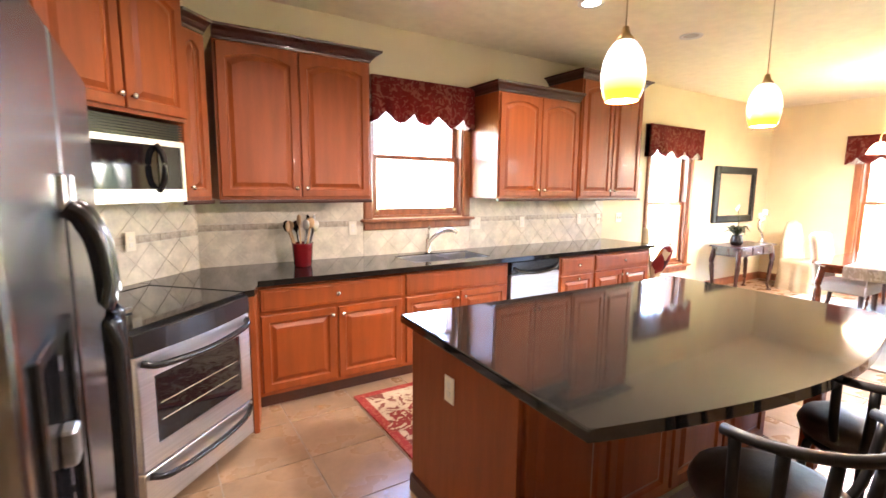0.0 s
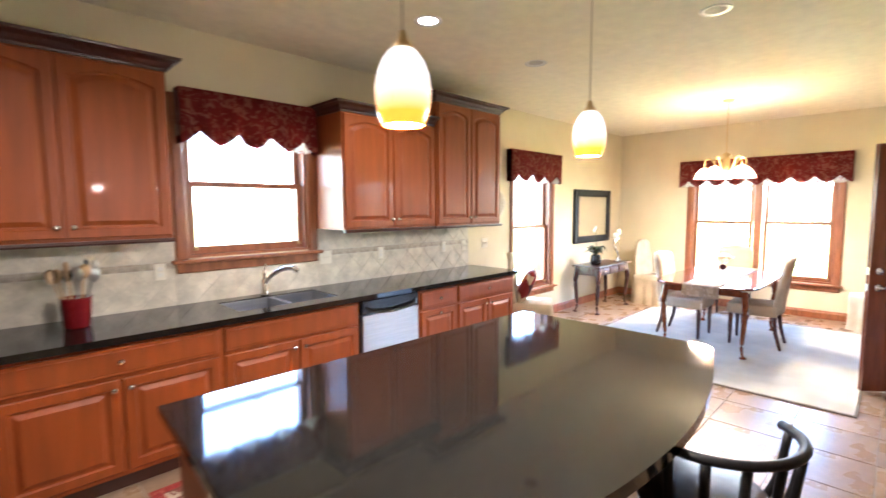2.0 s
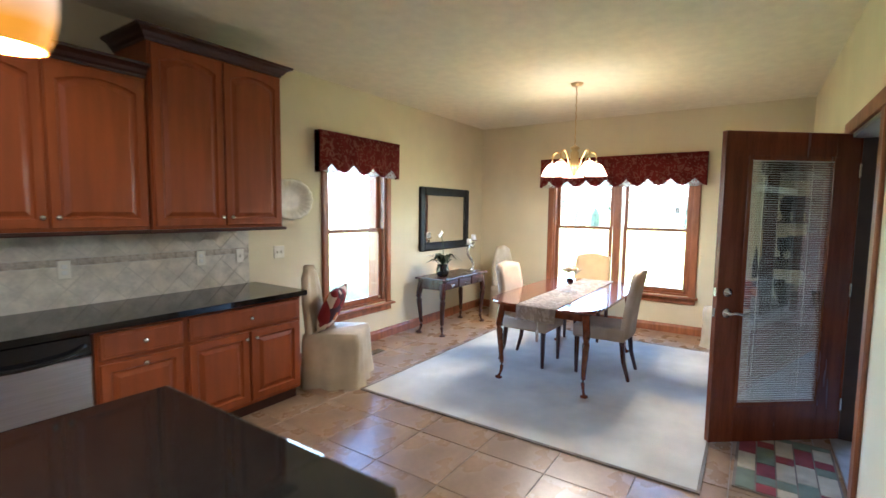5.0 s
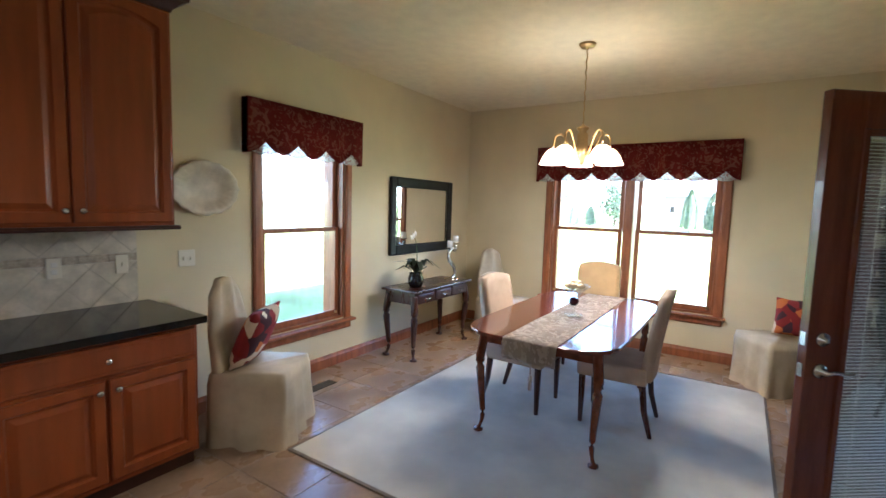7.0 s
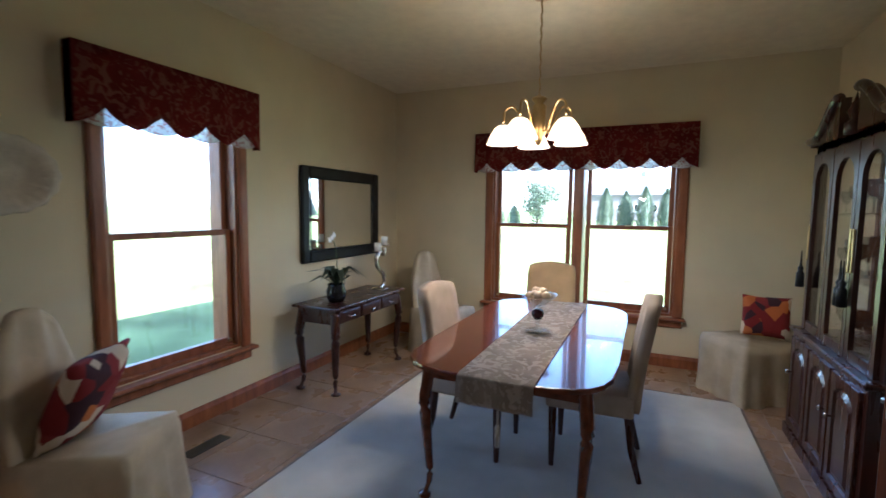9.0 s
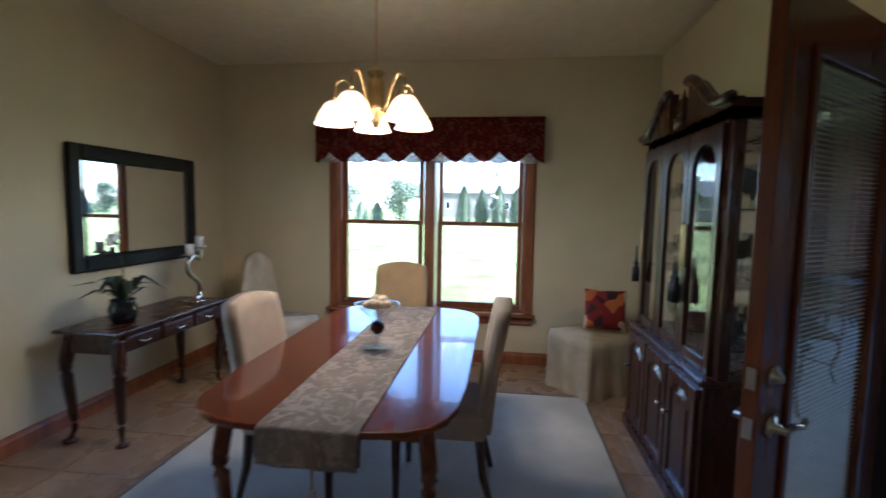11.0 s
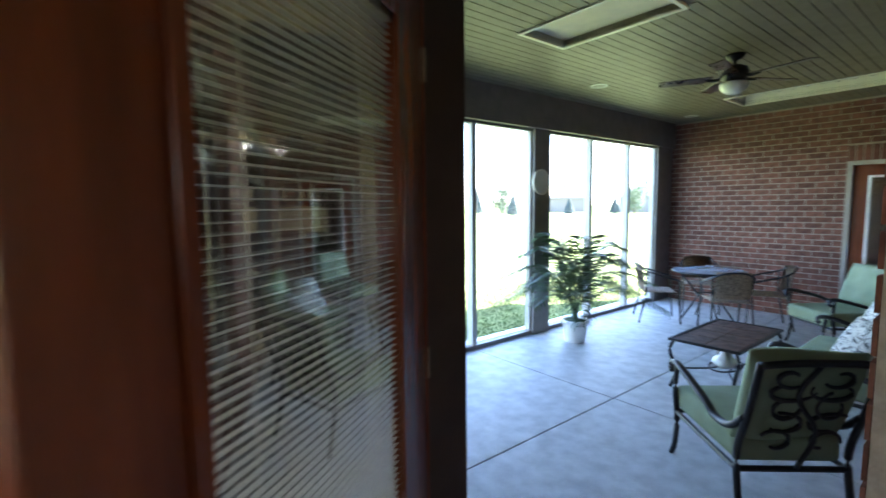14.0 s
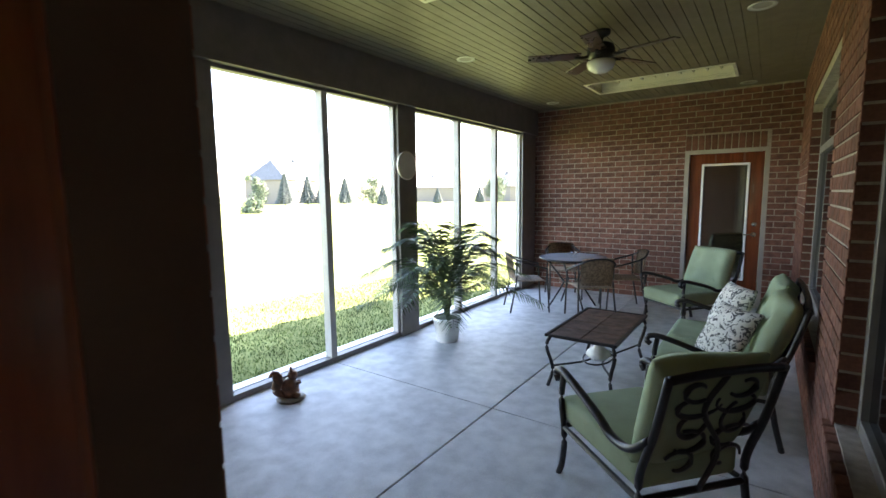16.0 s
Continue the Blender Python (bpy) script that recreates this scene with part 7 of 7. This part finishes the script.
def splash(m, length, z0, z1, zband=None, skip=None):
    """Diamond tiles above and below a band, clipped to the field; local x along the wall, y = 0 the wall face."""
    def field(za, zb):
        h = D * math.sqrt(2) / 2
        nx = int(length / h) + 3
        nz = int((zb - za) / h) + 3
        for i in range(-1, nx):
            for j in range(-1, nz):
                if (i + j) % 2:
                    continue
                cx, cz = i * h, za + j * h
                q = h - 0.003
                poly = [(cx + q, cz), (cx, cz + q), (cx - q, cz), (cx, cz - q)]
                for axis, lim, sign in ((0, 0.0, 1), (0, length, -1), (1, za, 1), (1, zb, -1)):
                    out = []
                    for a, b in zip(poly, poly[1:] + poly[:1]):
                        ia, ib = sign * (a[axis] - lim) >= 0, sign * (b[axis] - lim) >= 0
                        if ia:
                            out.append(a)
                        if ia != ib:
                            u = (lim - a[axis]) / (b[axis] - a[axis])
                            out.append((a[0] + (b[0] - a[0]) * u, a[1] + (b[1] - a[1]) * u))
                    poly = out
                    if len(poly) < 3:
                        break
                if len(poly) < 3 or (skip and skip[0] < cx < skip[1]):
                    continue
                bm = bmesh.new()
                f = [bm.verts.new((x, -0.012, z)) for x, z in poly]
                b = [bm.verts.new((x, 0.0, z)) for x, z in poly]
                bm.faces.new(f)
                for k in range(len(poly)):
                    bm.faces.new((f[k], b[k], b[(k + 1) % len(poly)], f[(k + 1) % len(poly)]))
                part("tile", bm, SPLASH, t, "", False, m)
    part("grout_bed", box(0, -0.008, z0, length, -0.0005, z1), SPLASHGROUT, t, "", False, m)
    if zband is None:
        field(z0, z1)
        return
    field(z0, zband - 0.003)
    field(zband + 0.053, z1)
    n = int(length / 0.15)
    band = mesh_from("band_tile", box(0.0015, -0.013, 0.002, length / n - 0.0015, 0, 0.048, 0.0), SPLASHBAND)
    for k in range(n):
        if skip and skip[0] < k * length / n < skip[1]:
            continue
        o = new("band_tile", band)
        o.parent = t
        o.matrix_basis = m @ pose(k * length / n, 0, zband)


splash(pose(DIAG + 0.01, WN, 0), 2.09 - DIAG, CT, UZ, 1.175)
splash(pose(2.102, WN, 0), 1.136, CT, 1.13)
splash(pose(3.24, WN, 0), 2.01, CT, UZ, 1.175)
splash(pose(WW + 0.0, WN - (DIAG - WW), 0, 0, 0, 45) @ pose(diag_len - 1.0, 0, 0), 1.0, 0.905, 1.45, 1.15)

# ---- bricks of the porch walls ----
known = {o.name for o in scene.objects}
BL, BH, JT = 0.203, 0.0675, 0.0125


def brick_face(owner, m, length, height, holes, limit, depth=0.009, prefer=None):
    """Running-bond bricks on a mortar bed; local x along the face, y = 0 the bed, front towards -y."""
    full = mesh_from("brick", box(0, -depth, 0, BL, -0.001, BH, 0.003), BRICK)
    rest, count = bmesh.new(), 0
    rows = int(height / (BH + JT))
    for r in range(rows):
        z = r * (BH + JT) + 0.006
        x = -(BL + JT) / 2 * (r % 2)
        while x < length:
            pieces = [(max(0, x), min(length, x + BL))]
            for a, b, c, d in holes:
                if z + BH > b and z < d:
                    nxt = []
                    for p, q in pieces:
                        if q <= a or p >= c:
                            nxt.append((p, q))
                        else:
                            if p < a:
                                nxt.append((p, a))
                            if q > c:
                                nxt.append((c, q))
                    pieces = nxt
            for p, q in pieces:
                if q - p < 0.02:
                    continue
                near = prefer is None or prefer(p, z)
                if q - p > BL - 0.001 and near and count < limit:
                    o = new("brick", full)
                    o.parent = owner
                    o.matrix_basis = owner.matrix_basis.inverted() @ m @ pose(p, 0, z)
                    count += 1
                else:
                    b = box(p, -depth, z, q, -0.001, z + BH)
                    join(rest, b, m)
            x += BL + JT
    if rest.verts:
        rest.transform(owner.matrix_basis.inverted())
        tagged(part("brickwork", rest, BRICK, owner), kind="stuff")


def plain_owner(name, label):
    return thing(name, label, "wall", pose(0, 0, 0), kind="structure")


HGT = PORCH_CEIL - PORCH_FLOOR
far = plain_owner("brick_wall_far", "red brick porch wall laid in running bond")
brick_face(far, pose(PX1, PY1, PORCH_FLOOR, 0, 0, 180), PX1 - PX0, HGT, [(PX1 - PDOOR[1] - 0.06, 0, PX1 - PDOOR[0] + 0.06, 2.02 - PORCH_FLOOR + 0.215)], 300, prefer=lambda x, z: 0.9 < z < 2.6)
# soldier course over the far door
sol = mesh_from("brick", box(0, -0.011, 0, BH, -0.001, BL, 0.003), BRICK)
for k in range(12):
    o = new("brick", sol)
    o.parent = far
    o.matrix_basis = pose(PDOOR[1] + 0.055 - k * (BH + JT), PY1, 2.028, 0, 0, 180)
west = plain_owner("brick_wall_west", "red brick porch side wall round tall windows")
brick_face(west, pose(PX0, PY1, PORCH_FLOOR, 0, 0, 90), -PY1 - 0.27, HGT, [(a - PY1, z0 - PORCH_FLOOR, c - PY1, z1 - PORCH_FLOOR) for a, z0, c, z1 in PWIN], 290, prefer=lambda x, z: x > 2.3)
rb = mesh_from("brick", box(PX0 - 0.092, -0.001, 0, PX0 + 0.009, 0.009, BH, 0.003), BRICK)
for y0, z0, y1, z1 in PWIN:
    for k in range(int((z1 - z0) / (BH + JT))):
        o = new("brick", rb)
        o.parent = west
        o.matrix_basis = pose(0, y0, z0 + 0.006 + k * (BH + JT))
ret = plain_owner("brick_jamb", "red brick return beside the porch doorway")
brick_face(ret, pose(BRICK_EDGE + 0.006, -0.067, PORCH_FLOOR, 0, 0, -90), 0.077, 2.4, [], 60)
brick_face(ret, pose(BRICK_EDGE + 0.0, -0.136, PORCH_FLOOR, 0, 0, 0), PX1 - BRICK_EDGE, HGT, [], 200, prefer=lambda x, z: x < 1.2)
turn_porch(known)
